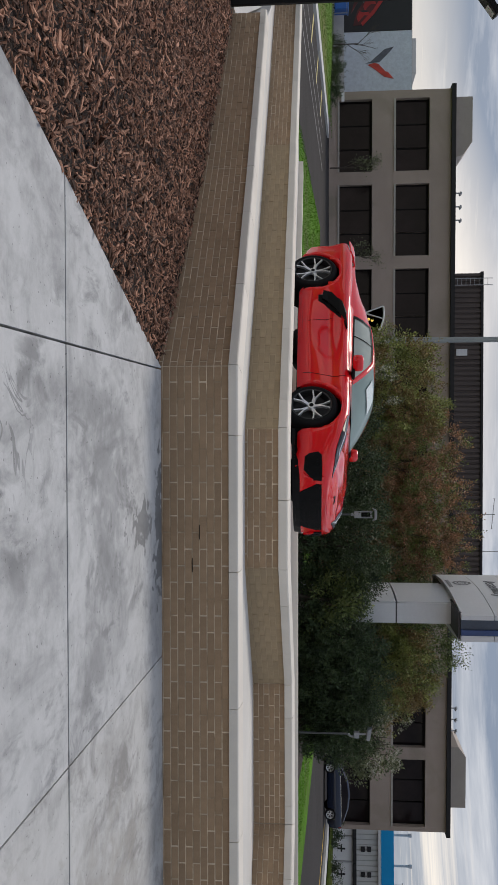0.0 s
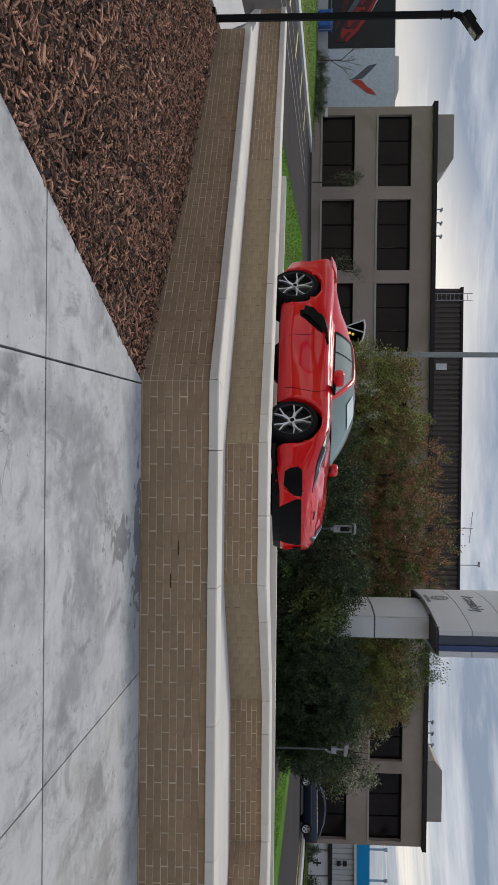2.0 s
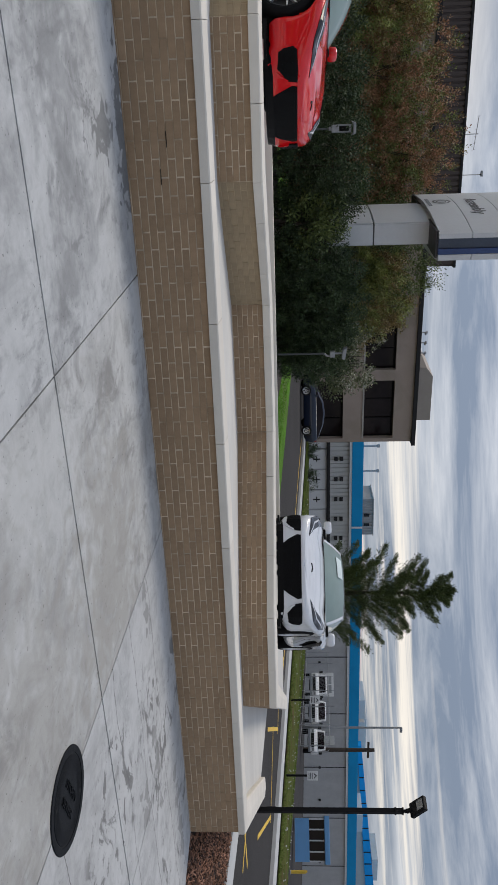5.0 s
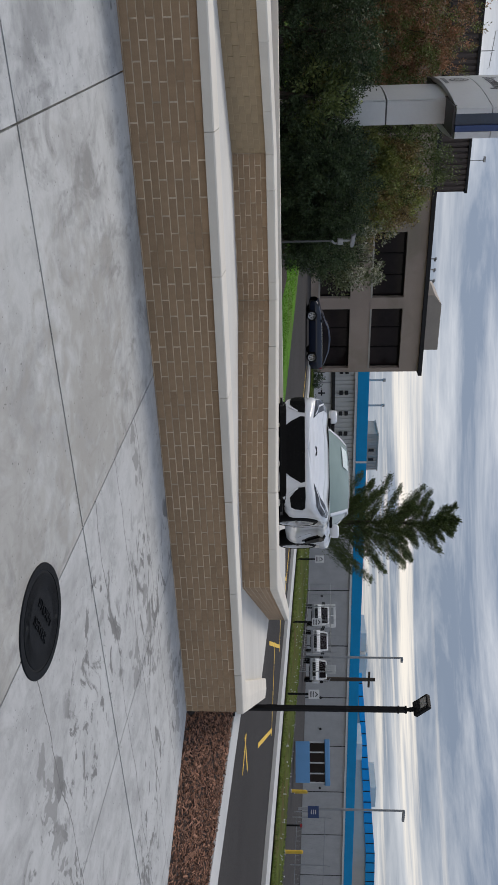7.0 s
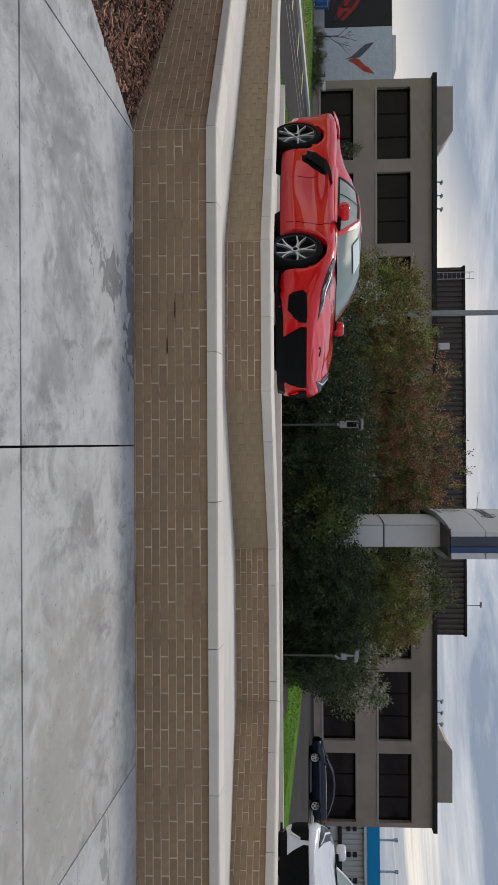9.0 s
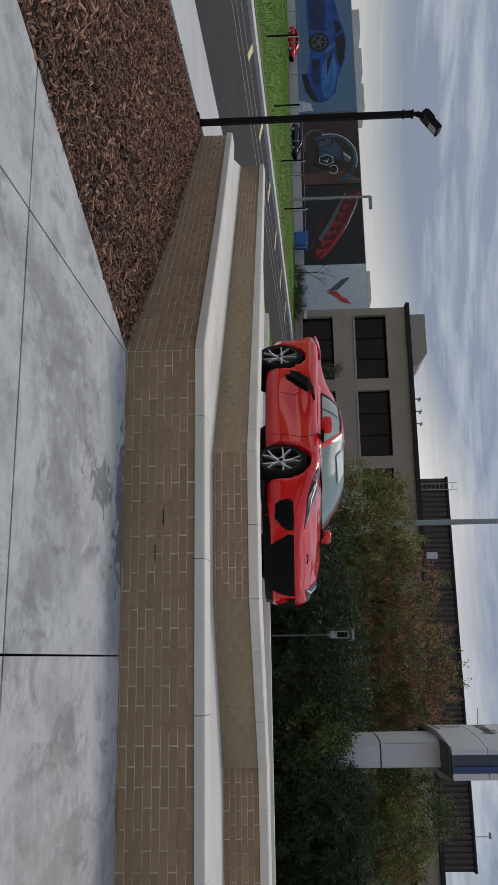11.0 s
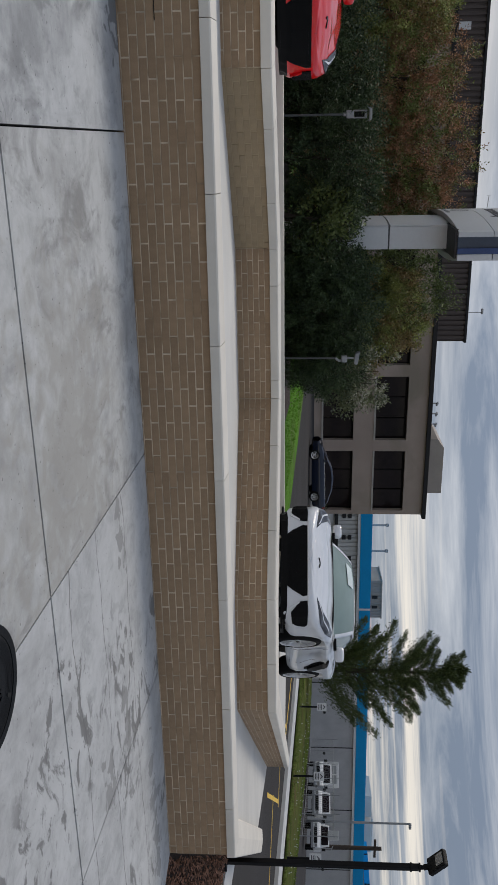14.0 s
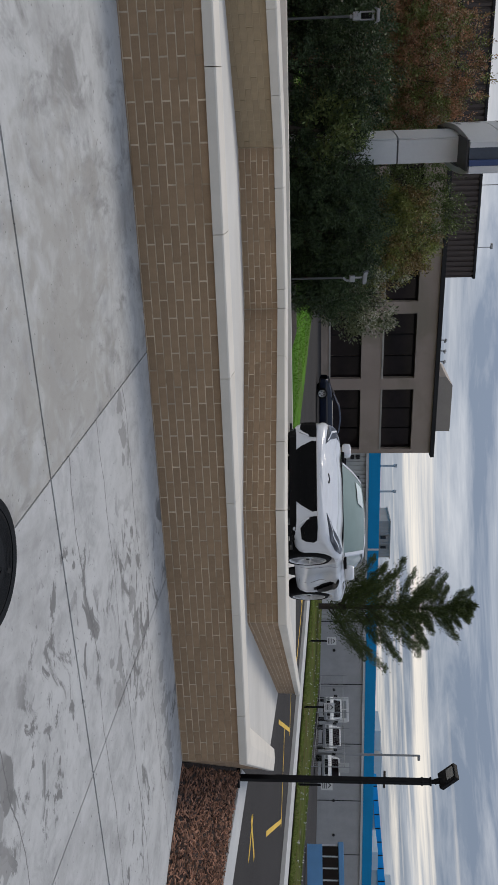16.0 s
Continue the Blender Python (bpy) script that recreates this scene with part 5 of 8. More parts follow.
    def sect(x0, x1, k0, k1, n, grow=0.0, sides=(-1, 1)):
        b = bmesh.new()
        xs_ = [x0 + (x1 - x0) * i / n for i in range(n + 1)]
        shell(b, xs_, lambda x: [(y + grow, z + grow) for y, z in cab(x)[k0:k1 + 1]], sides=sides)
        return b

    # windscreen, roof, side glass and rear deck meet along the pillar, the rail and the belt line
    def rail(x):
        return cab(x)[3]

    def roof_at(x, q):
        """A point of the roof at x, q from the centre line (0) to the rail (1)."""
        (ye, ze), (ym, zm), (yi, zi), (_, zc) = cab(x)[3:7]
        ends = [(0.0, zc), (yi / ye, zi), (ym / ye, zm), (1.0, ze)]
        for (q0, z0), (q1, z1) in zip(ends, ends[1:]):
            if q <= q1 + 1e-6:
                return ye * q, z0 + (z1 - z0) * (q - q0) / (q1 - q0)
        return ye, ze

    def header_x(q):
        return -1.00 - 0.10 * q * q

    BASE_Y = 0.735

    def base_at(q):
        """The foot of the windscreen: it bows forward over the cowl."""
        return Vector((-0.16 - 0.44 * q * q, BASE_Y * q, 0.858 + 0.012 * q * q))

    def screen_at(u, q):
        xh = header_x(q)
        yh, zh = roof_at(xh, q)
        p, h = base_at(q), Vector((xh, yh, zh))
        o = p.lerp(h, u)
        o.z += 0.045 * math.sin(math.pi * u) * (1 - 0.5 * q)
        return o

    def mesh_grid(nu, nv, at):
        b = bmesh.new()
        rows = [[b.verts.new(at(i / nu, j / nv)) for j in range(nv + 1)] for i in range(nu + 1)]
        for i in range(nu):
            for j in range(nv):
                b.faces.new((rows[i][j], rows[i + 1][j], rows[i + 1][j + 1], rows[i][j + 1]))
        bmesh.ops.recalc_face_normals(b, faces=b.faces)
        return b

    def signed(at):
        def f(u, v):
            w = 2 * v - 1
            p = Vector(at(u, abs(w)))
            p.y *= -1 if w < 0 else 1
            return p
        return f

    part("windscreen", mesh_grid(12, 24, signed(lambda u, q: screen_at(u, q))), M_SCREEN, th, "large raked windscreen", smooth=True)

    def roof_point(u, q):
        x = header_x(q) * (1 - u) - 1.95 * u
        y, z = roof_at(x, q)
        return x, y, z + 0.003
    part("roof", mesh_grid(12, 24, signed(roof_point)), body_paint, th, smooth=True)
    part("rear_deck", sect(-3.22, -1.95, 0, 6, 16), body_paint, th, smooth=True)
    b = bmesh.new()
    shell(b, [-2.9 + 0.9 * i / 6 for i in range(7)], lambda x: [(y * 0.78, z + 0.012) for y, z in cab(x)[4:7]])
    part("engine_glass", b, M_SCREEN, th, smooth=True)
    # the black strip of the cowl at the foot of the screen
    part("cowl_strip", mesh_grid(2, 24, signed(lambda u, q: base_at(q) + Vector((0.035 - 0.06 * u, 0.0, -0.012 + 0.022 * u)))), M_BLACKP, th)

    def side_low(t):
        x = -0.62 - 1.33 * t
        return Vector((x, BASE_Y + 0.03 * min(1.0, 2.5 * t), 0.868 + 0.065 * t))

    def side_high(t):
        """Along the pillar up to the header, then back along the roof rail."""
        if t < 0.42:
            return screen_at(t / 0.42, 1.0)
        x = header_x(1.0) + (-1.95 - header_x(1.0)) * (t - 0.42) / 0.58
        return Vector((x, *rail(x)))

    def side_at(t, v, out=0.0):
        p = side_low(t).lerp(side_high(t), v)
        p.y += 0.030 * math.sin(math.pi * v) + out
        p.z += 0.3 * out
        return p

    def side_strip(name, s, mat, t0, t1, v0, v1, nt=20, nv=5, out=0.0, lab=""):
        def at(u, v):
            t = t0 + (t1 - t0) * u
            p = side_at(t, v0 + (v1 - v0) * v, out)
            return Vector((p.x, s * p.y, p.z))
        return part(name, mesh_grid(nt, nv, at), mat, th, lab, smooth=True)

    for s in (-1, 1):
        side_strip("side_window", s, M_SIDEG, 0.0, 0.94, 0.0, 1.0, lab="side window")
        side_strip("quarter_panel", s, body_paint, 0.94, 1.0, 0.0, 1.0, nt=3, out=0.004)
        side_strip("window_trim", s, M_BLACKP, 0.04, 0.94, 0.0, 0.07, nv=1, out=0.006)
        side_strip("window_trim", s, M_BLACKP, 0.42, 0.94, 0.90, 0.97, nv=1, out=0.006)
        side_strip("window_trim", s, M_BLACKP, 0.905, 0.95, 0.05, 0.95, nt=2, out=0.006)
        side_strip("window_trim", s, M_BLACKP, 0.62, 0.635, 0.05, 0.93, nt=2, out=0.005)
        # pillar and rail as one bent body-colour bar
        b = bmesh.new()
        rows = []
        for i in range(31):
            t = i / 30
            p = side_high(t)
            w = 0.030 if t < 0.5 else 0.026
            rows.append([b.verts.new(v) for v in ((p.x - w, s * (p.y + 0.004), p.z - 0.030), (p.x - 0.2 * w, s * (p.y + 0.016), p.z - 0.002), (p.x + 0.6 * w, s * (p.y - 0.004), p.z + 0.012), (p.x + w, s * (p.y - 0.040), p.z + 0.012))])
        for i in range(30):
            for k in range(3):
                b.faces.new((rows[i][k], rows[i + 1][k], rows[i + 1][k + 1], rows[i][k + 1]))
        bmesh.ops.recalc_face_normals(b, faces=b.faces)
        part("windscreen_pillar", b, body_paint, th, smooth=True)
        # shoulder between the belt line and the flank
        def belt(u, v):
            x = -0.20 - 1.78 * u
            t = max(0.0, (-0.62 - x) / 1.33)
            inner = side_low(t) if x < -0.62 else base_at(math.sqrt(max(0.0, (-0.16 - x) / 0.44)))
            o = prof(x)[7]
            p = Vector((x, inner.y - 0.02, inner.z + 0.004)).lerp(Vector((x, o[0], o[1] + 0.004)), v)
            p.z += 0.010 * math.sin(math.pi * v)
            return Vector((p.x, s * p.y, p.z))
        part("belt_rail", mesh_grid(22, 4, belt), body_paint, th, smooth=True)

    def skin(x, v, s, out):
        p = prof(min(max(x, TAIL), NOSE))
        i = min(int(v), len(p) - 2)
        f = v - i
        y, z = p[i][0] + (p[i + 1][0] - p[i][0]) * f, p[i][1] + (p[i + 1][1] - p[i][1]) * f
        dy, dz = p[i + 1][0] - p[i][0], p[i + 1][1] - p[i][1]
        k = math.hypot(dy, dz) + 1e-6
        y2 = prof(min(x + 0.05, NOSE))[i][0]
        return Vector((x + out * min(1.5, max(0.0, (y - y2) * 12)), s * (y + out * abs(dz) / k + out * 0.2), z + out * abs(dy) / k))

    def v_of(x, z):
        p = prof(min(max(x, TAIL), NOSE))
        for i in range(8):
            if p[i][1] <= z <= p[i + 1][1]:
                return i + (z - p[i][1]) / max(1e-6, p[i + 1][1] - p[i][1])
        return 0.0 if z < p[0][1] else 8.0

    def patch(name, outline, s, mat, thick=0.02, out=0.008, lab="", by_v=False, parent=None):
        """A panel that follows the skin, from an outline in (x, z) or (x, skin position)."""
        b = bmesh.new()
        b.faces.new([b.verts.new((x, 0, q)) for x, q in outline])
        xs_, qs_ = [o[0] for o in outline], [o[1] for o in outline]
        step = 0.04
        for axis, lo, hi, st_ in (((1, 0, 0), min(xs_), max(xs_), step), ((0, 0, 1), min(qs_), max(qs_), 0.25 if by_v else step)):
            c = lo + st_
            while c < hi:
                bmesh.ops.bisect_plane(b, geom=b.verts[:] + b.edges[:] + b.faces[:], plane_co=Vector(axis) * c, plane_no=axis)
                c += st_
        flat_ = [(v, v.co.x, v.co.z if by_v else v_of(v.co.x, v.co.z)) for v in b.verts]
        for v, x, q in flat_:
            v.co = skin(x, q, s, out)
        bmesh.ops.recalc_face_normals(b, faces=b.faces)
        bmesh.ops.solidify(b, geom=b.faces[:], thickness=thick if s else thick)
        return part(name, b, mat, parent or th, lab)

    def half_width(x, z):
        p = prof(x)
        if z < p[0][1]:
            return p[0][0]
        for (y0, z0), (y1, z1) in zip(p, p[1:]):
            if z0 <= z <= z1:
                return y0 + (y1 - y0) * (z - z0) / max(1e-6, z1 - z0)
        return 0.0

    def front(name, outline, s, mat, lab="", out=0.006, thick=0.02):
        """A panel laid on the nose, from an outline in (y, z)."""
        b = bmesh.new()
        b.faces.new([b.verts.new((0, y, z)) for y, z in outline])
        ys_, zs_ = [o[0] for o in outline], [o[1] for o in outline]
        for axis, lo, hi in (((0, 1, 0), min(ys_), max(ys_)), ((0, 0, 1), min(zs_), max(zs_))):
            c = lo + 0.04
            while c < hi:
                bmesh.ops.bisect_plane(b, geom=b.verts[:] + b.edges[:] + b.faces[:], plane_co=Vector(axis) * c, plane_no=axis)
                c += 0.04
        for v in b.verts:
            lo, hi = 0.2, NOSE
            for k in range(24):
                mid = (lo + hi) / 2
                if half_width(mid, v.co.z) >= abs(v.co.y):
                    lo = mid
                else:
                    hi = mid
            v.co = Vector((lo + out, s * v.co.y * (1 + out), v.co.z))
        bmesh.ops.recalc_face_normals(b, faces=b.faces)
        if sum((f.normal * f.calc_area() for f in b.faces), Vector()).x < 0:
            bmesh.ops.reverse_faces(b, faces=b.faces)
        bmesh.ops.solidify(b, geom=b.faces[:], thickness=thick)
        return part(name, b, mat, th, lab)

    for s in (-1, 1):
        patch("side_intake", [(-1.42, 0.815), (-1.64, 0.805), (-1.98, 0.75), (-2.17, 0.62), (-2.21, 0.50), (-2.04, 0.475), (-2.0, 0.56), (-1.85, 0.675), (-1.62, 0.765)], s, M_BLACKP, 0.05, 0.035, "black boomerang intake blade")
        patch("intake_mouth", [(-1.66, 0.745), (-1.80, 0.66), (-1.96, 0.52), (-2.02, 0.43), (-2.14, 0.43), (-2.17, 0.60), (-1.99, 0.735)], s, M_MESH, 0.01, 0.006)
        patch("side_skirt", [(-2.26, 0.155), (-0.44, 0.155), (-0.44, 0.185), (-2.26, 0.195)], s, M_BLACKP, 0.02, 0.015)
        patch("door_gap", [(-0.60, 0.22), (-0.592, 0.22), (-0.507, 0.62), (-0.52, 0.78), (-0.528, 0.78), (-0.515, 0.62)], s, M_DOORGAP, 0.003, 0.002)
        patch("door_gap", [(-1.60, 0.28), (-1.592, 0.28), (-1.712, 0.62), (-1.72, 0.62)], s, M_DOORGAP, 0.003, 0.002)
        lamp = patch("headlamp", [(0.85, 8.9), (0.74, 6.9), (0.46, 6.2), (0.14, 7.0), (0.10, 7.7), (0.40, 8.0), (0.68, 8.5)], s, M_LENS, 0.006, 0.008, "dark triangular headlamp", by_v=True)
        patch("lamp_strip", [(0.80, 8.6), (0.62, 7.5), (0.36, 7.0), (0.34, 7.15), (0.60, 7.7), (0.77, 8.6)], s, M_RIM, 0.003, 0.012, "grey lamp strip", by_v=True, parent=lamp)
        CORNER = [(0.555, 0.462), (0.70, 0.468), (0.835, 0.462), (0.855, 0.42), (0.845, 0.31), (0.82, 0.255), (0.70, 0.240), (0.64, 0.30), (0.565, 0.36)]
        front("corner_intake", CORNER, s, M_MESH, "black corner intake", out=0.014)
        for k in range(3):
            front("intake_blade", [(0.66, 0.285 + 0.055 * k), (0.82, 0.285 + 0.055 * k), (0.82, 0.297 + 0.055 * k), (0.66, 0.297 + 0.055 * k)], s, M_BLACKP, out=0.022)
        front("corner_fin", [(0.56, 0.36), (0.585, 0.36), (0.66, 0.235), (0.64, 0.225)], s, body_paint, out=0.018)
        # mirror
        b = bmesh.new()
        bmesh.ops.create_cube(b, size=1.0, matrix=pose(-0.71, s * 0.965, 0.95, 0, 0, s * 10) @ Matrix.Diagonal((0.13, 0.22, 0.14, 1)))
        bmesh.ops.bevel(b, geom=b.edges[:], offset=0.055, segments=3, affect="EDGES", profile=0.6)
        mir = part("mirror", b, body_paint, th, smooth=True)
        b = bmesh.new()
        box(b, -0.72, -0.62, min(s * 0.74, s * 0.92), max(s * 0.74, s * 0.92), 0.865, 0.91, 0.012)
        part("mirror_arm", b, M_BLACKP, mir)
        b = bmesh.new()
        box(b, -3.46, -3.36, min(s * 0.5, s * 0.86), max(s * 0.5, s * 0.86), 0.70, 0.80, 0.02)
        part("tail_lamp", b, M_LAMPR, th)
    # nose: grille, splitter, emblem
    front("grille", [(-0.49, 0.462), (0.49, 0.462), (0.50, 0.40), (0.42, 0.26), (0.36, 0.185), (-0.36, 0.185), (-0.42, 0.26), (-0.50, 0.40)], 1, M_MESH, "wide black lower grille")
    front("air_dam", [(-0.80, 0.10), (0.80, 0.10), (0.80, 0.165), (0.62, 0.19), (-0.62, 0.19), (-0.80, 0.165)], 1, M_BLACKP, out=0.004)
    for z in (0.235, 0.30, 0.365, 0.43):
        w = 0.37 + 0.5 * (z - 0.2)
        front("grille_bar", [(-w, z), (w, z), (w, z + 0.010), (-w, z + 0.010)], 1, M_BLACKP, out=0.013)
    front("nose_lip", [(-0.62, 0.47), (0.62, 0.47), (0.62, 0.488), (-0.62, 0.488)], 1, body_paint, out=0.014)
    b = bmesh.new()
    rows = []
    for i in range(21):
        y = -0.88 + 1.76 * i / 20
        xx = NOSE + 0.01 - 0.34 * (abs(y) / 0.88) ** 2.4
        rows.append([b.verts.new(v) for v in ((xx, y, 0.095), (xx, y, 0.125), (xx - 0.30, y, 0.135), (xx - 0.30, y, 0.09))])
    for i in range(20):
        for k in range(4):
            b.faces.new((rows[i][k], rows[i + 1][k], rows[i + 1][(k + 1) % 4], rows[i][(k + 1) % 4]))
    b.faces.new(rows[0]); b.faces.new(rows[-1][::-1])
    bmesh.ops.recalc_face_normals(b, faces=b.faces)
    part("splitter", b, M_BLACKP, th)
    z = lerp_table(T, 0.80)[3] + 0.012
    for s in (-1, 1):
        b = plate([(0.80, 0.0, z), (0.76, 0.0, z + 0.012), (0.82, s * 0.07, z - 0.004), (0.85, s * 0.065, z - 0.014)], 0.008, (0.3, 0, 1))
        part("emblem", b, M_BLACKP, th)
    # sheet behind the windscreen
    b = bmesh.new()
    rows = [[b.verts.new(Vector((p.x + 0.012, -p.y, p.z + 0.014))) for p in (screen_at(u, 0.12), screen_at(u, 0.40), screen_at(u, 0.70))] for u in (0.52, 0.68, 0.84)]
    for i in range(2):
        for k in range(2):
            b.faces.new((rows[i][k], rows[i + 1][k], rows[i + 1][k + 1], rows[i][k + 1]))
    bmesh.ops.recalc_face_normals(b, faces=b.faces)
    bmesh.ops.solidify(b, geom=b.faces[:], thickness=0.003)
    part("window_sheet", b, M_PAPER, th, "pale paper sheet in the windscreen")
    if spoiler:
        b = bmesh.new()
        rows = []
        for i in range(15):
            y = -0.90 + 1.80 * i / 14
            e = (abs(y) / 0.90) ** 6
            rows.append([b.verts.new(v) for v in ((-3.46, y, 1.005 - 0.10 * e), (-3.46, y, 1.022 - 0.10 * e), (-3.22, y, 1.005 - 0.07 * e), (-3.22, y, 0.985 - 0.07 * e))])
        for i in range(14):
            for k in range(4):
                b.faces.new((rows[i][k], rows[i + 1][k], rows[i + 1][(k + 1) % 4], rows[i][(k + 1) % 4]))
        b.faces.new(rows[0]); b.faces.new(rows[-1][::-1])
        for s in (-1, 1):
            box(b, -3.42, -3.30, s * 0.62 - 0.012, s * 0.62 + 0.012, 0.90, 0.995)
        bmesh.ops.recalc_face_normals(b, faces=b.faces)
        part("rear_wing", b, body_paint, th)
    return th


sports_car(pose(0.27, 10.74, PAD - 0.004, 0, 0, -41.6), M_RED, "glossy red mid-engined sports coupe on the display pad", spoiler=True)
sports_car(pose(8.14, 10.92, PAD - 0.004, 0, 0, 225.6), M_SILVER, "white mid-engined sports coupe on the display pad", spoiler=True, ring=M_RIM)


def hatchback(m, body_paint, label, s=1.0):
    th = empty("hatchback_car", m, label, "car")
    T = [(-3.45, 0.74, 0.70, 0.95, 0.97, 0.30), (-3.2, 0.84, 0.80, 0.96, 1.0, 0.2), (-2.0, 0.88, 0.86, 0.94, 0.98, 0.17), (-0.6, 0.88, 0.86, 0.92, 0.96, 0.17), (0.0, 0.87, 0.85, 0.88, 0.93, 0.18), (0.6, 0.80, 0.76, 0.74, 0.80, 0.2), (0.82, 0.62, 0.58, 0.60, 0.66, 0.26)]

    def prof(x):
        wb, ws, zs, zc, zb = lerp_table(T, x)
        return [(ws * 0.93, zb), (ws, zb + 0.12), (wb, 0.5 * (zb + zs)), (wb, zs - 0.06), (wb * 0.94, zs), (wb * 0.5, zc), (0, zc + 0.01)]

    def keep(c):
        return not (c.z < 0.68 and abs(c.y) > 0.4 and (math.hypot(c.x, c.z - 0.31) < 0.36 or math.hypot(c.x + 2.65, c.z - 0.31) < 0.36))
    part("body", shell(bmesh.new(), [-3.45 + 4.27 * i / 60 for i in range(61)], prof, keep), body_paint, th, smooth=True)
    C = [(-3.42, 0.62, 0.93, 0.98, 0.50), (-2.95, 0.70, 0.94, 1.20, 0.52), (-2.3, 0.75, 0.94, 1.41, 0.56), (-1.6, 0.76, 0.92, 1.48, 0.58), (-1.0, 0.76, 0.91, 1.41, 0.58), (-0.3, 0.75, 0.90, 1.12, 0.60), (0.12, 0.72, 0.87, 0.90, 0.62)]

    def cab(x):
        wb, zb, zr, wr = lerp_table(C, x)
        return [(wb, zb - 0.02), (wr + (wb - wr) * 0.2, zb + 0.8 * (zr - zb)), (wr - 0.03, zr), (0, zr + 0.01)]
    part("side_glass", shell(bmesh.new(), [-3.2 + 3.1 * i / 20 for i in range(21)], lambda x: cab(x)[:2]), M_PANE, th, smooth=True)
    part("roof", shell(bmesh.new(), [-3.42 + 3.5 * i / 24 for i in range(25)], lambda x: cab(x)[1:]), body_paint, th, smooth=True)
    for sd in (-1, 1):
        for x in (0.0, -2.65):
            wheel(th, x, sd * 0.80, 0.32, 0.32, 0.2, sd, 0.22, ring=M_RIM)
        b = bmesh.new()
        box(b, 0.45, 0.70, min(sd * 0.5, sd * 0.78), max(sd * 0.5, sd * 0.78), 0.66, 0.76, 0.02)
        part("headlamp", b, M_LENS, th)
        b = bmesh.new()
        rows = [[b.verts.new((x, sd * (cab(x)[0][0] + 0.012), z + dz)) for dz in (0.0, 0.022)] for x, z in ((-2.9, 0.955), (-2.0, 0.950), (-1.1, 0.935), (-0.4, 0.918))]
        for p, q in zip(rows, rows[1:]):
            b.faces.new((p[0], q[0], q[1], p[1]))
        bmesh.ops.recalc_face_normals(b, faces=b.faces)
        bmesh.ops.solidify(b, geom=b.faces[:], thickness=0.01)
        part("belt_trim", b, M_CHROME, th, "bright belt strip")
        b = bmesh.new()
        box(b, -0.42, -0.28, min(sd * 0.80, sd * 0.98), max(sd * 0.80, sd * 0.98), 0.90, 1.02, 0.03)
        part("mirror", b, body_paint, th)
        b = bmesh.new()
        box(b, -3.44, -3.36, min(sd * 0.5, sd * 0.78), max(sd * 0.5, sd * 0.78), 0.8, 0.95, 0.02)
        part("tail_lamp", b, M_LAMPR, th)
    b = bmesh.new()
    box(b, -3.2, 0.6, -0.7, 0.7, 0.16, 0.5)
    part("underfloor", b, M_DARK, th)
    return th


hatchback(pose(20.0, 48.2, ground_z(48.2) - 0.13, 0, 0, 174), M_NAVY, "dark blue hatchback parked in front of the office building")


# ------------------------------------------------------------------ plants
def leaf_material(name, a, b, rough=0.55, c=None):
    m = bpy.data.materials.new(name)
    m.use_nodes = True
    nd, lk = m.node_tree.nodes, m.node_tree.links
    bs = nd["Principled BSDF"]
    bs.inputs["Roughness"].default_value = rough
    bs.inputs["Specular IOR Level"].default_value = 0.25
    g = nd.new("ShaderNodeNewGeometry")
    co = nd.new("ShaderNodeTexCoord")
    n = nd.new("ShaderNodeTexNoise")
    n.inputs["Scale"].default_value, n.inputs["Detail"].default_value = 3.6, 4
    lk.new(co.outputs["Object"], n.inputs["Vector"])
    mx = nd.new("ShaderNodeMath"); mx.operation = "MULTIPLY_ADD"
    mx.inputs[1].default_value = 0.42
    lk.new(g.outputs["Random Per Island"], mx.inputs[0])
    ad = nd.new("ShaderNodeMapRange")
    ad.inputs["From Min"].default_value, ad.inputs["From Max"].default_value = 0.35, 0.65
    ad.inputs["To Max"].default_value = 0.6
    lk.new(n.outputs["Fac"], ad.inputs[0])
    lk.new(ad.outputs[0], mx.inputs[2])
    mix = nd.new("ShaderNodeMix"); mix.data_type = "RGBA"
    mix.inputs[6].default_value, mix.inputs[7].default_value = (*a, 1), (*b, 1)
    lk.new(mx.outputs[0], mix.inputs[0])
    out = mix.outputs[2]
    if c:
        # boughs of another tint growing through
        n2 = nd.new("ShaderNodeTexNoise")
        n2.inputs["Scale"].default_value, n2.inputs["Detail"].default_value = 1.9, 4
        lk.new(co.outputs["Object"], n2.inputs["Vector"])
        r2 = nd.new("ShaderNodeMapRange")
        r2.inputs["From Min"].default_value, r2.inputs["From Max"].default_value = 0.49, 0.56
        lk.new(n2.outputs["Fac"], r2.inputs[0])
        m2 = nd.new("ShaderNodeMix"); m2.data_type = "RGBA"
        m2.inputs[7].default_value = (*c, 1)
        m3 = nd.new("ShaderNodeMix"); m3.data_type = "RGBA"
        m3.inputs[6].default_value = (*[v * 0.35 for v in c], 1)
        m3.inputs[7].default_value = (*c, 1)
        lk.new(g.outputs["Random Per Island"], m3.inputs[0])
        lk.new(m3.outputs[2], m2.inputs[7])
        lk.new(out, m2.inputs[6])
        lk.new(r2.outputs[0], m2.inputs[0])
        out = m2.outputs[2]
    lk.new(out, bs.inputs["Base Color"])
    return m


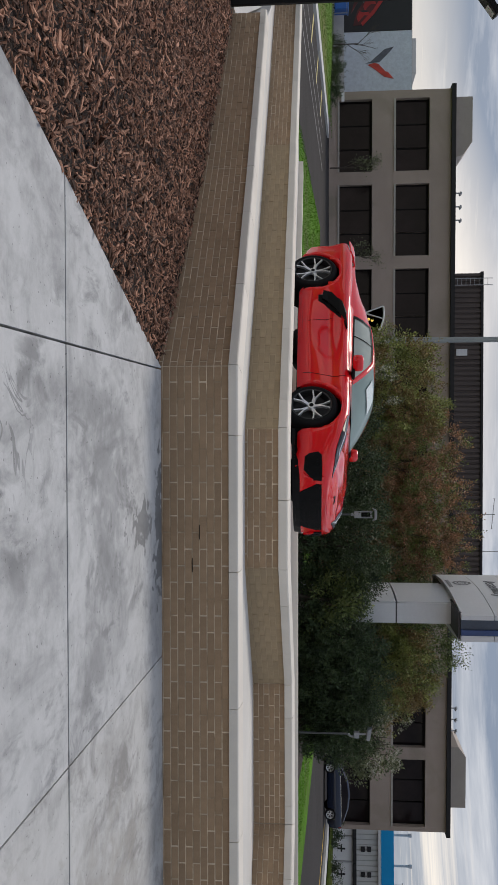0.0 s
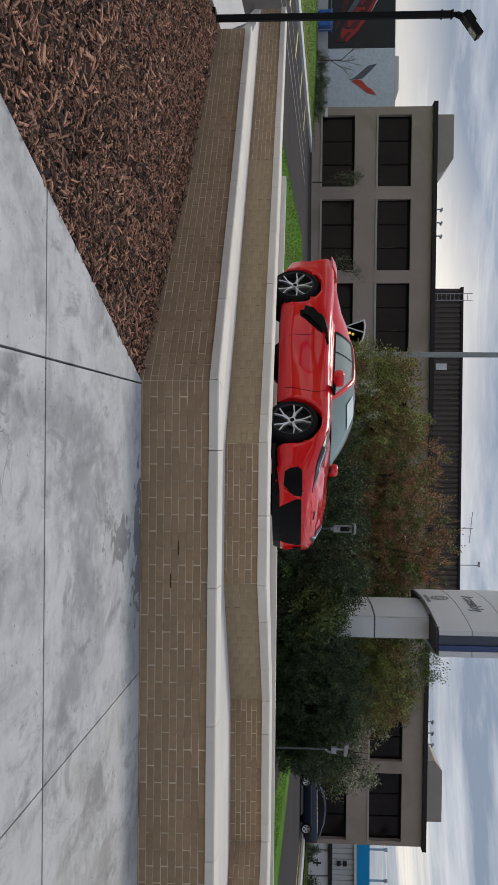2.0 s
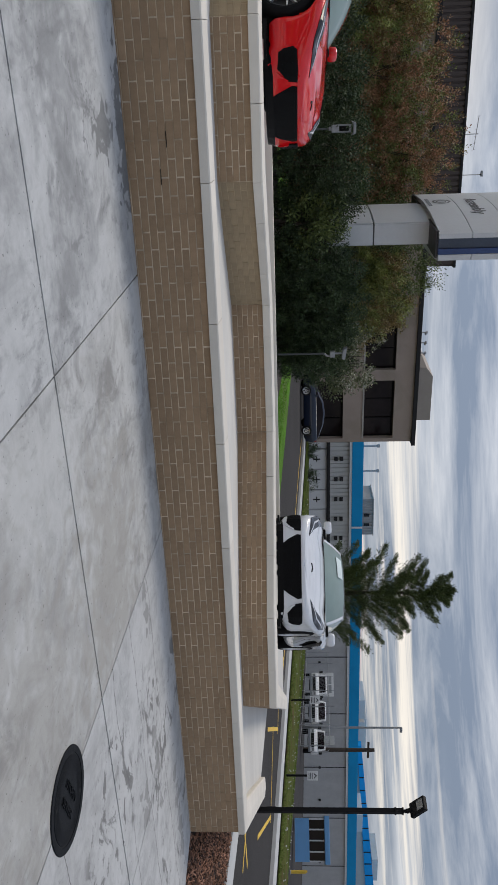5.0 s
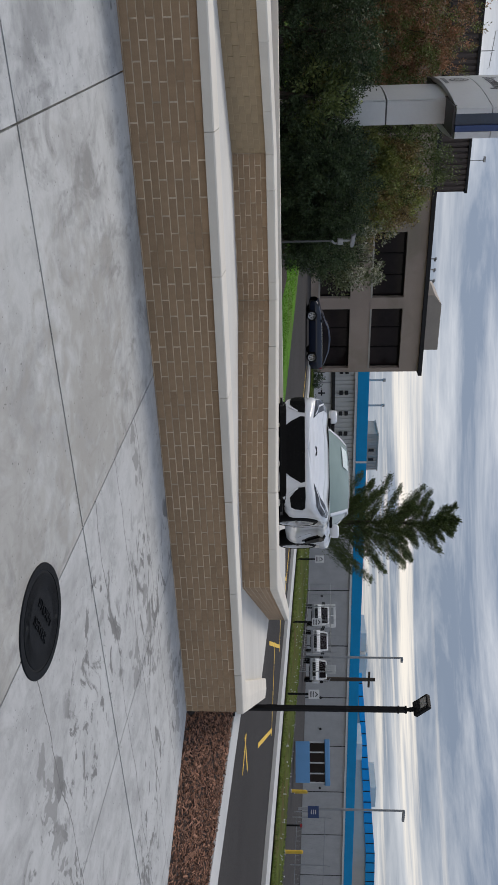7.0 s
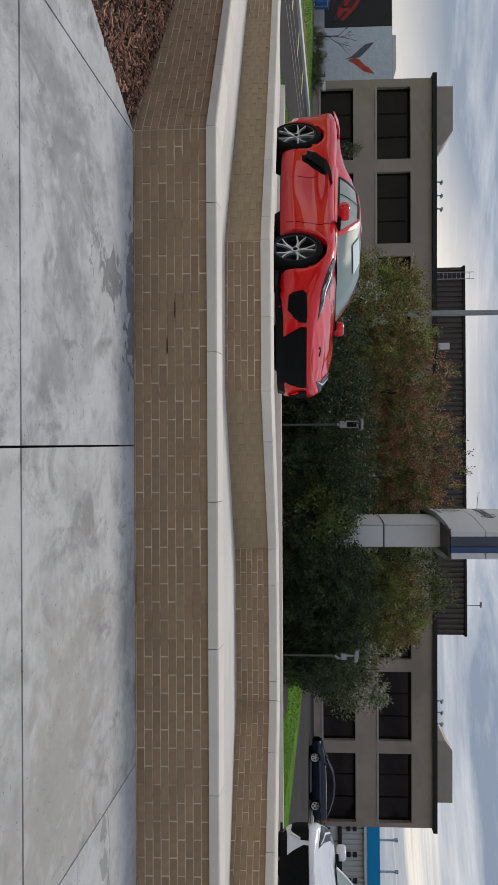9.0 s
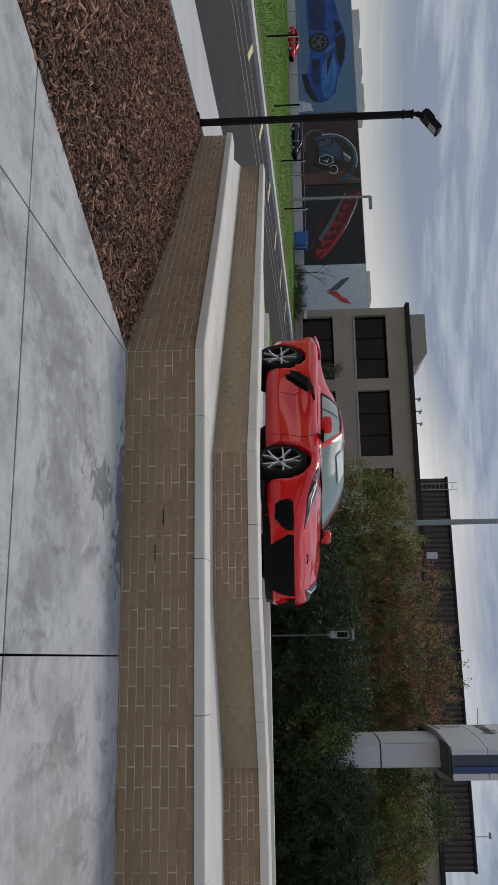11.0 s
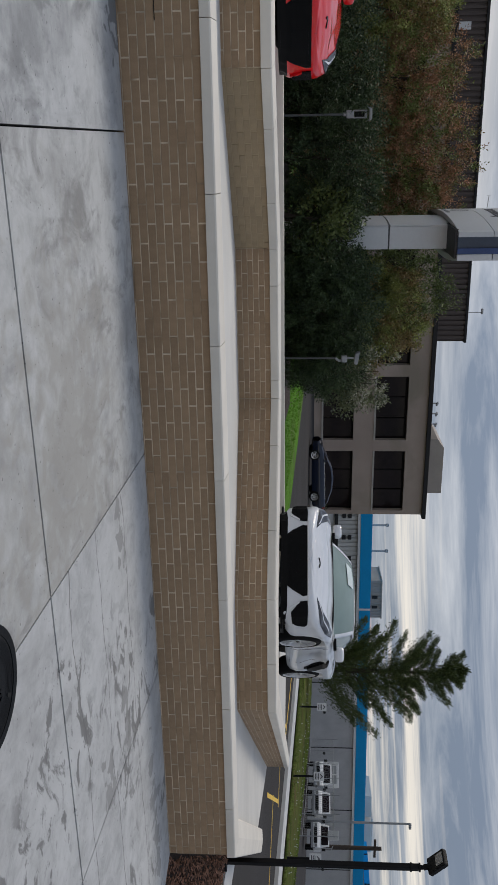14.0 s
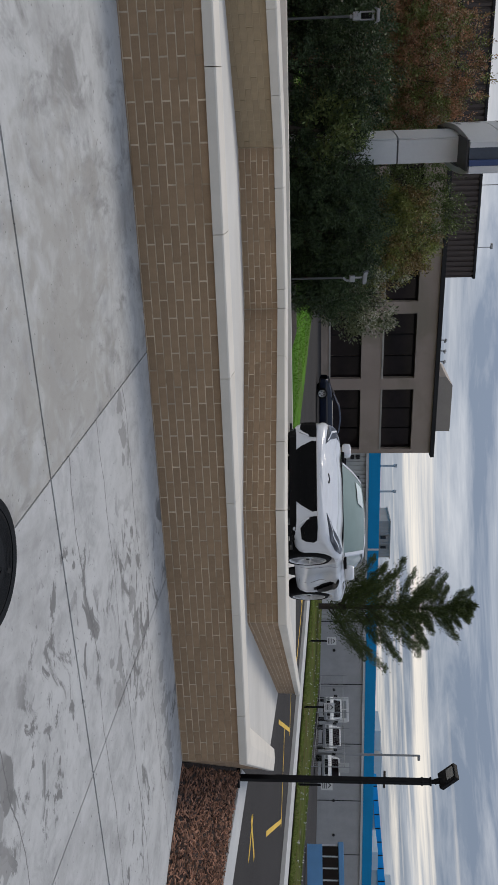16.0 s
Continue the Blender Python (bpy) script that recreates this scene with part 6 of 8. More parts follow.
M_LEAFD = leaf_material("dark_evergreen_leaves", (0.006, 0.014, 0.008), (0.088, 0.130, 0.052))
M_LEAFG = leaf_material("mid_green_leaves", (0.034, 0.056, 0.018), (0.215, 0.265, 0.085))
M_LEAFO = leaf_material("olive_leaves", (0.044, 0.066, 0.021), (0.42, 0.45, 0.13), c=(0.34, 0.24, 0.095))
M_LEAFR = leaf_material("russet_leaves", (0.064, 0.062, 0.027), (0.58, 0.30, 0.17), c=(0.25, 0.31, 0.09))
M_LEAFL = leaf_material("silvery_leaves", (0.062, 0.081, 0.037), (0.237, 0.250, 0.138))
M_SEED = leaf_material("pale_seed_heads", (0.30, 0.29, 0.22), (0.62, 0.60, 0.50))
M_NEEDLE = leaf_material("pine_needles", (0.0302, 0.0522, 0.0217), (0.1276, 0.1566, 0.0508), 0.7)
M_TWIG = material("twig_bark", (0.055, 0.042, 0.032), 0.9, dark=0.8, big=4, small=60, bump=0.4)
veg = np.random.default_rng(11)


def leaves(pts, dirs, size, name, mat, parent, narrow=0.45, bend=0.25):
    """One small folded leaf at every point, as one mesh."""
    n = len(pts)
    size = np.broadcast_to(size, (n,))
    d = dirs / (np.linalg.norm(dirs, axis=1, keepdims=True) + 1e-9)
    r = veg.normal(size=(n, 3))
    s = np.cross(d, r)
    s /= np.linalg.norm(s, axis=1, keepdims=True) + 1e-9
    u = np.cross(s, d)
    L = size[:, None]
    a = pts
    tip = pts + d * L
    mid = pts + d * L * 0.5 + u * L * bend * 0.3
    l = mid + s * L * narrow * 0.5 - u * L * bend * 0.3
    q = mid - s * L * narrow * 0.5 - u * L * bend * 0.3
    v = np.stack([a, l, tip, q], 1).reshape(-1, 3)
    f = np.arange(n * 4).reshape(n, 4)
    me = bpy.data.meshes.new(name)
    me.from_pydata(v.tolist(), [], f.tolist())
    me.materials.append(mat)
    ob = new(name, me)
    ob.parent = parent
    return ob


def shrub(x, y, z, h, rx, ry, mat, n, size, label, name="shrub", clumps=46, low=0.05, shape=0.9, lumpy=0.22, reach=1.12, spray=9, shoots=0, seeds=0):
    th = empty(name, Matrix.Translation((x, y, z)), label, "shrub" if name == "shrub" else "tree")
    b = bmesh.new()
    tips = []
    for k in range(7):
        t = veg.uniform(0, 2 * math.pi)
        r = veg.uniform(0.1, 0.55)
        p = Vector((0.08 * math.cos(t), 0.08 * math.sin(t), 0))
        q = Vector((rx * r * math.cos(t), ry * r * math.sin(t), h * veg.uniform(0.55, 0.85)))
        m = p.lerp(q, 0.5) + Vector((veg.normal() * 0.06, veg.normal() * 0.06, 0.1 * h))
        cyl(b, p, m, 0.035, 0.024, n=6)
        cyl(b, m, q, 0.024, 0.008, n=6)
        for j in range(3):
            e = q + Vector((veg.normal() * rx * 0.2, veg.normal() * ry * 0.2, abs(veg.normal()) * 0.2 * h))
            e.z = min(e.z, 0.9 * h)
            cyl(b, m.lerp(q, 0.3 + 0.3 * j), e, 0.012, 0.004, n=5)
    part("woody_base", b, M_TWIG, th)
    # clumps over an uneven rounded crown
    u = veg.uniform(-1, 1, clumps)
    ph = veg.uniform(0, 2 * math.pi, clumps)
    rad = np.sqrt(1 - u ** 2)
    cz = h * (low + (1 - low) * (0.5 + 0.5 * u))
    f = 1 + lumpy * veg.normal(size=clumps)
    cx = rx * shape * rad ** 0.6 * np.cos(ph) * f
    cy = ry * shape * rad ** 0.6 * np.sin(ph) * f
    cz = cz * (1 + 0.4 * lumpy * veg.normal(size=clumps))
    cen = np.stack([cx, cy, np.clip(cz, 0.12, None)], 1)
    n //= spray
    pick = veg.integers(0, clumps, n)
    spread = 0.13 * (rx + ry + h) / 3 + 0.10
    off = veg.normal(size=(n, 3)) * spread * veg.uniform(0.5, 1.15, clumps)[pick][:, None]
    pts = cen[pick] + off
    fill = veg.random(n) < 0.34
    w = veg.normal(size=(n, 3))
    w /= np.linalg.norm(w, axis=1, keepdims=True)
    w *= veg.random((n, 1)) ** 0.4 * 0.85
    inner = np.stack([w[:, 0] * rx, w[:, 1] * ry, h * (0.5 + 0.5 * w[:, 2])], 1)
    pts[fill] = inner[fill]
    e = np.sqrt((pts[:, 0] / rx) ** 2 + (pts[:, 1] / ry) ** 2 + ((pts[:, 2] - 0.5 * h) / (0.56 * h)) ** 2)
    lim = reach + 0.08 * np.sin(pts[:, 0] * 5 + pts[:, 2] * 4)
    far = e > lim
    k = (lim[far] / e[far] * veg.uniform(0.8, 1.0, far.sum()))[:, None]
    pts[far] = (pts[far] - [0, 0, 0.5 * h]) * k + [0, 0, 0.5 * h]
    pts[:, 2] = np.clip(pts[:, 2], 0.03, None)
    # gather the sprays into tufts, with dark gaps between them
    tuft = veg.integers(0, max(1, n // 6), n)
    pts = pts[tuft] + veg.normal(size=(n, 3)) * size * 1.0
    pts[:, 2] = np.clip(pts[:, 2], 0.03, None)
    # leafy sprays: short twigs that lean outwards, with leaves set round them
    axis = pts - np.array([0, 0, h * 0.35])
    axis /= np.linalg.norm(axis, axis=1, keepdims=True) + 1e-9
    axis += veg.normal(size=(n, 3)) * 0.45
    axis[:, 2] += 0.35
    axis /= np.linalg.norm(axis, axis=1, keepdims=True)
    long = size * spray * 0.42 * veg.uniform(0.6, 1.3, n)
    if shoots:
        top = np.argsort(-pts[:, 2] - 0.35 * np.abs(pts[:, 0]) - 0.5 * veg.random(n))[:shoots]
        pts[top] = pts[top] * 0.97
        axis[top] = np.array([0, 0, 1.0]) + veg.normal(size=(shoots, 3)) * 0.30
        long[top] = veg.uniform(0.30, 0.48, shoots)
    f = np.linspace(0.1, 1.0, spray)
    turn = veg.uniform(0, 2 * math.pi, n)[:, None] + 2.4 * np.arange(spray)[None]
    p1 = np.cross(axis, veg.normal(size=(n, 3)))
    p1 /= np.linalg.norm(p1, axis=1, keepdims=True) + 1e-9
    p2 = np.cross(axis, p1)
    round_ = p1[:, None] * np.cos(turn)[..., None] + p2[:, None] * np.sin(turn)[..., None]
    at = pts[:, None] + axis[:, None] * (long[:, None] * f[None])[..., None] - axis[:, None] * (0.5 * long)[:, None, None] + round_ * size * 0.15
    d = axis[:, None] * (0.35 + 0.9 * f[None] ** 3)[..., None] + round_ * 0.9
    at, d = at.reshape(-1, 3), d.reshape(-1, 3)
    at[:, 2] = np.clip(at[:, 2], 0.03, None)
    leaves(at, d, size * veg.uniform(0.7, 1.3, len(at)), "crown", mat, th)
    if seeds:
        # pale fluffy heads on the outermost sprays
        far = np.argsort(-(pts[:, 2] - 0.8 * pts[:, 1]) - 0.4 * veg.random(n))[:seeds]
        c = pts[far] + axis[far] * 0.08
        q = (c[:, None] + veg.normal(size=(seeds, 14, 3)) * 0.028).reshape(-1, 3)
        tagged(leaves(q, veg.normal(size=q.shape), 0.045, "seed_fluff", M_SEED, th), kind="stuff")
    return th


BED = 1.0
HED = "dense dark evergreen shrub beside the display pads"
for x, y, h, rx, ry in ((0.6, 16.9, 1.72, 1.3, 1.0), (2.3, 16.6, 1.80, 1.35, 1.05), (4.0, 16.6, 1.66, 1.3, 1.0), (5.2, 16.9, 1.72, 1.2, 1.0), (6.25, 17.1, 1.45, 0.78, 0.85)):
    shrub(x, y, BED, h, rx, ry, M_LEAFD, 34000, 0.054, HED, clumps=38, lumpy=0.15, spray=11)
shrub(3.35, 16.12, BED + 0.02, 1.45, 0.55, 0.42, M_LEAFG, 2200, 0.085, "small yellow-green shrub in front of the dark hedge", clumps=12)
for x, y, h, rx, ry, mat, lab in ((-0.9, 19.3, 3.5, 1.45, 1.1, M_LEAFO, "tall loose green shrub with thin top shoots"), (0.7, 19.9, 3.95, 1.6, 1.1, M_LEAFR, "tall shrub with russet autumn leaves"),
                                  (2.2, 20.6, 4.2, 1.6, 1.1, M_LEAFR, "tall shrub with russet autumn leaves"), (3.2, 21.3, 4.25, 1.2, 1.0, M_LEAFR, "tall shrub with russet autumn leaves"), (5.0, 20.3, 4.0, 1.6, 1.1, M_LEAFG, "tall loose green shrub with thin top shoots"),
                                  (5.9, 19.6, 3.3, 1.25, 1.1, M_LEAFO, "tall loose green shrub with thin top shoots")):
    shrub(x, y, BED - 0.1, h, rx, ry, mat, 52000, 0.062, lab, clumps=64, lumpy=0.13, reach=1.06, spray=10, shoots=0 if mat is M_LEAFR else 7)
shrub(6.95, 18.0, BED, 2.3, 0.75, 0.75, M_LEAFL, 6500, 0.08, "loose shrub with silvery seed heads", clumps=30, low=0.25, seeds=60)
shrub(-0.9, 17.6, BED, 1.9, 0.8, 0.8, M_LEAFL, 2600, 0.085, "loose shrub with silvery seed heads", clumps=30, low=0.25, seeds=40)
for x, y in ((-21.9, 54.2), (-23.3, 55.6), (-25.0, 57.6), (-27.2, 60.0), (24.5, 55.4), (26.5, 55.6), (28.6, 55.9), (31.5, 57.5)):
    shrub(x, y, ground_z(y, x), 0.66, 0.72, 0.7, M_LEAFD, 900, 0.12, "small clipped round shrub along the building", clumps=14)


def conifer(x, y, z, h, label):
    th = empty("pine_tree", Matrix.Translation((x, y, z)), label, "tree")
    b = bmesh.new()
    cyl(b, (0, 0, -0.2), (0.1, 0, h * 0.5), 0.22, 0.13, n=8)
    cyl(b, (0.1, 0, h * 0.5), (0.15, 0.05, h * 0.97), 0.13, 0.02, n=8)
    part("trunk", b, M_TWIG, th)
    limbs = bmesh.new()
    P, D = [], []
    k = 0
    z0 = 0.06 * h
    while z0 < h * 0.93:
        f = (z0 / h)
        reach = (0.40 * h * (1 - f) ** 0.75 + 0.2) * veg.uniform(0.62, 1.12)
        t = k * 2.4 + veg.normal() * 0.25
        rise = reach * veg.uniform(0.35, 0.85)
        p = Vector((0.12 * f, 0, z0))
        q = p + Vector((reach * math.cos(t), reach * math.sin(t), rise))
        mid = p.lerp(q, 0.5) - Vector((0, 0, 0.06 * reach))
        cyl(limbs, p, mid, 0.045 * (1 - f) + 0.012, 0.02, n=5)
        cyl(limbs, mid, q, 0.02, 0.005, n=5)
        # feathery sprays along the limb, turned up at the end
        for s in np.linspace(0.15, 1.0, 16):
            c = (p.lerp(mid, s * 2) if s < 0.5 else mid.lerp(q, s * 2 - 1))
            wide = 0.11 + 0.10 * reach * (1.1 - s)
            m = int(42 * (0.6 + 0.4 * reach))
            o = veg.normal(size=(m, 3)) * np.array([wide, wide, wide * 0.55])
            P.append(np.array(c) + o)
            up = np.array([math.cos(t) * 0.7, math.sin(t) * 0.7, 0.9])
            D.append(up + veg.normal(size=(m, 3)) * 0.45)
        z0 += h * 0.0150 * veg.uniform(0.8, 1.25)
        k += 1
    part("limb_frame", limbs, M_TWIG, th)
    P, D = np.concatenate(P), np.concatenate(D)
    leaves(P, D, 0.20 * veg.uniform(0.6, 1.3, len(P)), "crown", M_NEEDLE, th, narrow=0.22)
    return th


conifer(35.6, 47.9, ground_z(47.9, 35.6), 11.1, "tall dark pine with upswept feathery branches")


def bare_tree(x, y, z, h, label, leafy=0):
    th = empty("young_tree", Matrix.Translation((x, y, z)), label, "tree")
    b = bmesh.new()
    tips = []

    def grow(p, d, length, r, depth):
        q = p + d * length
        cyl(b, p, q, r, r * 0.65, n=5)
        tips.append(q)
        if depth:
            for i in range(3):
                e = (d + Vector((veg.normal() * 0.42, veg.normal() * 0.42, 0.18))).normalized()
                grow(p.lerp(q, 0.55 + 0.22 * i), e, length * veg.uniform(0.5, 0.75), r * 0.55, depth - 1)
    grow(Vector((0, 0, 0)), Vector((0, 0, 1)), h * 0.42, 0.05, 4)
    part("branch_frame", b, M_TWIG, th)
    if leafy:
        idx = veg.integers(0, len(tips), leafy)
        pts = np.array([tips[i][:] for i in idx]) + veg.normal(size=(leafy, 3)) * 0.18
        leaves(pts, veg.normal(size=(leafy, 3)), 0.14, "crown", M_LEAFL, th)
    return th


bare_tree(-27.2, 59.6, ground_z(59.6), 4.3, "bare young street tree with pale fine twigs")
bare_tree(-16.6, 53.6, ground_z(53.6), 3.6, "young tree with a few pale leaves", leafy=500)
bare_tree(-11.2, 53.8, ground_z(53.8), 3.4, "young tree with a few pale leaves", leafy=400)


shrub(1.45, 16.75, BED - 0.05, 1.05, 0.85, 0.75, M_LEAFD, 9000, 0.054, HED, clumps=16, lumpy=0.15, spray=11)

# ------------------------------------------------------------------ lamps, signs, poles
M_POST = material("grey_green_post", (0.085, 0.09, 0.088), 0.6, dark=0.9, big=3, small=40, bump=0.03)
M_LENSW = material("lamp_lens", (0.26, 0.26, 0.25), 0.3, dark=0.95, bump=0.0)
M_ALU = material("grey_aluminium", (0.30, 0.31, 0.32), 0.5, 0.4, dark=0.93, big=2, small=60, bump=0.03)
M_SIGNP = material("pale_sign_panel", (0.60, 0.61, 0.615), 0.45, dark=0.96, big=0.8, small=20, bump=0.02, fine=0.03)
M_SIGNB = material("blue_sign_edge", (0.03, 0.06, 0.17), 0.4, dark=0.9, big=1, small=20, bump=0.0)
M_SIGND = material("dark_sign_core", (0.045, 0.060, 0.090), 0.35, dark=0.85, big=1, small=20, bump=0.0)
M_INK = material("sign_ink", (0.06, 0.06, 0.065), 0.6, dark=0.95, bump=0.0)
M_TXT = material("grey_sign_letters", (0.17, 0.17, 0.175), 0.6, dark=0.95, bump=0.0)
M_PLATE = material("white_sign_plate", (0.62, 0.62, 0.62), 0.5, dark=0.96, bump=0.0)


def area_light(x, y, z0, z1, aim):
    """Slim square post with a tilted flat floodlight head."""
    th = empty("street_lamp", pose(x, y, z0, 0, 0, aim), "slim black lamp post with a tilted square floodlight head", "lamp", group="lot lamps")
    h = z1 - z0
    b = bmesh.new()
    box(b, -0.043, 0.043, -0.043, 0.043, 0.0, h, 0.008)
    post = part("post", b, M_BLACK, th)
    b = bmesh.new()
    box(b, -0.12, 0.12, -0.12, 0.12, -0.06, 0.03, 0.01)
    part("base_plate", b, M_BLACK, th)
    b = bmesh.new()
    box(b, -0.036, 0.036, -0.052, -0.040, 0.62, 0.80, 0.004)
    part("access_cover", b, M_BLACK, post)
    b = bmesh.new()
    cyl(b, (0, 0, h), (0, 0, h + 0.10), 0.035, n=12)
    cyl(b, (0, 0, h + 0.06), (0.04, 0, h + 0.17), 0.045, n=12)
    part("knuckle", b, M_BLACK, th)
    for zz in (h - 0.16, h - 0.02):
        b = bmesh.new()
        box(b, -0.052, 0.052, -0.052, 0.052, zz, zz + 0.03, 0.006)
        part("collar", b, M_BLACK, post)
    m = pose(0.06, 0, h + 0.20, 0, -38, 0)
    b = bmesh.new()
    box(b, -0.08, 0.30, -0.14, 0.14, -0.045, 0.045, 0.02, m)
    head = part("lamp_head", b, M_BLACK, th)
    b = bmesh.new()
    box(b, 0.12, 0.27, -0.09, 0.09, -0.052, -0.044, 0.0, m)
    part("lens", b, M_LENSW, head)
    for k in range(4):
        b = bmesh.new()
        box(b, -0.06, 0.10, -0.10 + 0.06 * k, -0.085 + 0.06 * k, 0.045, 0.075, 0.0, m)
        part("cooling_fin", b, M_BLACK, head)
    return th


area_light(-5.98, 11.09, 0.20, 3.50, 10)
area_light(13.22, 10.58, 0.17, 3.34, 190)


def bollard(x, y, z, h, label, yoked):
    """A thin pole with a junction box and a flat hooded head; the head sits in a yoke or on an elbow."""
    th = empty("path_light", Matrix.Translation((x, y, z)), label, "lamp", group="path lights")
    b = bmesh.new()
    cyl(b, (0, 0, 0), (0, 0, h * 0.70), 0.020, n=10)
    part("post", b, M_POST, th)
    if yoked:
        b = bmesh.new()
        box(b, -0.065, 0.065, -0.05, 0.05, h * 0.71, h * 0.79, 0.010)
        cyl(b, (0, 0, h * 0.68), (0, 0, h * 0.72), 0.034, n=12)
        part("junction_box", b, M_ALU, th)
        b = bmesh.new()
        for sd in (-1, 1):
            box(b, sd * 0.058 - 0.011, sd * 0.058 + 0.011, -0.03, 0.03, h * 0.785, h * 0.93, 0.005)
        box(b, -0.069, 0.069, -0.03, 0.03, h * 0.905, h * 0.925, 0.004)
        part("yoke", b, M_ALU, th)
        b = bmesh.new()
        box(b, -0.042, 0.042, -0.028, 0.028, h * 0.80, h * 0.90, 0.008)
        part("lens", b, M_BLACKP, th, "dark glass lens")
        arch = [(-0.125, 0.035), (-0.085, -0.012), (0.085, -0.012), (0.125, 0.035), (0.090, -0.060), (-0.090, -0.060)]
        arch = [(u, h * 0.945 - w) for u, w in arch]
    else:
        b = bmesh.new()
        cyl(b, (0, 0, h * 0.70), (0.05, 0, h * 0.735), 0.022, n=10)
        cyl(b, (0.05, 0, h * 0.735), (0.05, 0, h * 0.80), 0.022, n=10)
        part("elbow", b, M_ALU, th)
        b = bmesh.new()
        box(b, -0.045, 0.075, -0.05, 0.05, h * 0.775, h * 0.845, 0.010)
        part("junction_box", b, M_ALU, th)
        b = bmesh.new()
        cyl(b, (0.0, 0, h * 0.84), (0.0, 0, h * 0.955), 0.020, n=10)
        part("stem", b, M_ALU, th)
        arch = [(-0.135, 0.075), (-0.10, -0.02), (0.10, -0.045), (0.125, -0.01), (0.105, 0.03), (-0.08, 0.055)]
        arch = [(u, h * 0.965 + w) for u, w in arch]
    b = bmesh.new()
    lo = [b.verts.new((u, -0.07, w)) for u, w in arch]
    hi = [b.verts.new((u, 0.07, w)) for u, w in arch]
    b.faces.new(lo); b.faces.new(hi[::-1])
    for k in range(len(arch)):
        b.faces.new((lo[k], hi[k], hi[(k + 1) % len(arch)], lo[(k + 1) % len(arch)]))
    bmesh.ops.recalc_face_normals(b, faces=b.faces)
    bmesh.ops.bevel(b, geom=b.edges[:], offset=0.010, segments=2, affect="EDGES")
    part("hood", b, M_ALU, th)
    return th


bollard(1.66, 15.55, 1.0, 1.62, "grey path floodlight in a yoke on a thin pole", True)
bollard(6.02, 15.75, 1.0, 1.50, "grey path floodlight with a tilted hood on an elbow", False)


def tall_light(x, y, z0, z1, r, label, arm=None):
    th = empty("street_lamp", Matrix.Translation((x, y, z0)), label, "lamp", group="tall lamps")
    b = bmesh.new()
    cyl(b, (0, 0, 0), (0, 0, z1 - z0), r, r * 0.75, n=10)
    part("pole", b, M_ALU, th)
    b = bmesh.new()
    if arm is None:
        arm = 0.5
    box(b, min(0, arm), max(0, arm), -0.12, 0.12, z1 - z0 - 0.1, z1 - z0 + 0.12, 0.03)
    part("lamp_head", b, M_ALU, th)
    return th


tall_light(-4.0, 38.9, ground_z(38.9), 13.5, 0.15, "tall plain grey light pole on the lawn")
tall_light(-27.9, 50.0, ground_z(50), 7.7, 0.11, "grey light pole with a small square head", arm=0.9)
tall_light(57.5, 56.9, ground_z(57, 57), 11.0, 0.12, "slender grey light pole by the factory hall")
tall_light(66.1, 47.1, ground_z(47, 66), 10.6, 0.12, "slender grey light pole by the factory hall", arm=1.4)
b = bmesh.new()
th = empty("utility_pole", Matrix.Translation((62.5, 59.0, ground_z(59, 62))), "weathered wooden utility pole with a crossarm", "pole")
cyl(b, (0, 0, 0), (0, 0, 6.9), 0.24, 0.18, n=10)
part("pole", b, M_TWIG, th)
b = bmesh.new()
box(b, -1.0, 1.0, -0.08, 0.08, 6.2, 6.4)
part("crossarm", b, M_TWIG, th)


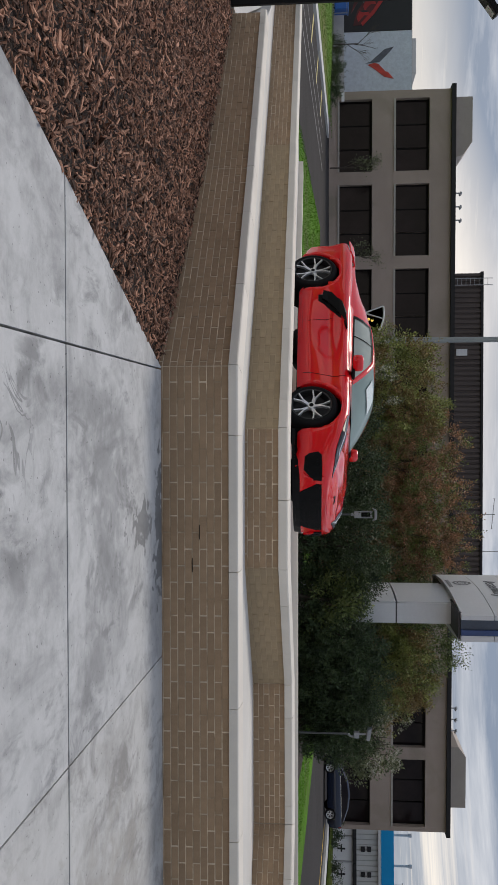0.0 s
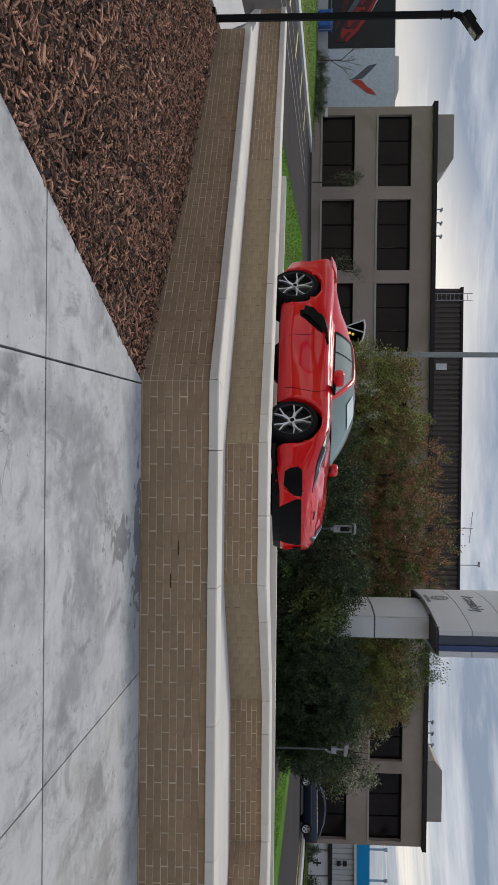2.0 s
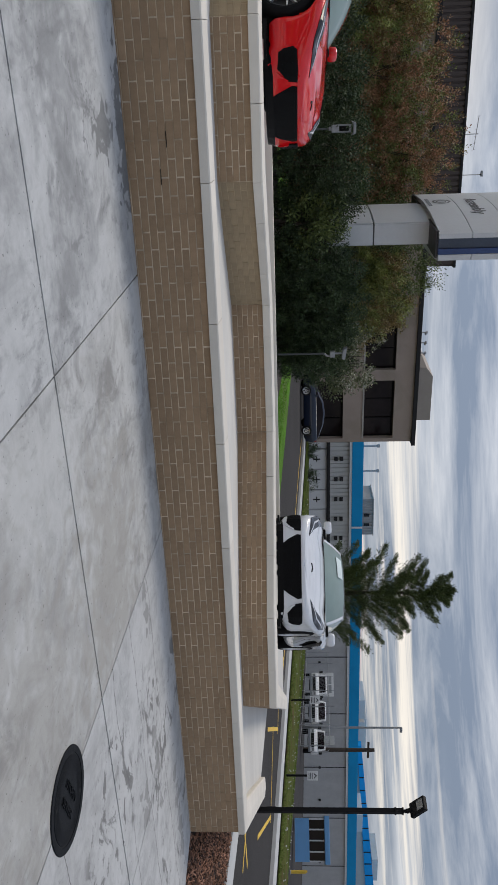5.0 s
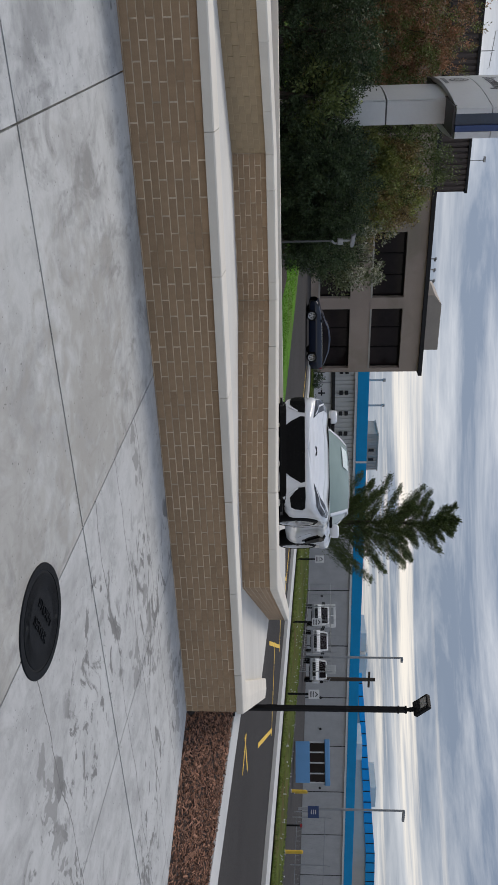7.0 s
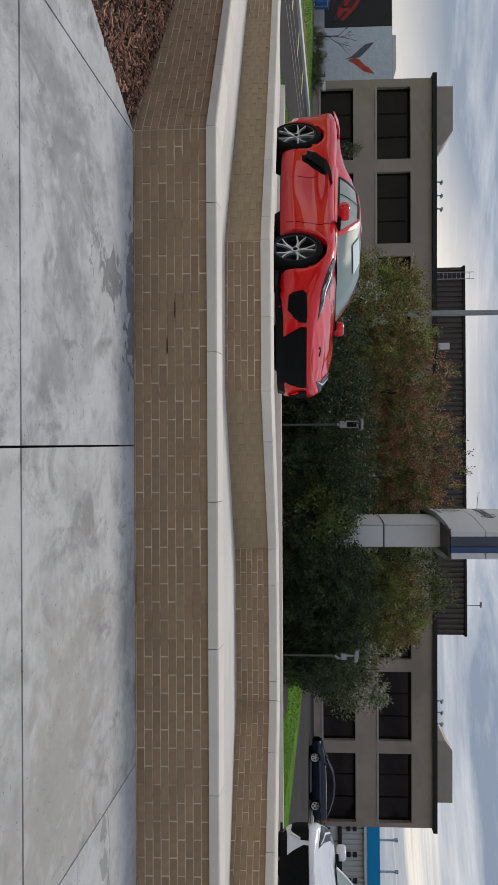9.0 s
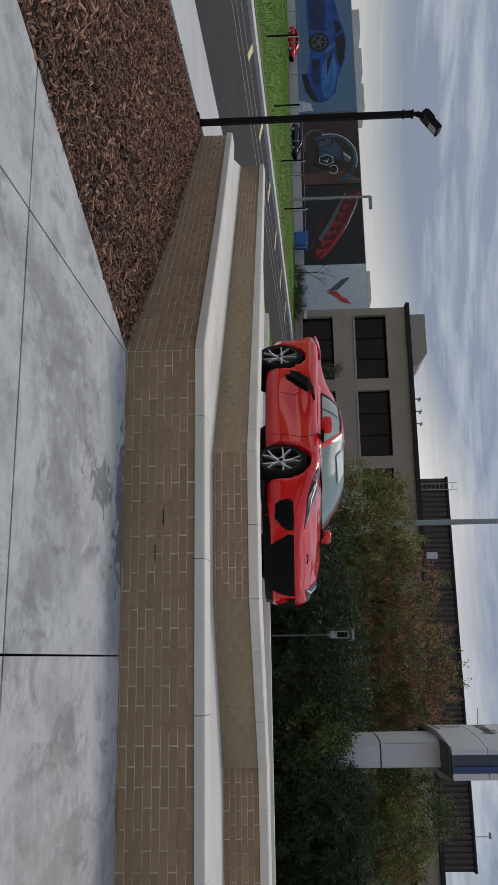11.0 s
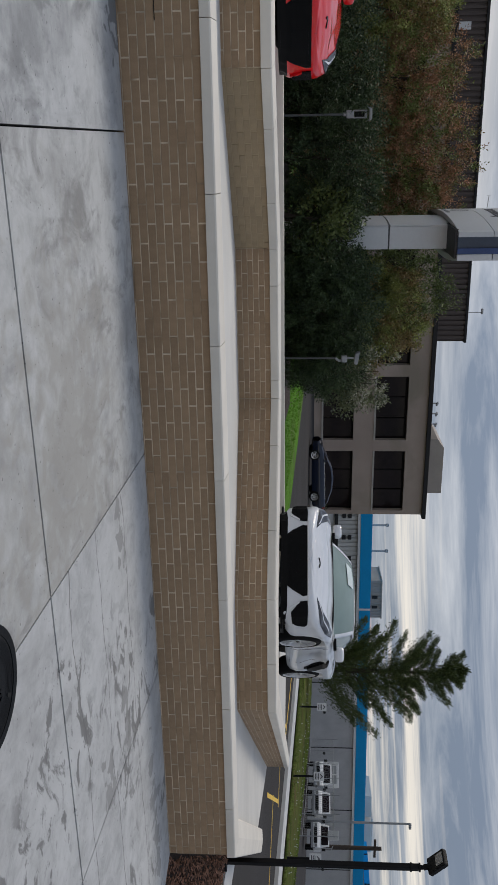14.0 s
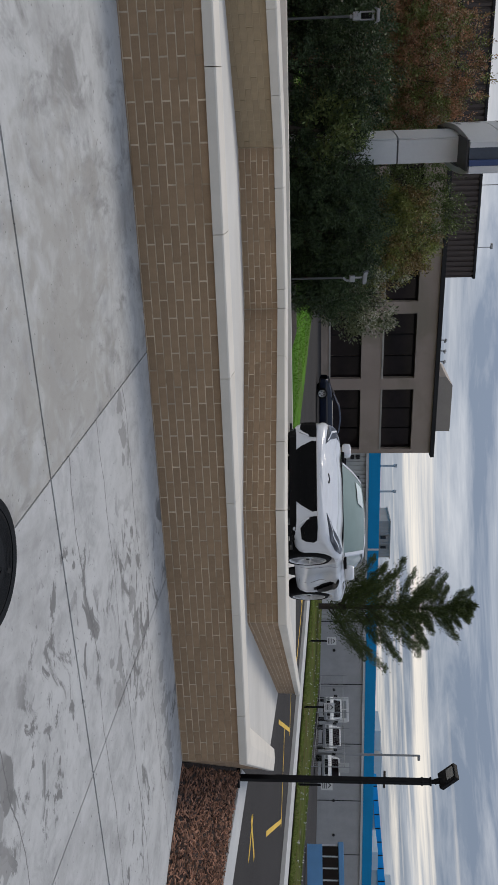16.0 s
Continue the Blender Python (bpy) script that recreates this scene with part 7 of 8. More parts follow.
def pylon():
    """Seen almost edge on: a broad column, and a head of two bowed panels either side of a dark core."""
    th = empty("pylon_sign", pose(3.87, 18.03, 0.9, 0, 0, 1.5), "tall pale pylon sign with curved head panels and blue edges", "sign")
    HALF = 1.95

    def bow(y, half, most):
        return most * (1 - (y / half) ** 2)

    def curved(name, half, x_in, x_out, most, z0, z1, mat, parent=th, n=18):
        """A slab along y whose outer face bows outwards."""
        b = bmesh.new()
        rows = []
        for i in range(n + 1):
            y = -half + 2 * half * i / n
            o = bow(y, half, most) * (1 if x_out > x_in else -1)
            rows.append([b.verts.new(v) for v in ((x_out + o, y, z0), (x_out + o, y, z1), (x_in + o, y, z1), (x_in + o, y, z0))])
        for i in range(n):
            for k in range(4):
                b.faces.new((rows[i][k], rows[i + 1][k], rows[i + 1][(k + 1) % 4], rows[i][(k + 1) % 4]))
        b.faces.new(rows[0]); b.faces.new(rows[-1][::-1])
        bmesh.ops.recalc_face_normals(b, faces=b.faces)
        return part(name, b, mat, parent)

    for z0, z1 in ((0.0, 2.205), (2.235, 3.42)):
        # front post and the two bowed side cheeks of the column
        b = bmesh.new()
        box(b, -0.195, 0.24, -0.93, 0.93, z0, z1, 0.006)
        part("column", b, M_SIGNP, th)
        curved("column_cheek", 0.915, -0.200, -0.222, 0.05, z0, z1, M_SIGNP)
    b = bmesh.new()
    box(b, -0.18, 0.225, -0.915, 0.915, 2.205, 2.235)
    part("panel_joint", b, M_INK, th)
    b = bmesh.new()
    box(b, -0.110, 0.09, -HALF + 0.06, HALF - 0.06, 3.40, 7.6)
    part("core", b, M_SIGND, th, "dark blue recessed core")
    b = bmesh.new()
    box(b, -0.24, 0.30, -HALF + 0.12, HALF - 0.12, 3.36, 3.42)
    part("soffit", b, M_INK, th, "dark underside of the head")
    for z0, z1 in ((3.40, 4.04), (4.055, 4.78), (4.795, 7.6)):
        curved("face_panel", HALF, -0.115, -0.210, 0.17, z0, z1, M_SIGNP)
        curved("face_panel", HALF, 0.205, 0.320, 0.17, z0, z1, M_SIGNP)
    b = bmesh.new()
    box(b, 0.094, 0.202, -HALF + 0.01, HALF - 0.01, 3.40, 7.6)
    part("edge_strip", b, M_SIGNB, th, "bright blue edge strip")

    def west(y, out):
        return -0.210 - bow(y, HALF, 0.17) - out

    b = bmesh.new()
    for r0, r1 in ((0.22, 0.17), (0.12, 0.09)):
        for k in range(32):
            t0, t1 = 2 * math.pi * k / 32, 2 * math.pi * (k + 1) / 32
            q = [(west(0.25 + r * math.cos(t), 0.006), 0.25 + r * math.cos(t), 3.78 + 0.9 * r * math.sin(t)) for t, r in ((t0, r0), (t1, r0), (t1, r1), (t0, r1))]
            b.faces.new([b.verts.new(c) for c in q])
    part("round_badge", b, M_TXT, th)
    for k in range(9):
        b = bmesh.new()
        y = -0.15 + 0.085 * k
        box(b, west(y, 0.008), west(y, -0.01), y, y + 0.055, 3.46, 3.53)
        part("faint_letter_bar", b, M_ALU, th)
    cu = bpy.data.curves.new("lettering", "FONT")
    cu.body, cu.size, cu.extrude, cu.align_x = "Assembly", 0.36, 0.004, "CENTER"
    tmp = bpy.data.objects.new("lettering", cu)
    scene.collection.objects.link(tmp)
    dg = bpy.context.evaluated_depsgraph_get()
    dg.update()
    me = bpy.data.meshes.new_from_object(tmp.evaluated_get(dg))
    bpy.data.objects.remove(tmp)
    bb = bmesh.new()
    bb.from_mesh(me)
    bmesh.ops.subdivide_edges(bb, edges=[e for e in bb.edges if e.calc_length() > 0.15], cuts=3)
    for v in bb.verts:
        y = -0.20 - v.co.x
        v.co = Vector((west(y, 0.006) - v.co.z, y, 4.30 + v.co.y))
    part("lettering", bb, M_TXT, th)


pylon()


def lot_sign(x, y, turn=-38):
    z = ground_z(y, x)
    th = empty("lot_sign", pose(x, y, z, 0, 0, turn), "small white arrow sign on a black post", "sign", group="arrow signs")
    b = bmesh.new()
    box(b, -0.04, 0.04, -0.04, 0.04, 0, 1.25)
    part("post", b, M_BLACK, th)
    b = bmesh.new()
    box(b, -0.18, 0.18, -0.07, -0.045, 0.92, 1.36, 0.008)
    pl = part("plate", b, M_PLATE, th)
    b = bmesh.new()
    for s in (-1, 1):
        v = [b.verts.new((px, -0.074, pz)) for px, pz in ((0, 1.32), (s * 0.12, 1.19), (s * 0.07, 1.19), (0, 1.26))]
        b.faces.new(v)
    part("arrow", b, M_INK, pl)
    for k in range(3):
        b = bmesh.new()
        box(b, -0.12, 0.12, -0.074, -0.071, 0.98 + 0.065 * k, 1.01 + 0.065 * k)
        part("text_bar", b, M_INK, pl)
    return th


for x, y in ((27.3, 33.0), (27.3, 28.4), (27.3, 24.1)):
    lot_sign(x, y)
for x, y in ((-23.2, 29.3), (-23.1, 33.7), (-24.1, 39.7), (-23.0, 42.8)):
    lot_sign(x, y, 128)


def yellow_bollard(x, y):
    th = empty("bollard", Matrix.Translation((x, y, ground_z(y, x) - 0.02)), "round yellow steel bollard beside the verge", "bollard", group="yellow bollards")
    b = bmesh.new()
    cyl(b, (0, 0, 0), (0, 0, 0.86), 0.085, n=14)
    cyl(b, (0, 0, 0.86), (0, 0, 0.91), 0.085, 0.05, n=14)
    part("sleeve", b, M_YELLOW, th)
    b = bmesh.new()
    cyl(b, (0, 0, 0.0), (0, 0, 0.05), 0.11, n=14)
    part("collar", b, M_KERB, th)


for x, y in ((38.4, 24.5), (38.7, 22.4), (42.5, 31.0), (50.0, 36.6)):
    yellow_bollard(x, y)
th = empty("marker_post", Matrix.Translation((37.1, 25.0, ground_z(25, 37))), "black post with a red knob at the verge", "post")
b = bmesh.new()
cyl(b, (0, 0, 0), (0, 0, 0.72), 0.045, n=10)
part("post", b, M_BLACK, th)
b = bmesh.new()
cyl(b, (0, 0, 0.70), (0, 0, 0.80), 0.10, 0.08, n=10)
part("knob", b, M_LAMPR, th)
th = empty("gate_sign", pose(51.5, 36.2, ground_z(36, 51), 0, 0, -52), "dark blue square gate sign on a grey post", "sign")
b = bmesh.new()
cyl(b, (0, 0, 0), (0, 0, 1.7), 0.04, n=8)
part("post", b, M_ALU, th)
b = bmesh.new()
box(b, -0.38, 0.38, -0.07, -0.042, 0.95, 1.70, 0.01)
pl = part("plate", b, M_SIGNB, th)
b = bmesh.new()
box(b, -0.14, 0.14, -0.078, -0.072, 1.16, 1.22)
box(b, -0.14, 0.14, -0.078, -0.072, 1.30, 1.36)
box(b, -0.14, 0.14, -0.078, -0.072, 1.44, 1.50)
part("white_bar", b, M_PLATE, pl)
# things standing along the painted hall
th = empty("waste_container", pose(-31.4, 62.3, ground_z(62.3) - 0.02), "blue plastic waste container by the concrete wall", "container")
M_BOXB = material("blue_plastic", (0.02, 0.13, 0.45), 0.5, dark=0.92, big=2, small=30, bump=0.02)
b = bmesh.new()
box(b, -0.6, 0.6, -0.5, 0.5, 0.08, 1.0, 0.05)
part("bin", b, M_BOXB, th)
b = bmesh.new()
box(b, -0.64, 0.64, -0.54, 0.54, 1.003, 1.12, 0.04)
part("lid", b, M_BOXB, th)
for sx in (-1, 1):
    for sy in (-1, 1):
        b = bmesh.new()
        cyl(b, (sx * 0.45 - 0.03, sy * 0.38, 0.08), (sx * 0.45 + 0.03, sy * 0.38, 0.08), 0.08, n=10)
        part("castor", b, M_TYRE, th)
hatchback(pose(-49.4, 61.9, ground_z(61.9) - 0.02, 0, 0, 2) @ Matrix.Scale(0.68, 4), M_RED, "small red car parked by the concrete wall")
hatchback(pose(-39.6, 61.9, ground_z(61.9) - 0.02, 0, 0, 4) @ Matrix.Scale(0.66, 4), M_NAVY, "dark car parked by the concrete wall")


def booth(x, y):
    z = ground_z(y, x)
    th = empty("guard_booth", pose(x, y, z, 0, 0, -52), "small light-blue guard booth with wide windows", "booth")
    bl = material("booth_blue", (0.15, 0.36, 0.64), 0.5, dark=0.93, big=1, small=20, bump=0.02)
    b = bmesh.new()
    box(b, -1.3, 1.3, -0.9, 0.9, 0, 0.95, 0.02)
    part("wall", b, bl, th)
    for xx in (-1.3, -0.66, 0.0, 0.66, 1.22):
        for ya, yb in ((-0.9, -0.8), (0.8, 0.9)):
            b = bmesh.new()
            box(b, xx, xx + 0.09, ya, yb, 0.953, 1.947)
            part("mullion", b, M_PLATE, th)
    for k in range(4):
        b = bmesh.new()
        box(b, -1.2 + 0.645 * k, -0.67 + 0.645 * k, -0.86, -0.83, 0.97, 1.93)
        part("pane", b, M_PANE, th)
    b = bmesh.new()
    box(b, -1.2, 1.2, -0.7, 0.7, 0.95, 1.9)
    part("inner_room", b, M_FASCIA, th)
    b = bmesh.new()
    box(b, -1.45, 1.45, -1.05, 1.05, 1.95, 2.28, 0.03)
    part("roof", b, bl, th)


booth(48.2, 37.6)


def fence(x0, y0, x1, y1, n, label, wired=True, tall=2.2):
    th = empty("fence", Matrix(), label, "fence")
    a, c = Vector((x0, y0)), Vector((x1, y1))
    tops = []
    for k in range(n + 1):
        p = a.lerp(c, k / n)
        z = ground_z(p.y, p.x)
        b = bmesh.new()
        cyl(b, (p.x, p.y, z - 0.1), (p.x, p.y, z + tall), 0.035, n=6)
        if wired:
            cyl(b, (p.x, p.y, z + tall), (p.x - 0.2, p.y - 0.2, z + tall + 0.35), 0.02, n=5)
        part("post", b, M_ALU, th)
        tops.append(Vector((p.x, p.y, z + tall - 0.05)))
    for k in range(n):
        for dz in ((0.0, -1.95) if wired else (0.0,)):
            b = bmesh.new()
            cyl(b, tops[k] + Vector((0, 0, dz)), tops[k + 1] + Vector((0, 0, dz)), 0.022, n=5)
            part("rail", b, M_ALU, th)
    if not wired:
        return
    b = bmesh.new()
    for k in range(n):
        p, q = tops[k], tops[k + 1]
        for j in range(10):
            for s in (0, 1):
                t0, t1 = j / 10, (j + 1) / 10
                u, v = p.lerp(q, t0), p.lerp(q, t1)
                lo = Vector((0, 0, -1.95))
                cyl(b, u + (lo if s else Vector()), v + (Vector() if s else lo), 0.004, n=3, caps=False)
    tagged(part("wire_mesh", b, M_ALU, th), kind="stuff")


fence(53.0, 62.0, 42.2, 40.0, 6, "tall grey chain-link fence along the verge")
fence(52.5, 36.5, 68.0, 22.0, 7, "tall grey chain-link fence along the verge")
fence(-60, 61.5, -30, 60.8, 9, "low grey post and rail fence before the long wall", wired=False, tall=1.05)


def truck(x, y, aim, label, load):
    """A service truck, nose at +x; load: a closed box or an open frame with a folded boom."""
    z = ground_z(y, x)
    th = empty("utility_truck", pose(x, y, z, 0, 0, aim), label, "truck")
    b = bmesh.new()
    box(b, -3.4, 2.5, -0.45, 0.45, 0.50, 0.72, 0.02)
    part("chassis", b, M_DARK, th)
    b = bmesh.new()
    pts = [(0.35, 0.62), (2.62, 0.62), (2.68, 1.02), (2.55, 1.20), (1.62, 1.34), (1.22, 2.02), (0.55, 2.08), (0.35, 1.95)]
    sides = [[b.verts.new((px, s * (0.96 if pz < 1.4 else 0.82), pz)) for px, pz in pts] for s in (-1, 1)]
    b.faces.new(sides[0][::-1]); b.faces.new(sides[1])
    for i in range(len(pts)):
        j = (i + 1) % len(pts)
        b.faces.new((sides[0][i], sides[0][j], sides[1][j], sides[1][i]))
    bmesh.ops.recalc_face_normals(b, faces=b.faces)
    bmesh.ops.bevel(b, geom=b.edges[:], offset=0.04, segments=2, affect="EDGES", profile=0.6, clamp_overlap=True)
    cab_ = part("cab", b, M_WHITE, th)
    b = plate([(1.60, -0.74, 1.38), (1.60, 0.74, 1.38), (1.27, 0.70, 1.96), (1.27, -0.70, 1.96)], 0.02, (0.86, 0, 0.5))
    b.verts.ensure_lookup_table()
    for v in b.verts:
        v.co.x += 0.03
    part("windscreen", b, M_PANE, cab_)
    b = bmesh.new()
    box(b, 2.64, 2.72, -0.62, 0.62, 0.74, 1.02, 0.02)
    part("grille", b, M_DARK, cab_)
    b = bmesh.new()
    box(b, 2.60, 2.80, -0.98, 0.98, 0.48, 0.66, 0.03)
    part("bumper", b, M_ALU, th)
    for s in (-1, 1):
        b = plate([(0.62, s * 0.975, 1.36), (1.50, s * 0.975, 1.36), (1.20, s * 0.86, 1.92), (0.62, s * 0.86, 1.92)], 0.02, (0, s, 0.2))
        part("side_window", b, M_PANE, cab_)
        b = bmesh.new()
        box(b, 2.60, 2.71, s * 0.80 - 0.12, s * 0.80 + 0.12, 0.82, 1.0, 0.02)
        part("headlamp", b, M_LENSW, cab_)
        b = bmesh.new()
        box(b, 1.42, 1.52, s * 1.10 - 0.10, s * 1.10 + 0.10, 1.42, 1.72, 0.02)
        part("mirror", b, M_DARK, cab_)
        for xx in (-2.1, 1.75):
            wheel(th, xx, s * 0.85, 0.42, 0.42, 0.26, s, 0.24)
    if load == "box":
        b = bmesh.new()
        box(b, -3.5, 0.28, -1.08, 1.08, 0.80, 2.75, 0.04)
        body = part("box_body", b, M_WHITE, th, "plain white box body")
        for k in range(2):
            b = bmesh.new()
            box(b, 0.285, 0.31, -0.75 + 0.8 * k, -0.05 + 0.8 * k, 2.18, 2.55)
            part("vent_grille", b, M_ALU, body)
    else:
        for s in (-1, 1):
            b = bmesh.new()
            box(b, -3.4, 0.25, s * 0.98 - 0.10, s * 0.98 + 0.10, 0.74, 1.42, 0.03)
            part("tool_locker", b, M_WHITE, th)
            for xx in (-3.2, 0.1):
                b = bmesh.new()
                cyl(b, (xx, s * 0.92, 1.40), (xx, s * 0.92, 2.35), 0.035, n=8)
                part("rack_post", b, M_ALU, th)
            b = bmesh.new()
            cyl(b, (-3.2, s * 0.92, 2.35), (1.9, s * 0.80, 2.35), 0.035, n=8)
            part("rack_rail", b, M_ALU, th)
        if load == "boom":
            b = bmesh.new()
            cyl(b, (-2.4, 0, 0.75), (-2.4, 0, 1.9), 0.24, 0.20, n=12)
            part("turret", b, M_ALU, th)
            b = bmesh.new()
            box(b, -2.6, 1.6, -0.13, 0.13, 1.92, 2.22, 0.03)
            boom = part("boom", b, M_WHITE, th)
            b = bmesh.new()
            cyl(b, (-2.0, 0.0, 1.45), (-0.4, 0.0, 1.92), 0.07, n=10)
            part("ram", b, M_CHROME, boom)
            b = bmesh.new()
            box(b, 1.4, 2.1, -0.38, 0.38, 1.95, 2.85, 0.05)
            part("bucket", b, M_LIGHTM, boom)
    return th


truck(55.1, 59.9, 227, "white box truck parked behind the fence", "box")
truck(56.8, 58.2, 225, "white pickup with a ladder rack parked behind the fence", "rack")
truck(58.8, 56.5, 222, "white bucket truck with a folded boom behind the fence", "boom")


def fan_sign(x, y, top):
    """A fan-shaped white frame on a post, with small gold lamps near its hub."""
    z = ground_z(y, x)
    th = empty("fan_sign", pose(x, y, z), "white fan-shaped frame with small gold lamps on a post", "sign")
    hub = Vector((-0.62, 0.0, top - z - 0.95))
    b = bmesh.new()
    cyl(b, (hub.x, 0, 0), (hub.x, 0, hub.z), 0.045, n=10)
    part("post", b, M_ALU, th)
    b = bmesh.new()
    arc = [hub + Vector((1.42 * math.cos(radians(t)), 0, 1.05 * math.sin(radians(t)))) for t in range(14, 112, 7)]
    for p, q in zip(arc, arc[1:]):
        cyl(b, p, q, 0.05, n=8)
    part("arc", b, M_WHITE, th)
    for k in (0, len(arc) // 2 + 2, len(arc) - 1):
        b = bmesh.new()
        cyl(b, hub, arc[k], 0.04, n=8)
        part("spoke", b, M_WHITE, th)
    b = bmesh.new()
    b.faces.new([b.verts.new(v + Vector((0, 0.05, 0))) for v in [hub] + arc])
    bmesh.ops.solidify(b, geom=b.faces[:], thickness=0.02)
    part("panel", b, M_DARKRED, th, "dark red-brown panel")
    for u, w in ((0.35, 0.22), (0.55, 0.14), (0.42, 0.42)):
        b = bmesh.new()
        bmesh.ops.create_icosphere(b, subdivisions=2, radius=0.075, matrix=Matrix.Translation(hub + Vector((u, -0.07, w))))
        part("gold_lamp", b, M_GOLD, th)
    return th


M_GOLD = glow("gold_lamp", (0.9, 0.55, 0.12), 0.8)
M_DARKRED = material("dark_red_panel", (0.05, 0.016, 0.012), 0.6, dark=0.8, big=3, small=30, bump=0.05)
fan_sign(-5.5, 45.1, 5.05)
# ------------------------------------------------------------------ iron cover in the paving
def manhole(x, y):
    z = ground_z(y)
    tilt = math.degrees(math.atan(0.0508))
    m = Matrix.Translation((x, y, z)) @ Matrix.Rotation(radians(tilt), 4, "X") @ Matrix.Rotation(radians(20), 4, "Z")
    iron = material("cast_iron", (0.010, 0.011, 0.013), 0.7, 0.0, spec=0.10, dark=0.7, big=7, small=120, bump=0.5, depth=0.004)
    th = empty("manhole_cover", m, "round black cast-iron storm sewer cover set in the paving", "manhole cover")
    b = bmesh.new()
    n = 48
    prof = [(0.0, 0.006), (0.285, 0.006), (0.288, 0.0), (0.292, -0.02)]
    rings = [[b.verts.new((r * math.cos(2 * math.pi * i / n), r * math.sin(2 * math.pi * i / n), h)) for i in range(n)] for r, h in prof[1:]]
    b.faces.new(rings[0])
    for a, c in zip(rings, rings[1:]):
        for i in range(n):
            b.faces.new((a[i], c[i], c[(i + 1) % n], a[(i + 1) % n]))
    bmesh.ops.recalc_face_normals(b, faces=b.faces)
    lid = part("lid", b, iron, th)
    b = bmesh.new()
    cyl(b, (0, 0, -0.05), (0, 0, 0.003), 0.32, n=48)
    part("seat", b, M_DARK, th)
    b = bmesh.new()
    prof = [(0.297, -0.02), (0.299, 0.008), (0.345, 0.008), (0.350, 0.0), (0.350, -0.02)]
    rings = [[b.verts.new((r * math.cos(2 * math.pi * i / n), r * math.sin(2 * math.pi * i / n), h)) for i in range(n)] for r, h in prof]
    for a, c in zip(rings, rings[1:]):
        for i in range(n):
            b.faces.new((a[i], c[i], c[(i + 1) % n], a[(i + 1) % n]))
    bmesh.ops.recalc_face_normals(b, faces=b.faces)
    part("ring", b, iron, th)
    for ang in (0.6, 3.8):
        b = bmesh.new()
        box(b, -0.02, 0.02, -0.012, 0.012, 0.0062, 0.009, 0.0, pose(0.25 * math.cos(ang), 0.25 * math.sin(ang), 0, 0, 0, math.degrees(ang)))
        part("pick_hole", b, M_DARK, lid)
    for k in range(5):
        b = bmesh.new()
        r0, r1 = 0.20 + 0.018 * k, 0.207 + 0.018 * k
        for i in range(n):
            t0, t1 = 2 * math.pi * i / n, 2 * math.pi * (i + 1) / n
            q = [(r * math.cos(t), r * math.sin(t), 0.0085) for t, r in ((t0, r0), (t1, r0), (t1, r1), (t0, r1))]
            b.faces.new([b.verts.new(c) for c in q])
        part("tread_ring", b, iron, lid)
    for word, dy in (("STORM", 0.035), ("SEWER", -0.085)):
        cu = bpy.data.curves.new(word.lower(), "FONT")
        cu.body, cu.size, cu.extrude, cu.align_x = word, 0.082, 0.005, "CENTER"
        tmp = bpy.data.objects.new("word", cu)
        scene.collection.objects.link(tmp)
        dg = bpy.context.evaluated_depsgraph_get()
        dg.update()
        me = bpy.data.meshes.new_from_object(tmp.evaluated_get(dg))
        bpy.data.objects.remove(tmp)
        bb = bmesh.new()
        bb.from_mesh(me)
        for v in bb.verts:
            v.co += Vector((0, dy, 0.010))
        part("raised_word", bb, iron, lid)


manhole(4.69, 3.49)


# ------------------------------------------------------------------ bark chips and grass
def in_poly(x, y, poly):
    inside = np.zeros(len(x), bool)
    for (x0, y0), (x1, y1) in zip(poly, poly[1:] + poly[:1]):
        c = ((y0 > y) != (y1 > y)) & (x < (x1 - x0) * (y - y0) / (y1 - y0 + 1e-12) + x0)
        inside ^= c
    return inside


def chips(name, poly, n, seed, label):
    rng = np.random.default_rng(seed)
    xs_, ys_ = [p[0] for p in poly], [p[1] for p in poly]
    x = rng.uniform(min(xs_), max(xs_), n * 3)
    y = rng.uniform(min(ys_), max(ys_), n * 3)
    k = in_poly(x, y, poly)
    x, y = x[k][:n], y[k][:n]
    n = len(x)
    L = rng.lognormal(math.log(0.055), 0.38, n)
    W = L * rng.uniform(0.14, 0.34, n)
    H = rng.uniform(0.004, 0.012, n)
    ang = rng.uniform(0, math.pi * 2, n)
    til = rng.normal(0, 0.42, n)
    c = np.stack([np.cos(ang) * np.cos(til), np.sin(ang) * np.cos(til), np.sin(til)], 1)
    s = np.stack([-np.sin(ang), np.cos(ang), rng.normal(0, 0.25, n)], 1)
    u = np.cross(c, s)
    base = np.stack([x, y, 0.0508 * (y - 6.9) - 0.03 + rng.uniform(0, 0.050, n)], 1)
    v = []
    for a, bb, t in ((-1, -0.7, 0), (1, -0.5, 0), (0.9, 0.6, 0), (-0.8, 1, 0), (-0.9, -0.6, 1), (0.9, -0.4, 1), (0.8, 0.5, 1), (-0.7, 0.8, 1)):
        v.append(base + c * (L * a * 0.5)[:, None] + s * (W * bb * 0.5)[:, None] + u * (H * t)[:, None])
    v = np.stack(v, 1).reshape(-1, 3)
    q = np.array(((4, 5, 6, 7), (0, 1, 5, 4), (1, 2, 6, 5), (2, 3, 7, 6), (3, 0, 4, 7)))
    f = (np.arange(n)[:, None, None] * 8 + q[None]).reshape(-1, 4)
    me = bpy.data.meshes.new(name)
    me.from_pydata(v.tolist(), [], f.tolist())
    me.materials.append(M_BARK)
    return tagged(new(name, me), label, "mulch", kind="stuff")


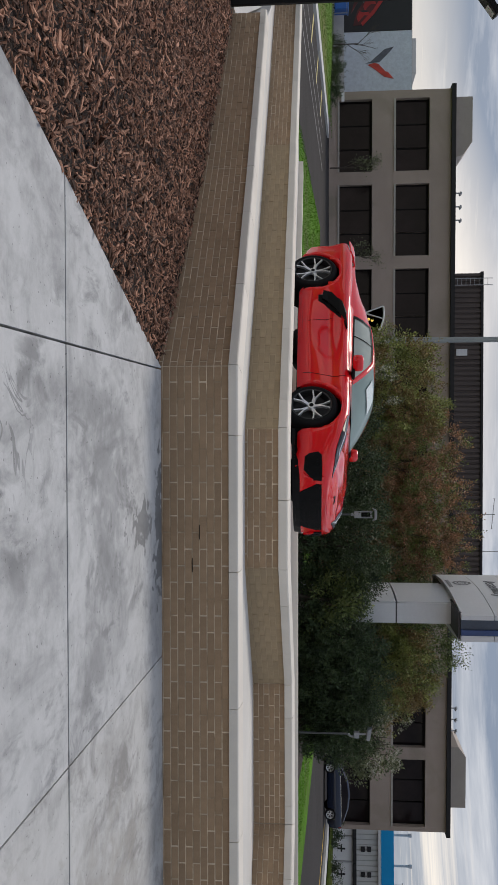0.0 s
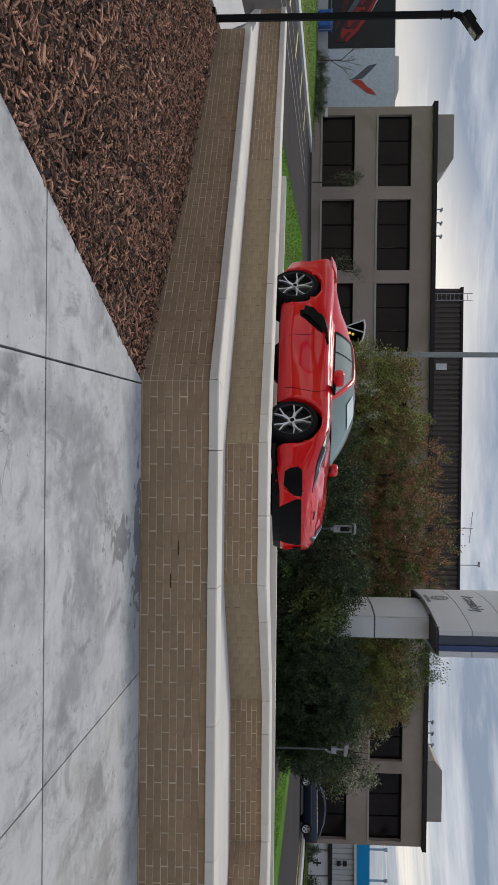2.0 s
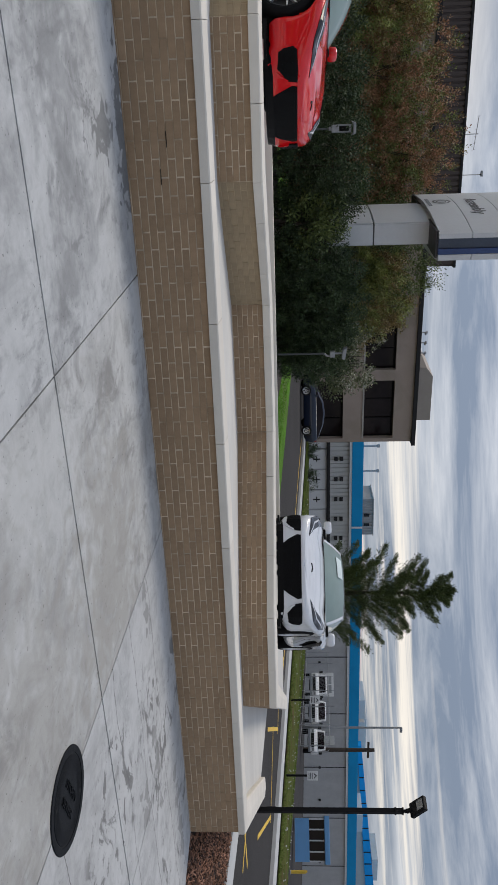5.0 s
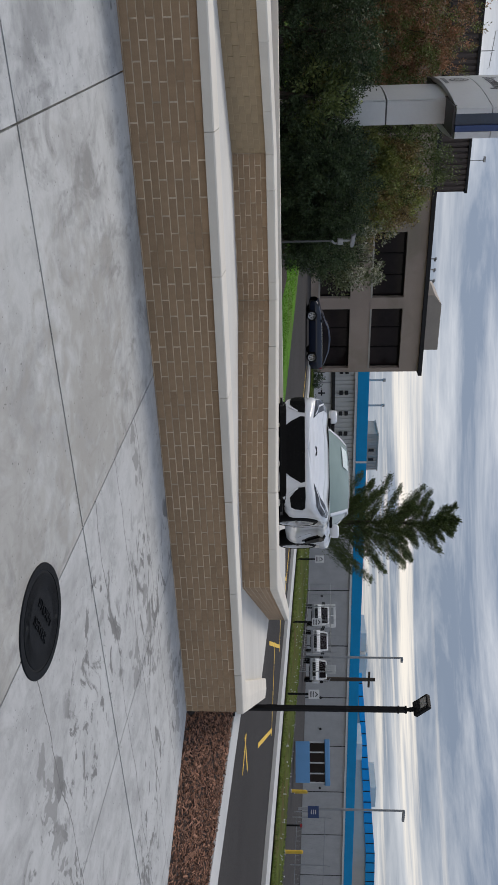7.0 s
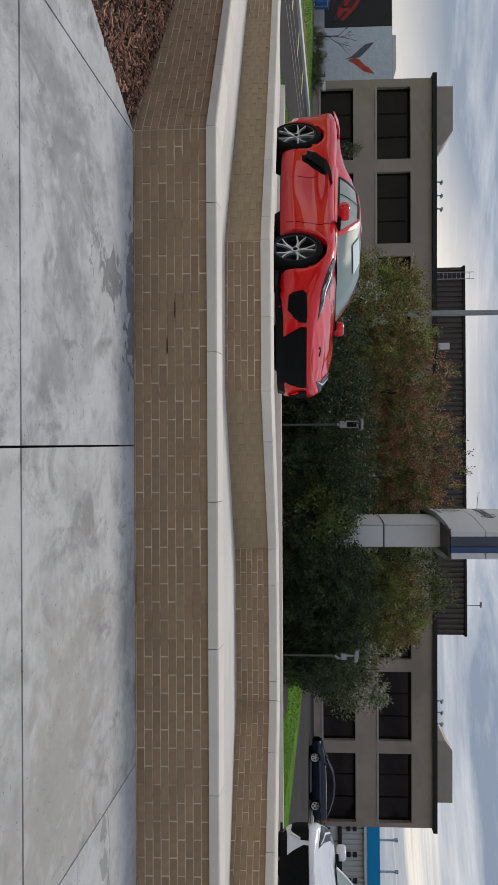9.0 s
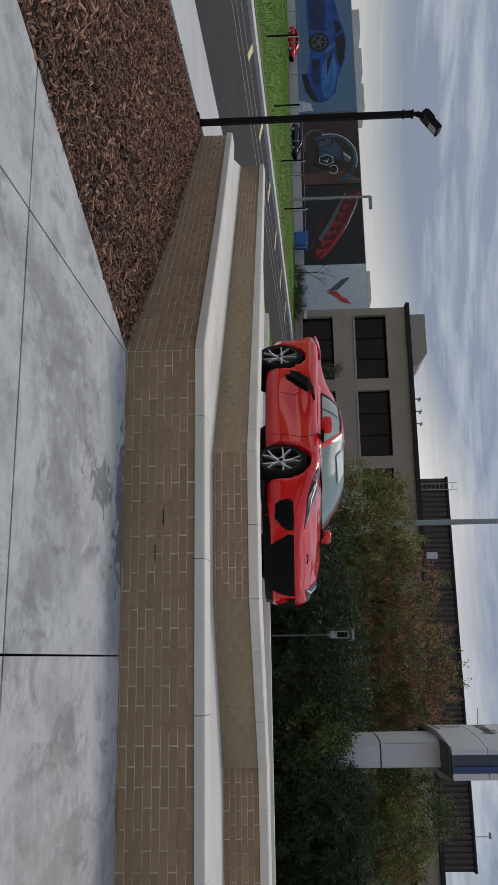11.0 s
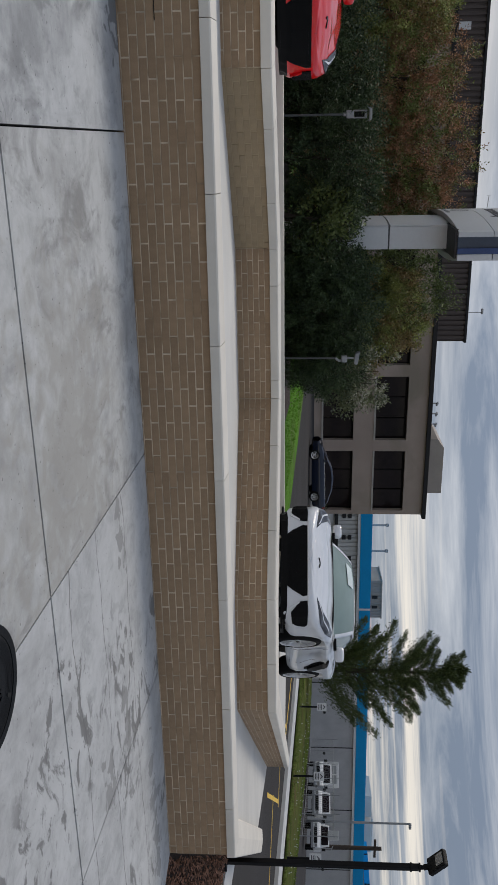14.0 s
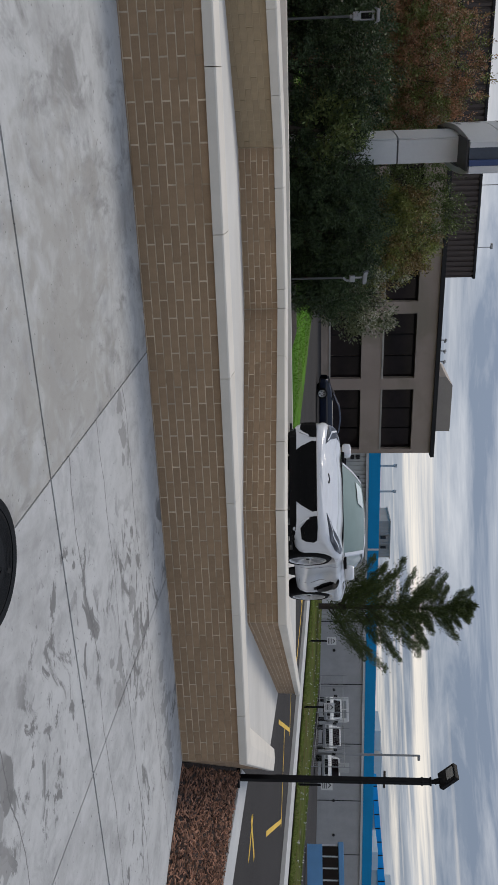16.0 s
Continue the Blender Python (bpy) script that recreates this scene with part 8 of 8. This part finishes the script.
chips("bark_chips", [(left_edge(6.85), 6.85), (left_edge(1.5), 1.5), (-5.93, 2.5), (-5.93, 11.3), (-3.05, 9.05)], 30000, 3, "loose brown shredded bark chips on the bed")
chips("bark_chips", [(right_edge(6.85), 6.85), (right_edge(2.5), 2.5), (13.18, 2.0), (13.18, 10.65)], 11000, 4, "loose brown shredded bark chips on the bed")


def tufts(name, x0, x1, y0, y1, n, size, seed, label, north=None, mat=None):
    rng = np.random.default_rng(seed)
    x, y = rng.uniform(x0, x1, n), rng.uniform(y0, y1, n)
    if north is not None:
        k = x < np.interp(y, [v[0] for v in north], [v[1] for v in north]) - 0.2
        x, y = x[k], y[k]
    n = len(x)
    z = 0.0508 * (y - 6.9) - 0.018 * np.clip(x - 27, 0, 90) + 0.04
    p = np.stack([x, y, z], 1)
    ang = rng.uniform(0, 2 * math.pi, n)
    h = size * rng.uniform(0.5, 1.4, n)
    w = np.stack([np.cos(ang), np.sin(ang), np.zeros(n)], 1) * (h * 0.22)[:, None]
    lean = rng.normal(0, 0.35, (n, 3)) * h[:, None]
    lean[:, 2] = h
    v = np.stack([p - w, p + w, p + lean], 1).reshape(-1, 3)
    me = bpy.data.meshes.new(name)
    me.from_pydata(v.tolist(), [], np.arange(n * 3).reshape(n, 3).tolist())
    me.materials.append(mat or M_BLADE)
    return tagged(new(name, me), label, "grass", kind="stuff")


tufts("grass_blades", -9.2, 12.6, 20.7, 38.3, 60000, 0.04, 5, "short bright green grass blades on the lawn")
tufts("grass_blades", 26.7, 50.0, 8.0, 61.0, 110000, 0.075, 6, "uneven green grass and weeds on the verge", north=VERGE, mat=M_BLADEV)
tufts("grass_blades", -58.0, -19.2, 22.0, 60.0, 60000, 0.06, 8, "short green grass blades on the verge", mat=M_BLADED)


# open joints where the mortar has fallen out
for x0, x1, k in ((0.82, 0.95, 4), (1.12, 1.25, 5)):
    z = F_TOP - k * COURSE
    b = bmesh.new()
    box(b, x0, x1, 6.908, 6.922, z - 0.0012, z + 0.0038)
    part("open_joint", b, M_DARK, f_walls[2])

def flecks(n, seed, label):
    """Small white clover heads scattered in drifts over the verge."""
    rng = np.random.default_rng(seed)
    y = rng.uniform(14, 58, n)
    x = 26.9 + (np.interp(y, [v[0] for v in VERGE], [v[1] for v in VERGE]) - 27.4) * rng.beta(1.6, 1.2, n)
    keep = np.sin(x * 0.9) + np.sin(y * 0.55 + x * 0.3) + rng.normal(0, 0.7, n) > 0.2
    x, y = x[keep], y[keep]
    z = 0.0508 * (y - 6.9) - 0.018 * np.clip(x - 27, 0, 90) + 0.16
    c = np.stack([x, y, z], 1)
    r = rng.uniform(0.02, 0.042, len(c))[:, None]
    ring = [c + r * np.array(v) for v in ((1, 0, 0), (0, 1, 0), (-1, 0, 0), (0, -1, 0), (0, 0, 1), (0, 0, -1))]
    v = np.stack(ring, 1).reshape(-1, 3)
    q = np.array(((0, 1, 4), (1, 2, 4), (2, 3, 4), (3, 0, 4), (1, 0, 5), (2, 1, 5), (3, 2, 5), (0, 3, 5)))
    f = (np.arange(len(c))[:, None, None] * 6 + q[None]).reshape(-1, 3)
    me = bpy.data.meshes.new("clover_heads")
    me.from_pydata(v.tolist(), [], f.tolist())
    me.materials.append(M_PLATE)
    return tagged(new("clover_heads", me), label, "flowers", kind="stuff")


flecks(560, 21, "small white clover heads in the verge grass")

# ------------------------------------------------------------------ bricks, laid last
for job in BRICK_JOBS:
    lay_bricks(*job)
